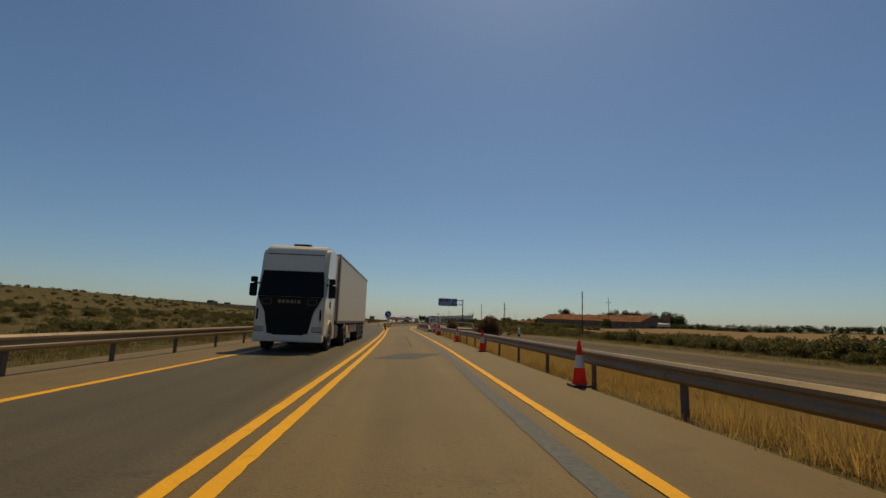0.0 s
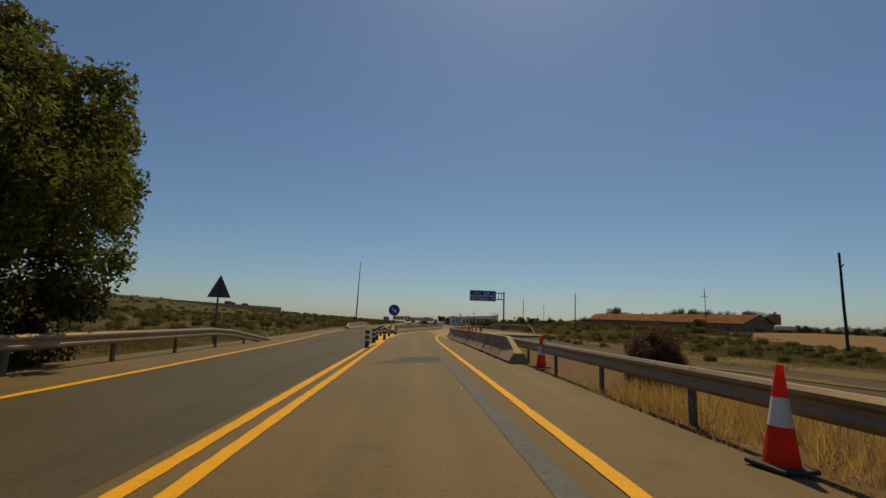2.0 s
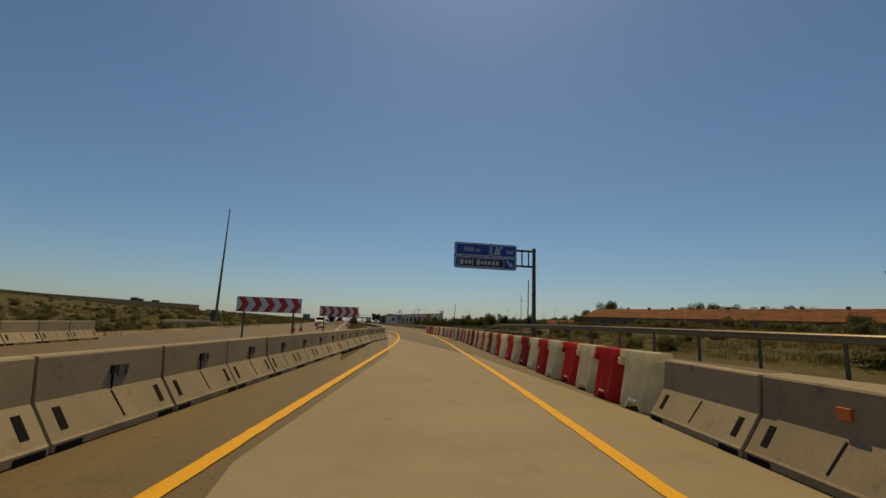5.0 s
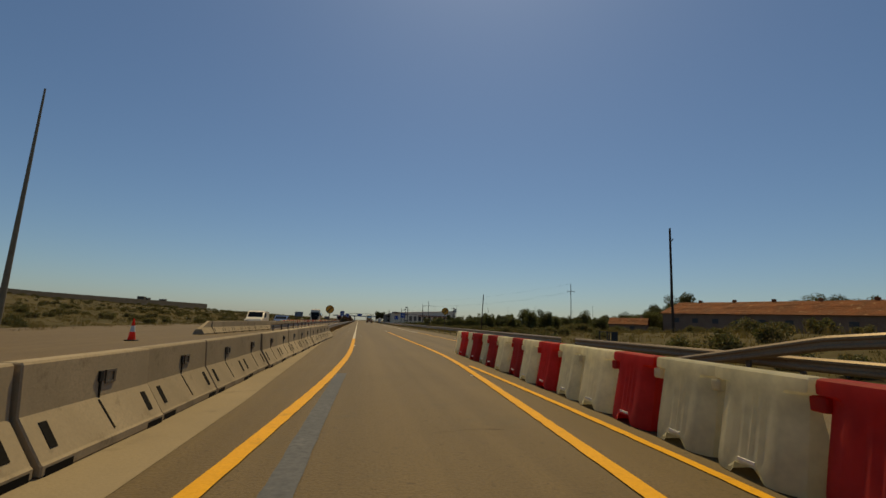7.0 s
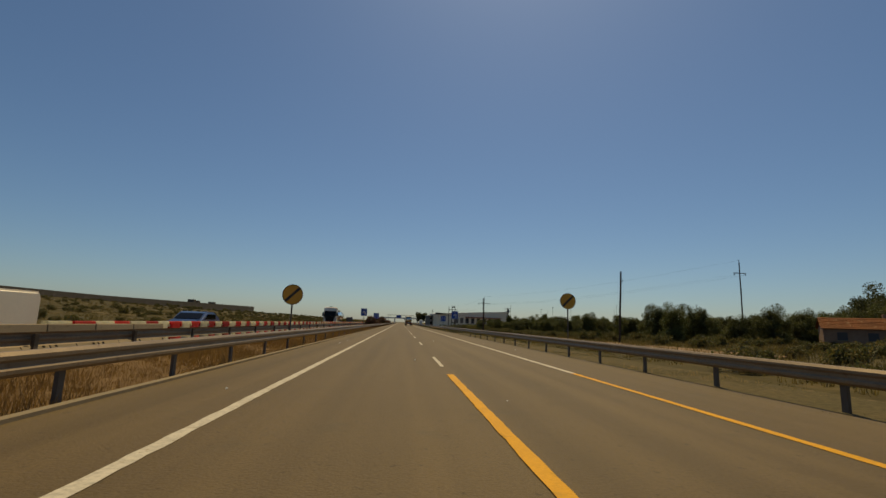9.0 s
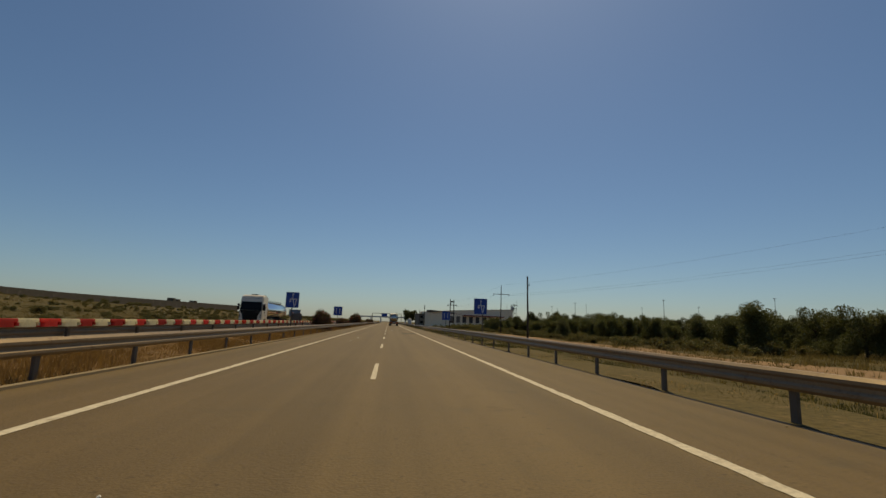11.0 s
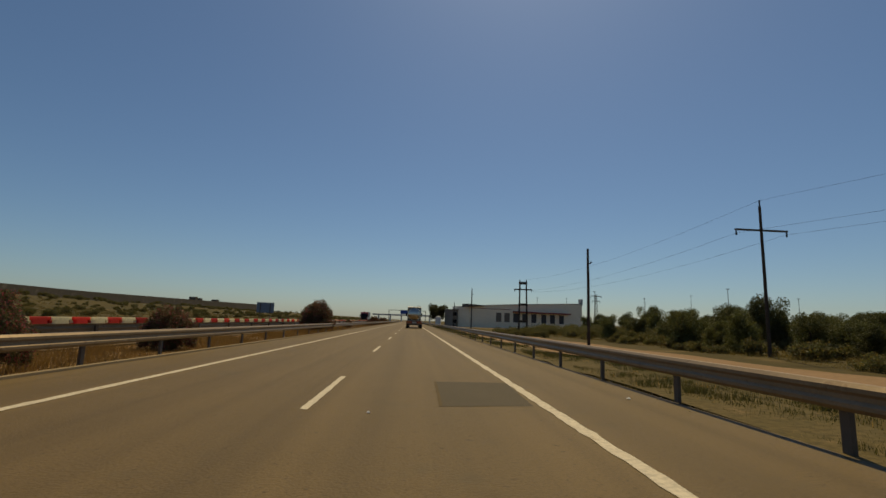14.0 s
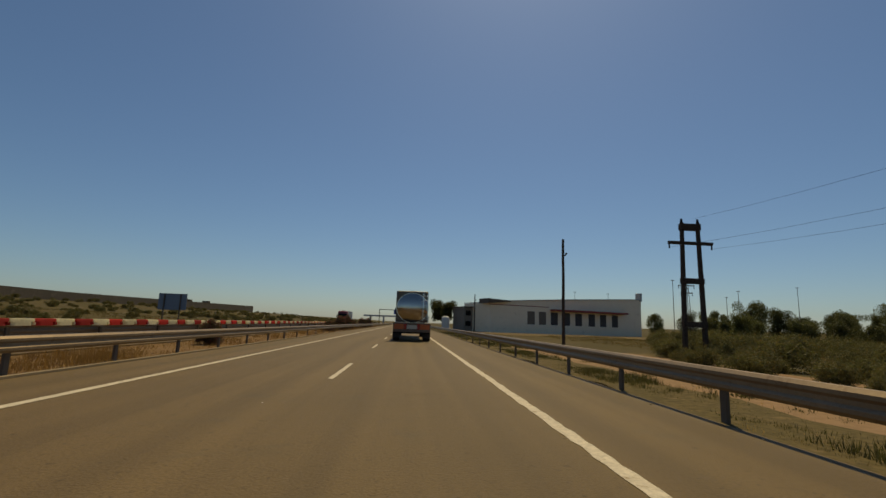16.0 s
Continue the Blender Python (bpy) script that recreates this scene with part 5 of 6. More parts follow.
bars = [(-0.36, 0.1, 0.12), (-0.22, 0.1, 0.12), (-0.07, 0.11, 0.12), (0.08, 0.11, 0.12), (0.2, 0.05, 0.12), (0.33, 0.11, 0.12)]
for x, w, h in bars:
    part("badge_bar", box(bmesh.new(), (x - w / 2, -0.05, 1.72), (x + w / 2, -0.035, 1.72 + h)), STEEL, lorry, "small silver badge letter bar")
part("number_plate", box(bmesh.new(), (-0.26, -0.055, 0.4), (0.26, -0.04, 0.51)), SIGN_WHITE, lorry)
lorry.matrix_world = pose(-16.15, 17.2, 0.003, 0, 0, -1.4)


def tank_body(t, y0, y1, zc, rx, rz, mat):
    bm = bmesh.new()
    n = 36

    def ring(y, f):
        return [(rx * f * math.cos(2 * math.pi * k / n), y, zc + rz * f * math.sin(2 * math.pi * k / n)) for k in range(n)]
    loft(bm, [ring(y0 - 0.22, 0.05), ring(y0 - 0.2, 0.35), ring(y0 - 0.14, 0.65), ring(y0 - 0.06, 0.88), ring(y0 - 0.01, 0.985), ring(y0 + 0.04, 1.0), ring(y1 - 0.04, 1.0), ring(y1 + 0.01, 0.985), ring(y1 + 0.1, 0.8),
              ring(y1 + 0.18, 0.4), ring(y1 + 0.2, 0.05)])
    smooth(part("tank", bm, mat, t, "polished steel tank"), 25)
    for y in (y0 + 0.02, y1 - 0.1):
        bm = bmesh.new()
        loft(bm, [[(rx * f * math.cos(2 * math.pi * k / n), yy, zc + rz * f * math.sin(2 * math.pi * k / n)) for k in range(n)] for yy, f in ((y, 1.0), (y, 1.02), (y + 0.07, 1.02), (y + 0.07, 1.0))], close=False)
        part("band", bm, CHROME, t)


def smooth_tube(a, b, r):
    return tube(bmesh.new(), a, b, r, n=12)


# tanker that drives ahead
SHROUD = material("dull_shroud", (0.17, 0.15, 0.115), (0.12, 0.105, 0.08), 0.5, 0.3, fine=8, coarse=1.2, mix=0.25, bump=0.03)
PANEL_BROWN = material("dusty_lamp_panel", (0.2, 0.135, 0.085), (0.15, 0.095, 0.06), 0.6, fine=15, coarse=2, mix=0.3, bump=0.05)
tanker = thing("tanker_lorry", "polished steel tanker semi-trailer seen from behind", "lorry")
tank_body(tanker, 0.25, 10.6, 2.2, 1.06, 0.98, TANK_STEEL)
part("rear_shroud", box(bmesh.new(), (-1.12, 0.42, 1.25), (1.06, 1.0, 3.34), 0.1), SHROUD, tanker, "dull grey shroud round the tank end")
part("lamp_panel", box(bmesh.new(), (-1.24, -0.05, 0.6), (1.24, 0.12, 1.2), 0.02), PANEL_BROWN, tanker, "dusty brown rear lamp panel")
for s in (-1, 1):
    for dx, w, mat, nm in ((0.86, 0.62, ORANGE_LAMP, "rear_reflector"), (0.44, 0.18, RED_LAMP, "tail_lamp")):
        part(nm, box(bmesh.new(), (s * dx - w / 2, -0.075, 0.78), (s * dx + w / 2, -0.05, 1.12), 0.01), mat, tanker)
    part("mud_flap", box(bmesh.new(), (s * 1.0 - 0.25, 0.3, 0.25), (s * 1.0 + 0.25, 0.32, 0.9)), RUBBER, tanker)
part("plate_holder", box(bmesh.new(), (-0.33, -0.075, 0.8), (0.33, -0.05, 1.05), 0.01), TRAILER_WHITE, tanker)
part("underrun_bar", box(bmesh.new(), (-1.2, -0.03, 0.5), (1.2, 0.1, 0.66), 0.02), GRILLE_BLACK, tanker)
part("rear_frame", box(bmesh.new(), (-1.15, 0.0, 0.66), (1.15, 0.5, 0.95), 0.02), GRILLE_BLACK, tanker)
part("chassis", box(bmesh.new(), (-0.5, 0.4, 0.8), (0.5, 10.4, 1.2)), GRILLE_BLACK, tanker)
trailer_wheels(tanker, (1.3, 2.6, 3.9))
part("catwalk", box(bmesh.new(), (-0.35, 0.6, 3.16), (0.35, 10.2, 3.24)), STEEL, tanker)
for y in (1.5, 3.6, 5.7, 7.8):
    bm = bmesh.new()
    tube(bm, (0, y, 3.15), (0, y, 3.42), 0.26, 0.24, 16)
    smooth(part("manhole", bm, CHROME, tanker))
for x in (0.7, 1.0):
    bm = bmesh.new()
    tube(bm, (x, -0.02, 1.25), (x, 0.02, 3.3), 0.02, n=8)
    part("ladder_rail", bm, CHROME, tanker)
for i in range(6):
    bm = bmesh.new()
    tube(bm, (0.7, 0, 1.5 + i * 0.3), (1.0, 0, 1.5 + i * 0.3), 0.014, n=6)
    part("rung", bm, CHROME, tanker)
part("tractor_body", box(bmesh.new(), (-1.24, 11.6, 0.9), (1.24, 13.9, 3.65), 0.12), TRUCK_WHITE, tanker, "white tractor cab")
part("wind_deflector", extrude(bmesh.new(), [(11.55, 3.0), (11.55, 3.55), (12.2, 3.75), (13.2, 3.7), (13.2, 3.0)], -1.2, 1.2, "yz"), TRUCK_WHITE, tanker)
for s in (-1, 1):
    part("mirror", box(bmesh.new(), (s * 1.3, 13.6, 2.0), (s * 1.52, 13.75, 2.6), 0.04), GRILLE_BLACK, tanker)
    wheel(tanker, s * 1.05, 10.9, 0.5, 0.5, s)
    wheel(tanker, s * 1.05, 13.0, 0.5, 0.34, s)
for x in (0.6, 0.95):
    part("exhaust_tip", smooth_tube((x, 11.3, 3.1), (x, 11.3, 4.0), 0.06), CHROME, tanker, "bright exhaust tip")
tanker.matrix_world = pose(1.85, 361.5, 0.003, 0, 0, 0)

# silver tanker on the other carriageway
other = thing("silver_tanker_lorry", "white-cabbed lorry with a polished silver tank", "lorry")
tractor_cab(other, TRUCK_WHITE, 3.7)
tank_body(other, 3.2, 13.2, 2.1, 1.15, 0.95, CHROME)
part("chassis", box(bmesh.new(), (-0.5, 3, 0.8), (0.5, 13.2, 1.2)), GRILLE_BLACK, other)
part("catwalk", box(bmesh.new(), (-0.4, 3.4, 3.02), (0.4, 13, 3.1)), STEEL, other)
for i in range(9):
    bm = bmesh.new()
    tube(bm, (0.4, 3.8 + i * 1.1, 3.05), (0.4, 3.8 + i * 1.1, 3.3), 0.09, n=10)
    part("valve_cap", bm, CHROME, other)
trailer_wheels(other, (10.0, 11.3, 12.6))
other.matrix_world = pose(-15.2, 279.5, 0.003, 0, 0, 0)


def car(name, label, paint, m, van=False):
    """A small car or van that faces -y."""
    c = thing(name, label, "van" if van else "car", m)
    L, hw = (4.4, 0.9) if van else (4.3, 0.88)
    top = 1.85 if van else 1.45
    prof = ([(0, 0.35), (0, 0.78), (0.16, 0.96), (0.98, 1.1), (1.62, top - 0.12), (2.0, top), (L - 0.12, top), (L, 1.65), (L, 0.35)] if van else
            [(0, 0.35), (0.02, 0.65), (0.25, 0.8), (1.1, 0.95), (1.85, 1.38), (2.2, top), (3.1, top), (3.7, 1.25), (4.15, 0.98), (L, 0.85), (L, 0.35)])
    bm = bmesh.new()
    extrude(bm, prof, -hw, hw, "yz")
    bmesh.ops.bevel(bm, geom=[e for e in bm.edges if e.verts[0].co.x * e.verts[1].co.x > 0], offset=0.09, segments=3, affect="EDGES")
    smooth(part("body", bm, paint, c), 35)
    a, b = (prof[3], prof[4])
    bm = bmesh.new()
    quad(bm, [(-hw + 0.13, a[0] + 0.06, a[1] + 0.05), (hw - 0.13, a[0] + 0.06, a[1] + 0.05), (hw - 0.16, b[0] - 0.05, b[1] - 0.04), (-hw + 0.16, b[0] - 0.05, b[1] - 0.04)], 0.015, (0, -0.6, 0.8))
    part("windscreen", bm, DARK_GLASS, c)
    for s in (-1, 1):
        bm = bmesh.new()
        y1 = 2.6 if van else 3.3
        quad(bm, [(s * hw, a[0] + 0.5, a[1] + 0.03), (s * hw, y1, a[1] + 0.03), (s * hw, y1 - 0.1, b[1] - 0.1), (s * hw, b[0] + 0.1, b[1] - 0.1)], 0.01, (s, 0, 0))
        part("side_window", bm, DARK_GLASS, c)
        part("headlight", box(bmesh.new(), (s * 0.5, -0.015, 0.62), (s * (hw - 0.08), 0.1, 0.78), 0.02), CLEAR_LAMP, c)
        for y in (0.85, L - 0.9):
            wheel(c, s * (hw - 0.12), y, 0.32, 0.22, s)
    part("grille", box(bmesh.new(), (-0.45, -0.012, 0.45), (0.45, 0.03, 0.6)), GRILLE_BLACK, c)
    return c


car("white_van", "white delivery van on the other carriageway", TRUCK_WHITE, pose(-14.5, 198.2, 0.003), van=True)
car("blue_car", "blue estate car on the other carriageway", BLUE_PAINT, pose(-14.3, 214.2, 0.003))
dark = thing("dark_lorry", "distant dark-fronted lorry on the other carriageway", "lorry")
tractor_cab(dark, RED_PAINT, 3.6)
part("box_body", box(bmesh.new(), (-1.25, 2.5, 1.1), (1.25, 11, 3.6), 0.02), GREY_PANEL, dark)
trailer_wheels(dark, (8.2, 9.5))
dark.matrix_world = pose(-15.2, 452, 0.003)


# ---- buildings ----
def frame_of(a, b):
    """A pose at a, x towards b on the ground, y to the back."""
    d = Vector((b[0] - a[0], b[1] - a[1], 0))
    return Matrix.Translation((a[0], a[1], 0)) @ Matrix.Rotation(math.atan2(d.y, d.x), 4, "Z"), d.length


# long low barn: x runs along the front from the far end to the near gable
m, n_len = frame_of((61, 235.5), (74, 160.5))
m = m @ Matrix.Rotation(radians(0.9), 4, "Y") @ Matrix.Translation((0, 0, 0.6))
barn = thing("barn", "long low brick barn with a weathered red tile roof", "building", m)
depth, eave, ridge, base = 10.0, 4.3, 6.7, -1.2
part("front_wall", box(bmesh.new(), (0, 0, base), (n_len, 0.3, eave)), BRICK_WALL, barn, "pale weathered wall")
part("back_wall", box(bmesh.new(), (0, depth - 0.3, base), (n_len, depth, eave)), BRICK_WALL, barn)
for x in (0.0, n_len - 0.3):
    part("gable", extrude(bmesh.new(), [(0.3, base), (depth - 0.3, base), (depth - 0.3, eave), (depth / 2, ridge - 0.1), (0.3, eave)], x, x + 0.3, "yz"), BRICK_WALL, barn)


def tiled_slope(parent, x0, x1, ya, za, yb, zb, rows=14):
    """A roof slope of overlapping tile courses, slightly wavy along its ridge."""
    bm = bmesh.new()
    nx = max(2, int((x1 - x0) / 2.0))
    for r in range(rows):
        f0, f1 = r / rows, (r + 1) / rows
        lift = 0.05
        prev = None
        for i in range(nx + 1):
            x = x0 + (x1 - x0) * i / nx
            w = 0.07 * noise.noise((x * 0.3, r * 0.2, 5)) + 0.03 * noise.noise((x * 1.7, r, 2))
            cur = [bm.verts.new((x, ya + (yb - ya) * f0, za + (zb - za) * f0 + lift + w)), bm.verts.new((x, ya + (yb - ya) * f1, za + (zb - za) * f1 + w)),
                   bm.verts.new((x, ya + (yb - ya) * f0, za + (zb - za) * f0 - 0.02 + w))]
            if prev:
                bm.faces.new((prev[0], cur[0], cur[1], prev[1]))
                bm.faces.new((prev[2], cur[2], cur[0], prev[0]))
            prev = cur
    return tagged(part("roof_slope", bm, ROOF_TILE, parent, "weathered red clay tiles"), kind="stuff")


tiled_slope(barn, -0.4, n_len + 0.4, -0.5, eave - 0.1, depth / 2, ridge)
tiled_slope(barn, -0.4, n_len + 0.4, depth + 0.5, eave - 0.1, depth / 2, ridge)
for i in range(9):
    x = 5 + i * 7.6
    part("roof_vent", box(bmesh.new(), (x, depth / 2 - 0.3, ridge - 0.1), (x + 0.5, depth / 2 + 0.3, ridge + 0.4), 0.03), ROOF_TILE, barn)
for i in range(16):
    x = 3 + i * 4.5
    part("window", box(bmesh.new(), (x, -0.012, 2.4), (x + 1.3, 0.05, 3.3)), DARK_OPENING, barn, "dark barn window")
part("door", box(bmesh.new(), (n_len - 0.02, depth / 2 - 1.3, base), (n_len + 0.012, depth / 2 + 1.3, 3.0)), DARK_OPENING, barn)
tower_b = solo("water_tower", box(bmesh.new(), (-0.95, -0.95, -1.0), (0.95, 0.95, 6.6), 0.05), BRICK_WALL, "square brick water tower beside the barn", "tower", pose(86.5, 165, 0, 0, 0, 12))

bm = bmesh.new()
bmesh.ops.create_uvsphere(bm, u_segments=12, v_segments=8, radius=0.45)
smooth(solo("roof_vent_ball", bm, PLASTER, "pale round vent on the water tower", "vent", pose(86.5, 165, 6.9)), 60)

# water bowser standing in the field
bowser = thing("water_bowser", "white water tank trailer parked on the field", "trailer", pose(76.5, 150, land(76.5, 150), 0, 0, 75))
bm = bmesh.new()
loft(bm, [[(r * math.cos(a), y, 1.25 + r * math.sin(a)) for a in [2 * math.pi * k / 16 for k in range(16)]] for y, r in ((-1.95, 0.3), (-1.8, 0.66), (-1.65, 0.72), (1.65, 0.72), (1.8, 0.66), (1.95, 0.3))])
smooth(part("tank", bm, TRAILER_WHITE, bowser), 40)
part("chassis", box(bmesh.new(), (-0.45, -2.6, 0.42), (0.45, 1.8, 0.56), 0.02), GRILLE_BLACK, bowser)
for s in (-1, 1):
    wheel(bowser, s * 0.75, 0.3, 0.38, 0.22, s)

CRATE_STEEL = material("crate_steel", (0.035, 0.045, 0.05), (0.06, 0.06, 0.05), 0.6, 0.2, fine=20, coarse=2, mix=0.3, bump=0.1, shine=0.3)
# metal frame left in the bushes
crate = thing("metal_crate", "dull blue-grey metal frame crate among the bushes", "crate", pose(11.2, 170.3, land(11.2, 170.3), 0, 0, 12) @ Matrix.Diagonal((0.8, 0.8, 0.85, 1)))
for x in (-0.45, 0.45):
    for y in (-0.4, 0.4):
        part("post", box(bmesh.new(), (x - 0.04, y - 0.04, 0), (x + 0.04, y + 0.04, 0.95), 0.008), CRATE_STEEL, crate)
for y in (-0.4, 0.4):
    for z in (0.3, 0.9):
        part("rail", box(bmesh.new(), (-0.45, y - 0.03, z - 0.03), (0.45, y + 0.03, z + 0.03), 0.006), CRATE_STEEL, crate)
part("panel", box(bmesh.new(), (-0.1, -0.43, 0.33), (0.42, -0.4, 0.87), 0.006), CRATE_STEEL, crate)

m, w = frame_of((50.2, 238.4), (56.0, 233.8))
m = Matrix.Translation((0, 0, 0.1)) @ m
house = thing("small_house", "small rendered house with a red tile roof", "house", m)
for nm, lo, hi in (("front_wall", (0, 0, -1), (w, 0.3, 2.2)), ("back_wall", (0, 4.5, -1), (w, 4.8, 2.2))):
    part(nm, box(bmesh.new(), lo, hi), BRICK_WALL, house, "pinkish rendered wall")
for x in (0, w - 0.3):
    part("gable", extrude(bmesh.new(), [(0.3, -1), (4.5, -1), (4.5, 2.2), (2.4, 3.35), (0.3, 2.2)], x, x + 0.3, "yz"), BRICK_WALL, house, "pinkish rendered wall")
tiled_slope(house, -0.25, w + 0.25, -0.35, 2.1, 2.4, 3.5, 8)
tiled_slope(house, -0.25, w + 0.25, 5.15, 2.1, 2.4, 3.5, 8)
for x in (1.3, 4.1):
    win = part("window", box(bmesh.new(), (x, -0.02, 0.75), (x + 0.95, 0.05, 1.7)), DARK_OPENING, house, "small dark window")
    part("sill", box(bmesh.new(), (x - 0.1, -0.09, 0.67), (x + 1.05, -0.002, 0.75), 0.01), ROAD_CONCRETE, win)
part("door", box(bmesh.new(), (w - 0.02, 1.0, -0.6), (w + 0.012, 2.0, 1.5)), DARK_OPENING, house)
part("chimney", box(bmesh.new(), (w - 1.4, 2.7, 2.9), (w - 0.9, 3.2, 4.0), 0.02), BRICK_WALL, house)

# warehouse
DOOR_BROWN = material("faded_brown_door", (0.17, 0.135, 0.1), (0.14, 0.11, 0.085), 0.6, mix=0.2, bump=0)
m, w = frame_of((18.6, 426.6), (58.5, 441))
hall = thing("warehouse", "long white warehouse with dark loading docks and red canopy", "building", m)


def roof_h(x):
    return 6.0 + 2.6 * (x / w) ** 0.8


bm = bmesh.new()
nx = 16
extrude(bm, [(0, -1.5), (w, -1.5)] + [(w * (nx - i) / nx, roof_h(w * (nx - i) / nx)) for i in range(nx + 1)], 0, 0.35)
part("front_wall", bm, HALL_WALL, hall, "white rendered wall")
part("end_wall", box(bmesh.new(), (w - 0.3, 0.35, -1.5), (w, 12, 8.55)), HALL_WALL, hall)
part("end_wall", box(bmesh.new(), (0, 0.35, -1.5), (0.3, 12, 5.95)), HALL_WALL, hall)
bm = bmesh.new()
extrude(bm, [(w * i / nx, roof_h(w * i / nx) - 0.02) for i in range(nx + 1)] + [(w * (nx - i) / nx, roof_h(w * (nx - i) / nx) + 0.16) for i in range(nx + 1)], -0.15, 12.2)
part("roof", bm, METAL_ROOF, hall, "pale sheet metal roof")
part("roof_canopy", extrude(bmesh.new(), [(-1.0, 5.75), (-1.0, 6.75), (4.4, 6.5), (4.4, 6.3)], -1.0, 3.0), POST_STEEL, hall, "dark overhanging canopy roof")
part("parapet_fin", box(bmesh.new(), (w - 0.5, -0.3, 8.2), (w + 0.15, 1.2, 10.2), 0.03), METAL_ROOF, hall)
part("canopy", box(bmesh.new(), (w * 0.36, -1.8, 4.75), (w * 0.86, -0.002, 5.15), 0.03), RED_TRIM, hall, "dark red loading canopy")
for f in (0.24, 0.31, 0.385, 0.465, 0.545, 0.635, 0.715, 0.8):
    part("dock_door", box(bmesh.new(), (w * f - 0.95, -0.012, 1.7), (w * f + 0.95, 0.06, 4.5)), DARK_OPENING if f > 0.33 else DOOR_BROWN, hall, "dark loading dock door")
part("plinth_band", box(bmesh.new(), (0, -0.01, 5.5), (w * 0.35, 0.02, 5.65)), RED_TRIM, hall)

OFFICE_GREY = material("dull_grey_render", (0.26, 0.23, 0.19), (0.21, 0.185, 0.155), 0.8, fine=8, coarse=0.4, mix=0.2, bump=0.05, shine=0.12)
office = thing("office_block", "dull grey two-storey office block beside the warehouse", "building", pose(15.9, 434, 0, 0, 0, 12))
part("wall", box(bmesh.new(), (-2.0, 0, -0.5), (2.1, 8, 5.0), 0.03), OFFICE_GREY, office)
part("roof_slab", box(bmesh.new(), (-2.2, -0.5, 5.0), (2.3, 8.2, 5.2), 0.03), POST_STEEL, office)
for z in (0.9, 3.2):
    for x in (-1.6, 0.3):
        win = part("window", box(bmesh.new(), (x, -0.02, z), (x + 1.2, 0.05, z + 1.1)), DARK_GLASS, office)
        part("sill", box(bmesh.new(), (x - 0.08, -0.1, z - 0.08), (x + 1.28, -0.002, z), 0.01), OFFICE_GREY, win)
silo = thing("storage_tank", "small pale upright storage tank beside the motorway", "tank", pose(9.2, 425, 0))
bm = bmesh.new()
loft(bm, [[(r * math.cos(a), r * math.sin(a), z) for a in [2 * math.pi * k / 16 for k in range(16)]] for z, r in ((-0.4, 0.8), (2.3, 0.8), (2.55, 0.7), (2.75, 0.35))])
smooth(part("shell", bm, PLASTER, silo), 40)
part("cap", tube(bmesh.new(), (0, 0, 2.7), (0, 0, 2.95), 0.25, 0.22, 12), POST_STEEL, silo)
WALL_GREY = material("old_grey_wall", (0.15, 0.125, 0.095), (0.115, 0.1, 0.08), 0.9, fine=0.3, coarse=0.02, mix=0.35, bump=0.0, spots=(0.2, 0.17, 0.13), shine=0.1)
# long retaining wall along the distant plateau
wall = solo("plateau_wall", extrude(bmesh.new(), [(1105, 8), (2820, 8), (2820, 57), (2000, 49), (1500, 45), (1105, 47)], -803, -800, "yz"), WALL_GREY, "very long grey wall on a distant plateau", "wall")
for y, h in ((2120, 62), (2160, 59), (2320, 60)):
    solo("distant_tower", box(bmesh.new(), (-12, -10, 5), (12, 10, h), 0.5), WALL_GREY, "tiny distant grey tower block", "tower", pose(-830, y, 0), group="distant towers")


# ---- vegetation ----
RNG = np.random.default_rng(7)


def leaf_mesh(name, centres, radii, count, size, mats, flat=1.0, odd=0.0, droop=0.0):
    """Many small leaf quads scattered through overlapping clumps; odd: the share of the second material."""
    centres, radii = np.array(centres, float), np.array(radii, float)
    pick = RNG.choice(len(centres), count, p=radii ** 2 / (radii ** 2).sum())
    d = RNG.normal(size=(count, 3))
    d /= np.linalg.norm(d, axis=1)[:, None]
    r = RNG.random(count) ** 0.45
    pos = centres[pick] + d * (radii[pick] * r)[:, None] * np.array([1, 1, flat])
    pos[:, 2] -= droop * RNG.random(count) ** 2
    u = RNG.normal(size=(count, 3))
    u /= np.linalg.norm(u, axis=1)[:, None]
    w = np.cross(u, RNG.normal(size=(count, 3)))
    w /= np.linalg.norm(w, axis=1)[:, None]
    s = size * (0.6 + 0.8 * RNG.random(count))[:, None]
    a, b = u * s, w * s * 0.45
    verts = np.stack([pos - a, pos + b, pos + a, pos - b], 1).reshape(-1, 3)
    me = bpy.data.meshes.new(name)
    me.vertices.add(len(verts))
    me.vertices.foreach_set("co", verts.ravel())
    me.loops.add(count * 4)
    me.loops.foreach_set("vertex_index", np.arange(count * 4, dtype=np.int32))
    me.polygons.add(count)
    me.polygons.foreach_set("loop_start", np.arange(0, count * 4, 4, dtype=np.int32))
    for one in mats:
        me.materials.append(one)
    if odd:
        idx = (RNG.random(count) < odd).astype(np.int32)
        me.polygons.foreach_set("material_index", idx)
    me.update(calc_edges=True)
    return me


def limb(bm, a, b, r0, r1, bend=0.15, steps=4):
    a, b = Vector(a), Vector(b)
    side = Vector((random.uniform(-1, 1), random.uniform(-1, 1), 0.2)) * bend * (b - a).length
    pts = [a.lerp(b, i / steps) + side * math.sin(math.pi * i / steps) for i in range(steps + 1)]
    for i in range(steps):
        tube(bm, pts[i], pts[i + 1], r0 + (r1 - r0) * i / steps, r0 + (r1 - r0) * (i + 1) / steps, 7, caps=False)


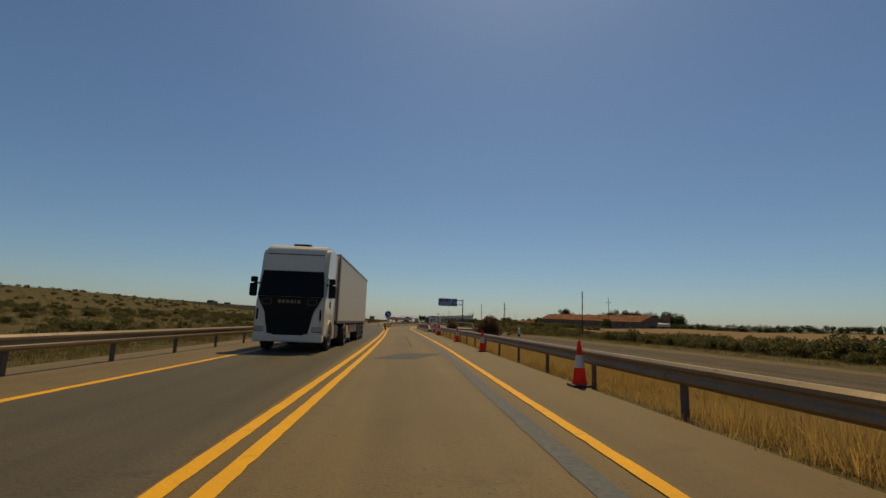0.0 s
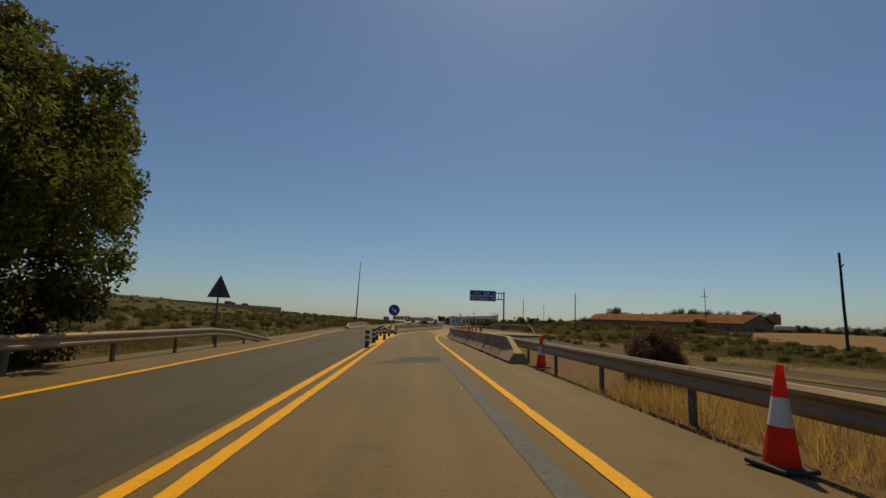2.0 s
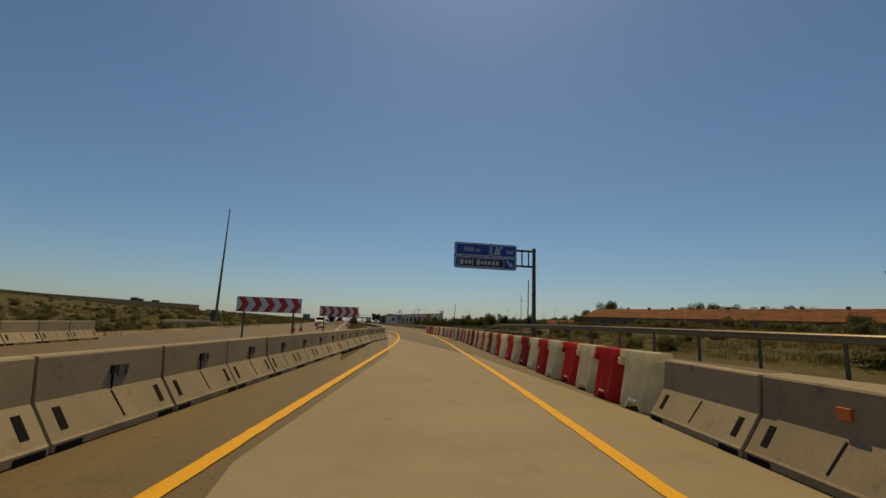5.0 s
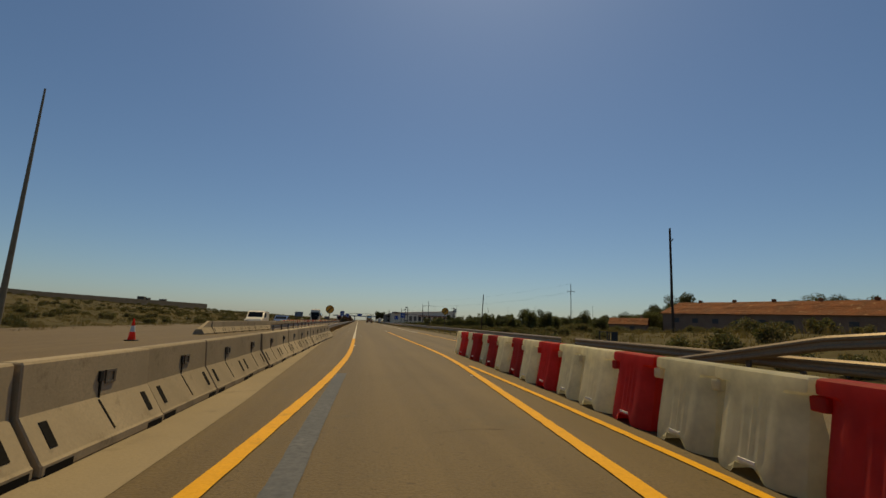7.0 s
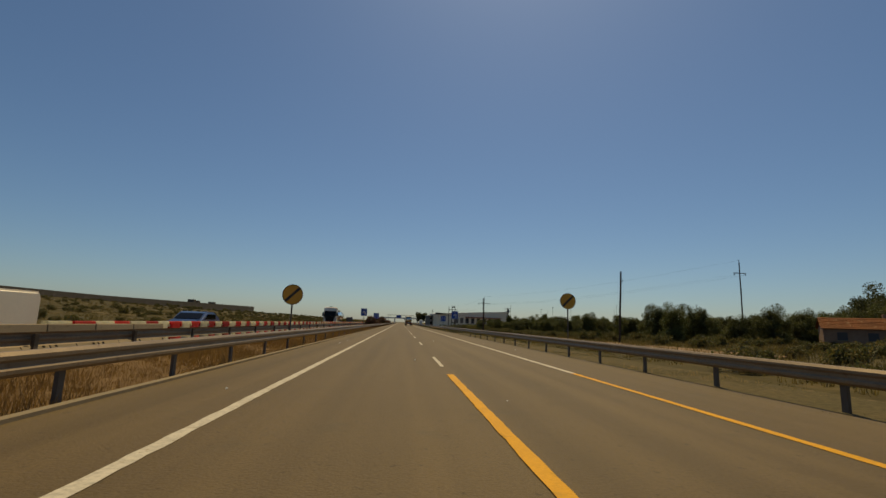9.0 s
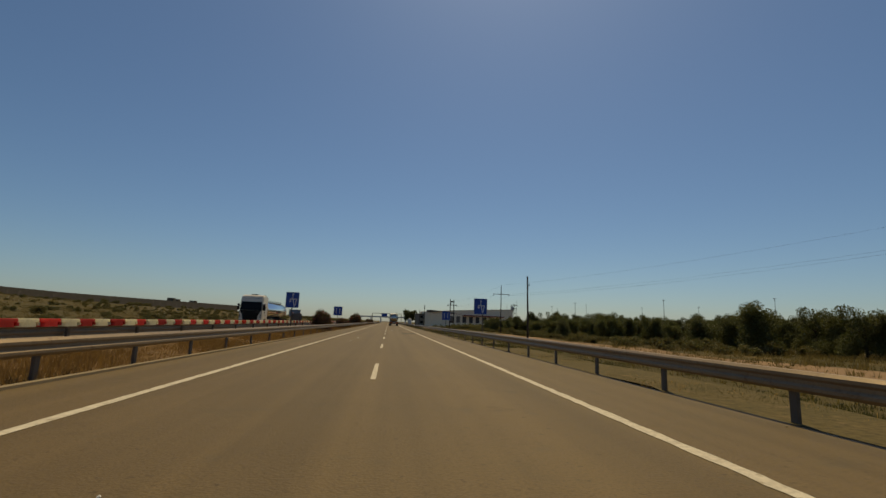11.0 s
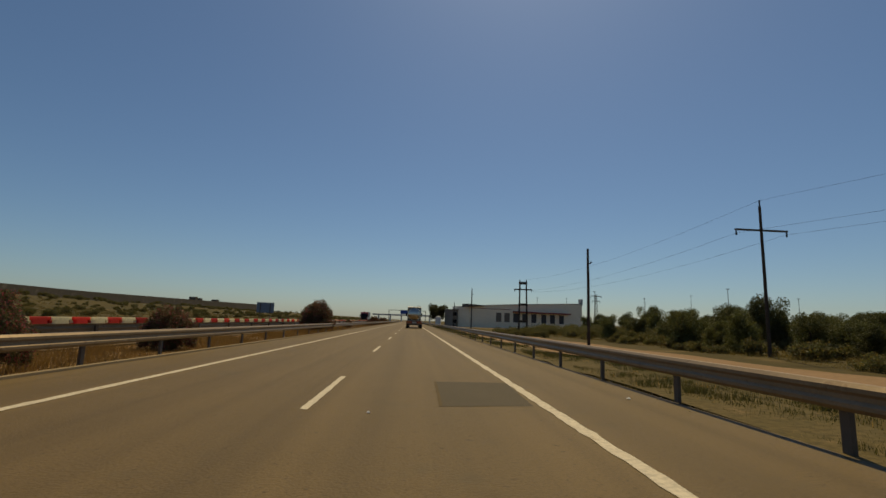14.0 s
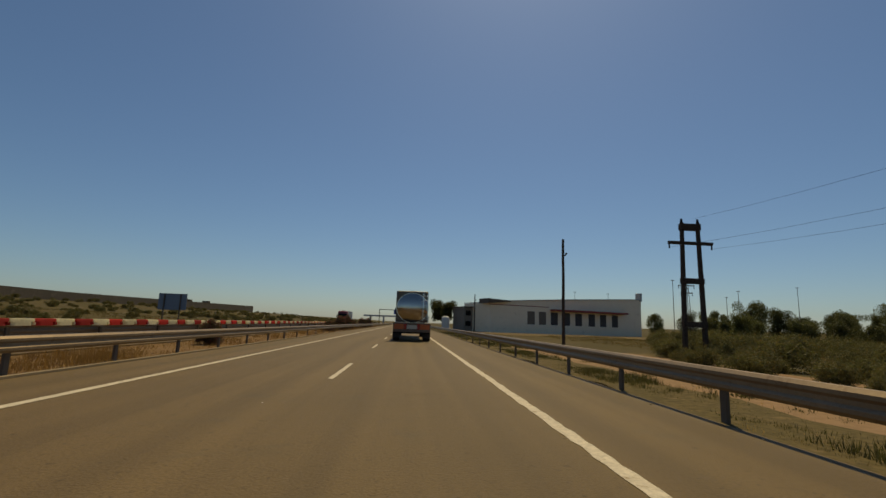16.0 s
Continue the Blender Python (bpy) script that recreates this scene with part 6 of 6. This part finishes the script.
# big ash tree behind the guard rail
ash = thing("roadside_tree", "large dark green leafy roadside tree with several stems", "tree", pose(-22.4, 52.5, land(-22.4, 52.5)))
tips, rad = [], []
tb = bmesh.new()
for i in range(8):
    a = i * 2 * math.pi / 8 + random.uniform(-0.3, 0.3)
    mid = (math.cos(a) * 0.9, math.sin(a) * 0.9, random.uniform(2.0, 3.0))
    limb(tb, (math.cos(a) * 0.25, math.sin(a) * 0.25, -0.3), mid, 0.16, 0.11)
    for j in range(7):
        b = a + random.uniform(-0.75, 0.75)
        up = random.uniform(-0.15, 1.0)
        reach = 3.7 * math.sqrt(max(0.04, 1 - max(up, 0.0) ** 1.7)) * random.uniform(0.72, 1.08)
        end = (math.cos(b) * reach, math.sin(b) * reach, 3.4 + 4.7 * up + random.uniform(-0.3, 0.3))
        limb(tb, mid, end, 0.075, 0.025, 0.1)
        tips.append(end)
        rad.append(random.uniform(0.45, 0.75))
        for k in range(4):
            t = Vector(end) + Vector((random.uniform(-0.9, 0.9), random.uniform(-0.9, 0.9), random.uniform(-0.9, 0.45)))
            limb(tb, end, t, 0.025, 0.01, steps=2)
            tips.append(tuple(t))
            rad.append(random.uniform(0.24, 0.5))
        inner = Vector(mid).lerp(Vector(end), random.uniform(0.45, 0.75))
        tips.append(tuple(inner))
        rad.append(random.uniform(0.4, 0.65))
for x, z in ((-4.2, 3.3), (-4.5, 2.3), (-3.9, 1.9), (3.9, 3.9), (4.1, 2.6), (-3.3, 5.6), (3.3, 5.9), (0.4, 8.3), (-0.9, 8.0)):
    limb(tb, (x * 0.3, 0, max(2.4, z * 0.8)), (x, random.uniform(-0.8, 0.8), z), 0.06, 0.015, 0.08)
    for k in range(4):
        tips.append((x * (1 - 0.07 * k) + random.uniform(-0.2, 0.2), random.uniform(-0.8, 0.6), z + 0.1 * k + random.uniform(-0.35, 0.2)))
        rad.append(random.uniform(0.22, 0.42))
smooth(part("trunk", tb, BARK, ash), 60)
crown = new("crown", leaf_mesh("crown", tips, rad, 56000, 0.085, [LEAF], 0.85, droop=0.55))
crown.parent = ash
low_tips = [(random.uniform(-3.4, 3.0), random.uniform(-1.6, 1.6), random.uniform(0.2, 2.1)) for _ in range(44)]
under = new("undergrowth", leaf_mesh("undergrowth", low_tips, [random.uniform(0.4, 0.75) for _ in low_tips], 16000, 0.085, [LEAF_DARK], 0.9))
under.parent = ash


def shrub_mesh(name, width, height, count, size, mats, odd=0.0, clumps=14):
    c, r = [], []
    for i in range(clumps):
        a, d = random.uniform(0, 6.28), width / 2 * math.sqrt(random.random()) * 0.75
        h = height * (0.25 + 0.5 * random.random()) * (1 - 0.45 * d / (width / 2))
        c.append((d * math.cos(a), d * math.sin(a), h))
        r.append(random.uniform(0.16, 0.3) * min(width, height * 1.4))
    return leaf_mesh(name, c, r, count, size, mats, 1.0, odd)


def stem_part(parent, h, n=6, spread=0.3, r=0.05):
    bm = bmesh.new()
    for i in range(n):
        a = i * 6.28 / n
        limb(bm, (0.08 * math.cos(a), 0.08 * math.sin(a), -0.2), (spread * math.cos(a), spread * math.sin(a), h), r, r * 0.4, steps=3)
    return part("trunk", bm, BARK, parent)


def plant(name, label, category, meshes, x, y, s, group, stems=None, z=None):
    p = thing(name, label, category, pose(x, y, land(x, y) if z is None else z, 0, 0, random.uniform(0, 360)) @ Matrix.Diagonal((s, s, s * random.uniform(0.85, 1.15), 1)), group=group)
    o = new("foliage", random.choice(meshes))
    o.parent = p
    if stems:
        q = new("trunk", stems)
        q.parent = p
    return p


def oleander_mesh():
    """A dense dome of upright leafy shoots that reaches down to the ground."""
    c, r = [], []
    for i in range(150):
        a, e = i * 2.39996, math.asin(min(1.0, 0.03 + 0.97 * random.random()))
        reach = random.uniform(0.82, 1.06)
        c.append((1.22 * reach * math.cos(e) * math.cos(a), 1.22 * reach * math.cos(e) * math.sin(a), 0.2 + 1.95 * reach * math.sin(e)))
        r.append(random.uniform(0.14, 0.25))
    for i in range(30):
        a, d = random.uniform(0, 6.28), 0.8 * math.sqrt(random.random())
        c.append((d * math.cos(a), d * math.sin(a), random.uniform(0.3, 1.5)))
        r.append(random.uniform(0.3, 0.42))
    return leaf_mesh("oleander_foliage", c, r, 44000, 0.036, [OLEANDER, FLOWER], 1.5, 0.25)


oleander = [oleander_mesh() for _ in range(2)]
ob = stem_part(None, 1.6, 9, 0.9, 0.035)
oleander_stem = ob.data
bpy.data.objects.remove(ob)
for x, y, s in ((-7.0, 277.3, 0.95), (-6.9, 296.9, 0.6), (-7.0, 304.0, 0.7), (-7.0, 329.4, 1.2), (-7.2, 352, 0.45), (-7.2, 384, 0.6), (-7.2, 392, 0.7), (-7.1, 398, 0.75), (-7.3, 407, 0.7), (-5.3, 35.7, 0.75), (-6.2, 52.5, 0.55), (-7.0, 420, 0.8), (-7.0, 432, 0.8)):
    bush = plant("oleander_bush", "dusty oleander bush with dull red flowers", "bush", oleander, x, y, s, "oleander bushes", oleander_stem, z=-0.05)
    if abs(y - 329) < 1:
        bush.scale.z *= 1.14

scrub = [shrub_mesh("scrub_foliage", 2.2, 1.2, 1500, 0.085, [SCRUB, PALE_GRASS], 0.3, 16) for _ in range(3)]
broom = [shrub_mesh("broom_foliage", 2.4, 1.7, 6000, 0.05, [BROOM, PALE_GRASS], 0.2, 26) for _ in range(3)]
pines = [leaf_mesh("pine_foliage", [(random.uniform(-1.2, 1.2), random.uniform(-1.2, 1.2), random.uniform(0.5, 3.7)) for _ in range(30)], [random.uniform(0.45, 0.85) for _ in range(30)], 12000, 0.075, [PINE]) for _ in range(4)]
sb = bmesh.new()
limb(sb, (0, 0, -0.3), (0.05, 0, 3.2), 0.12, 0.05, 0.05)
for i in range(6):
    a = i * 1.05
    limb(sb, (0, 0, 1 + 0.3 * i), (1.0 * math.cos(a), 1.0 * math.sin(a), 1.9 + 0.3 * i), 0.05, 0.02, steps=2)
pine_stem_ob = part("trunk", sb, BARK)
pine_stem = pine_stem_ob.data
bpy.data.objects.remove(pine_stem_ob)


def scatter(n, x0, x1, y0, y1, gap, taken):
    out, tries = [], 0
    while len(out) < n and tries < n * 40:
        tries += 1
        x, y = random.uniform(x0, x1), random.uniform(y0, y1)
        if all((x - a) ** 2 + (y - b) ** 2 > gap * gap for a, b in taken):
            taken.append((x, y))
            out.append((x, y))
    return out


taken = []
# belt of pines and dense bushes
for x, y in scatter(84, 32, 60, 254, 330, 2.5, taken):
    plant("pine_tree", "small dark green bushy pine tree", "tree", pines, x, y, random.uniform(0.66, 0.95), "belt of pines", pine_stem)
for x, y in scatter(22, 25, 33, 286, 345, 2.4, taken):
    plant("pine_tree", "small dark green bushy pine tree", "tree", pines, x, y, random.uniform(0.55, 0.8), "belt of pines", pine_stem)
for x, y in scatter(44, 60, 120, 262, 320, 4, taken):
    plant("pine_tree", "dark green pine on a rise behind the house", "tree", pines, x, y, random.uniform(0.95, 1.4), "pines on the rise", pine_stem)
for x, y in scatter(30, 42, 95, 342, 395, 4, taken):
    plant("pine_tree", "small dark green pine near the warehouse", "tree", pines, x, y, random.uniform(0.8, 1.1), "pines near the warehouse", pine_stem)
for x, y in ((22.5, 322), (25, 319), (27.5, 324), (35, 375), (36.8, 376), (78, 190), (74, 176), (66, 172)):
    plant("pine_tree", "single dark green pine tree", "tree", pines, x, y, random.uniform(0.7, 0.85), "single pines", pine_stem)
for x, y in scatter(60, 28, 100, 240, 266, 3, taken):
    if not (46 < x < 62 and y < 247):
        plant("pine_tree", "small dark green bushy pine tree", "tree", pines, x, y, random.uniform(0.85, 1.2) * (1.45 if x > 60 else 1.0), "belt of pines", pine_stem)
for x, y in scatter(26, 70, 140, 380, 470, 5, taken):
    plant("pine_tree", "dark green pine on a rise beyond the scrub", "tree", pines, x, y, random.uniform(1.3, 1.8), "pines on the far rise", pine_stem)
for i in range(15):
    plant("pine_tree", "tall dark pine behind the barn", "tree", pines, 79 + 3.2 * i + random.uniform(-2, 2), 258 - 3.0 * i + random.uniform(-3, 3), random.uniform(1.9, 2.5), "pines behind the barn", pine_stem)
hedge_spots = [(98 + 0.33 * i + random.uniform(-0.6, 0.6), 208 - 0.14 * i + random.uniform(-2.5, 2.5)) for i in range(400)]
far_hedge = new("far_hedge", leaf_mesh("far_hedge", [(x, y, land(x, y) + random.uniform(0.6, 2.7)) for x, y in hedge_spots], [random.uniform(0.8, 1.3) for _ in hedge_spots], 60000, 0.2, [PINE]))
tagged(far_hedge, "long dark green far hedge behind the field", "hedge", kind="stuff")
plant("pine_tree", "leafy dark tree before the barn gable", "tree", pines, 60, 156, 1.05, "single pines", pine_stem)
big = thing("umbrella_pine", "big round dark umbrella pine", "tree", pose(10.2, 444, 0))
bm = bmesh.new()
limb(bm, (0, 0, -0.4), (0, 0, 4.5), 0.4, 0.28, 0.02)
part("trunk", bm, BARK, big)
o = new("crown", leaf_mesh("crown", [(d * 2.5 * math.cos(a), d * 2.5 * math.sin(a), 4.2 + 2.1 * math.sin(e) * d) for d, a, e in [(random.random() ** 0.4, random.uniform(0, 6.28), random.uniform(-1.5, 1.5)) for _ in range(60)]], [random.uniform(0.8, 1.25) for _ in range(60)], 24000, 0.14, [PINE]))
o.parent = big
# scrub beside the roads: the nearest as single bushes, the rest as one growth
def growth(name, label, meshes, spots):
    """Many bushes joined into one growth."""
    vs, ms = [], []
    for x, y, s in spots:
        me = random.choice(meshes)
        v = np.empty(len(me.vertices) * 3)
        me.vertices.foreach_get("co", v)
        v = v.reshape(-1, 3) * (s, s, s * random.uniform(0.85, 1.15))
        a = random.uniform(0, 6.28)
        v = np.c_[v[:, 0] * math.cos(a) - v[:, 1] * math.sin(a) + x, v[:, 0] * math.sin(a) + v[:, 1] * math.cos(a) + y, v[:, 2] + land(x, y)]
        mi = np.empty(len(me.polygons), dtype=np.int32)
        me.polygons.foreach_get("material_index", mi)
        vs.append(v)
        ms.append(mi)
    verts, mi = np.concatenate(vs), np.concatenate(ms)
    count = len(mi)
    me = bpy.data.meshes.new(name)
    me.vertices.add(len(verts))
    me.vertices.foreach_set("co", verts.ravel())
    me.loops.add(count * 4)
    me.loops.foreach_set("vertex_index", np.arange(count * 4, dtype=np.int32))
    me.polygons.add(count)
    me.polygons.foreach_set("loop_start", np.arange(0, count * 4, 4, dtype=np.int32))
    me.materials.append(SCRUB)
    me.materials.append(PALE_GRASS)
    me.polygons.foreach_set("material_index", mi)
    me.update(calc_edges=True)
    return tagged(new(name, me), label, "scrub", kind="stuff")


near_spots, far_spots = [], []
for n, x0, x1, y0, y1, s0, s1, gap in ((110, 20.5, 34, 255, 340, 0.5, 1.0, 1.5), (70, 9.5, 20, 100, 205, 0.4, 0.85, 1.5), (26, 2.8, 9.5, 62, 97, 0.3, 0.6, 1.5), (44, 7.5, 22, 60, 105, 0.3, 0.6, 1.4)):
    near_spots += [(x, y, random.uniform(s0, s1)) for x, y in scatter(n, x0, x1, y0, y1, gap, taken) if y < 340 or x > 3.5 + (y - 330) * 0.5]
for n, x0, x1, y0, y1, s0, s1, gap in ((60, 20, 33, 100, 150, 0.6, 1.1, 1.8), (120, 20, 60, 150, 245, 0.6, 1.2, 1.8), (150, 10, 25, 5, 100, 0.35, 0.62, 1.2), (90, 11, 25, 26, 52, 0.7, 1.2, 1.1), (50, 12, 26, 8, 26, 1.1, 1.9, 1.4), (260, -70, -26, 60, 190, 0.4, 0.9, 1.8), (160, -75, -27, 190, 420, 0.5, 1.1, 2.5),
                                       (90, -60, -24, 0, 60, 0.4, 0.9, 2.0), (380, -132, -70, 30, 440, 0.4, 0.85, 2.6), (320, -135, -27, 430, 820, 0.8, 1.6, 3.5), (90, 40, 110, 345, 400, 0.7, 1.3, 2.5)):
    far_spots += [(x, y, random.uniform(s0, s1)) for x, y in scatter(n, x0, x1, y0, y1, gap, taken)]
for n, x0, x1, y0, y1, s0, s1, gap in ((80, 17, 34, 346, 384, 0.7, 1.15, 1.5), (40, 12, 17, 340, 380, 0.4, 0.65, 1.5)):
    for x, y in scatter(n, x0, x1, y0, y1, gap, taken):
        if x > 3.5 + (y - 330) * 0.5:
            plant("broom_bush", "dense olive-green broom bush", "bush", broom, x, y, random.uniform(s0, s1), "broom bushes")
for x, y, s in near_spots[:295]:
    plant("scrub_bush", "low dusty olive-green scrub bush", "bush", scrub, x, y, s, "scrub bushes")
growth("scrub_growth", "scattered dusty olive and straw scrub over the country", scrub, near_spots[295:] + far_spots)


# ---- grass ----
def grass(name, label, patches, height, mat, width=0.012, bunch=12):
    """Blades in tufts over rectangles of ground: (blades, x0, x1, y0, y1)."""
    vs = []
    for n, x0, x1, y0, y1 in patches:
        tuft = np.stack([RNG.uniform(x0, x1, n // bunch + 1), RNG.uniform(y0, y1, n // bunch + 1)], 1)
        c = tuft[RNG.integers(0, len(tuft), n)] + RNG.normal(size=(n, 2)) * 0.13
        c[:, 0] = np.clip(c[:, 0], x0, x1)
        z = np.array([land(a, b) for a, b in tuft[:1]])[0] if x1 - x0 < 4 else None
        zz = np.full(n, z) if z is not None else np.array([land(a, b) for a, b in c])
        h = height * (0.45 + 0.75 * RNG.random(n)) * np.clip(1 + 0.5 * np.sin(c[:, 1] * 0.7 + c[:, 0]), 0.5, 1.4)
        lean = RNG.normal(size=(n, 2)) * 0.3 * h[:, None]
        ang = RNG.uniform(0, 6.28, n)
        wv = np.stack([np.cos(ang), np.sin(ang)], 1) * width
        base0 = np.c_[c - wv, zz - 0.03]
        base1 = np.c_[c + wv, zz - 0.03]
        top = np.c_[c + lean, zz + h]
        vs.append(np.stack([base0, base1, top], 1).reshape(-1, 3))
    verts = np.concatenate(vs)
    count = len(verts) // 3
    me = bpy.data.meshes.new(name)
    me.vertices.add(len(verts))
    me.vertices.foreach_set("co", verts.ravel())
    me.loops.add(count * 3)
    me.loops.foreach_set("vertex_index", np.arange(count * 3, dtype=np.int32))
    me.polygons.add(count)
    me.polygons.foreach_set("loop_start", np.arange(0, count * 3, 3, dtype=np.int32))
    me.materials.append(mat)
    me.update(calc_edges=True)
    return tagged(new(name, me), label, "grass", kind="stuff")


grass("dry_grass", "tall golden dry grass under the guard rails", [(98000, -7.9, -4.9, -5, 46), (5000, -7.9, -4.9, 46, 52)], 0.36, DRY_GRASS, 0.007)
grass("median_grass", "short golden dry grass on the median", [(110000, -8.8, -5.7, 180, 345), (16000, -8.8, -5.75, 345, 460)], 0.24, MEDIAN_GRASS, 0.008)
grass("verge_grass", "sparse olive and straw grass on the verge", [(24000, -24, -20.3, -5, 70), (26000, 2.4, 13, 60, 100), (60000, 20.5, 34, 262, 400), (60000, 6, 25, -5, 100)], 0.2, PALE_GRASS, 0.01)
grass("verge_weeds", "olive-green weeds along the verge and the guard rail", [(70000, 6.2, 8.4, 166, 255), (70000, 6.15, 7.7, 255, 400), (60000, 7.7, 13.2, 205, 308)], 0.075, WEEDS, 0.009)
grass("weed_tufts", "leafy olive-green weed tufts behind the guard rail", [(60000, 6.35, 7.6, 250, 400), (9000, 7.6, 9.0, 290, 400)], 0.15, WEEDS, 0.014, 60)
grass("verge_straw", "short straw-coloured grass behind the guard rail", [(60000, 6.1, 7.8, 250, 400)], 0.07, PALE_GRASS, 0.009, 8)
grass("field_grass", "straw and olive grass over the rising fields", [(150000, -75, -21.5, 0, 260), (70000, -75, -25.5, 260, 430), (60000, 9, 34, 98, 150), (110000, 9, 62, 150, 262), (90000, -130, -75, 30, 430)], 0.28, PALE_GRASS, 0.02)
grass("straw_tufts", "pale straw tufts along the road edge", [(9000, 5.95, 8.2, 166, 372), (14000, -6.0, -5.55, 180, 345), (12000, -8.3, -7.7, -5, 57), (2500, -7.8, -4.5, 46, 70)], 0.13, DRY_GRASS, 0.007)


# ---- stones and litter along the road edges ----
def pebbles(name, label, strips, mat):
    vs, fs = [], []
    for n, x0, x1, y0, y1, s in strips:
        for _ in range(n):
            x, y, r = random.uniform(x0, x1), random.uniform(y0, y1), s * random.uniform(0.4, 1.4)
            z = (land(x, y) if (abs(x) > 5.9 and not -20 < x < -8.3) or (y < 97 and x > -8.3) else 0.0) + r * 0.25
            k = len(vs)
            a = random.uniform(0, 6.28)
            ca, sa = math.cos(a) * r, math.sin(a) * r
            vs += [(x + ca, y + sa, z), (x - sa * 0.8, y + ca * 0.8, z), (x - ca, y - sa, z), (x + sa * 0.7, y - ca * 0.7, z), (x + r * 0.1, y, z + r * 0.55), (x, y, z - r * 0.5)]
            fs += [(k, k + 1, k + 4), (k + 1, k + 2, k + 4), (k + 2, k + 3, k + 4), (k + 3, k, k + 4), (k + 1, k, k + 5), (k + 2, k + 1, k + 5), (k + 3, k + 2, k + 5), (k, k + 3, k + 5)]
    me = bpy.data.meshes.new(name)
    me.from_pydata(vs, [], fs)
    me.materials.append(mat)
    return tagged(new(name, me), label, "stones", kind="stuff")


pebbles("roadside_stones", "small pale stones and crumbs along the road edges", [(700, -8.4, -7.4, 0, 58, 0.02), (900, 5.6, 7.6, 166, 372, 0.022), (600, -6.2, -5.5, 180, 345, 0.02), (1500, -8.1, -4.4, 44, 92, 0.04), (260, 2, 5, 56, 98, 0.05),
        (500, 9, 15, 255, 352, 0.04), (160, -9, -5, 112, 160, 0.02), (1500, 6.15, 6.5, 166, 345, 0.035)], ROAD_CONCRETE)
pebbles("dark_lumps", "dark clods of broken asphalt on the closed carriageway", [(60, -4.4, 0, 60, 98, 0.025), (420, -4.8, -3.9, 60, 97, 0.035)], MILLED)

pebbles("paint_flecks", "pale scraps and flecks scattered on the road", [(30, -5, 5.5, 128, 345, 0.035), (14, -13, -8.6, 5, 100, 0.035), (60, -8, -5.8, 182, 345, 0.04), (90, 6.1, 8.4, 166, 345, 0.04)], SIGN_WHITE)
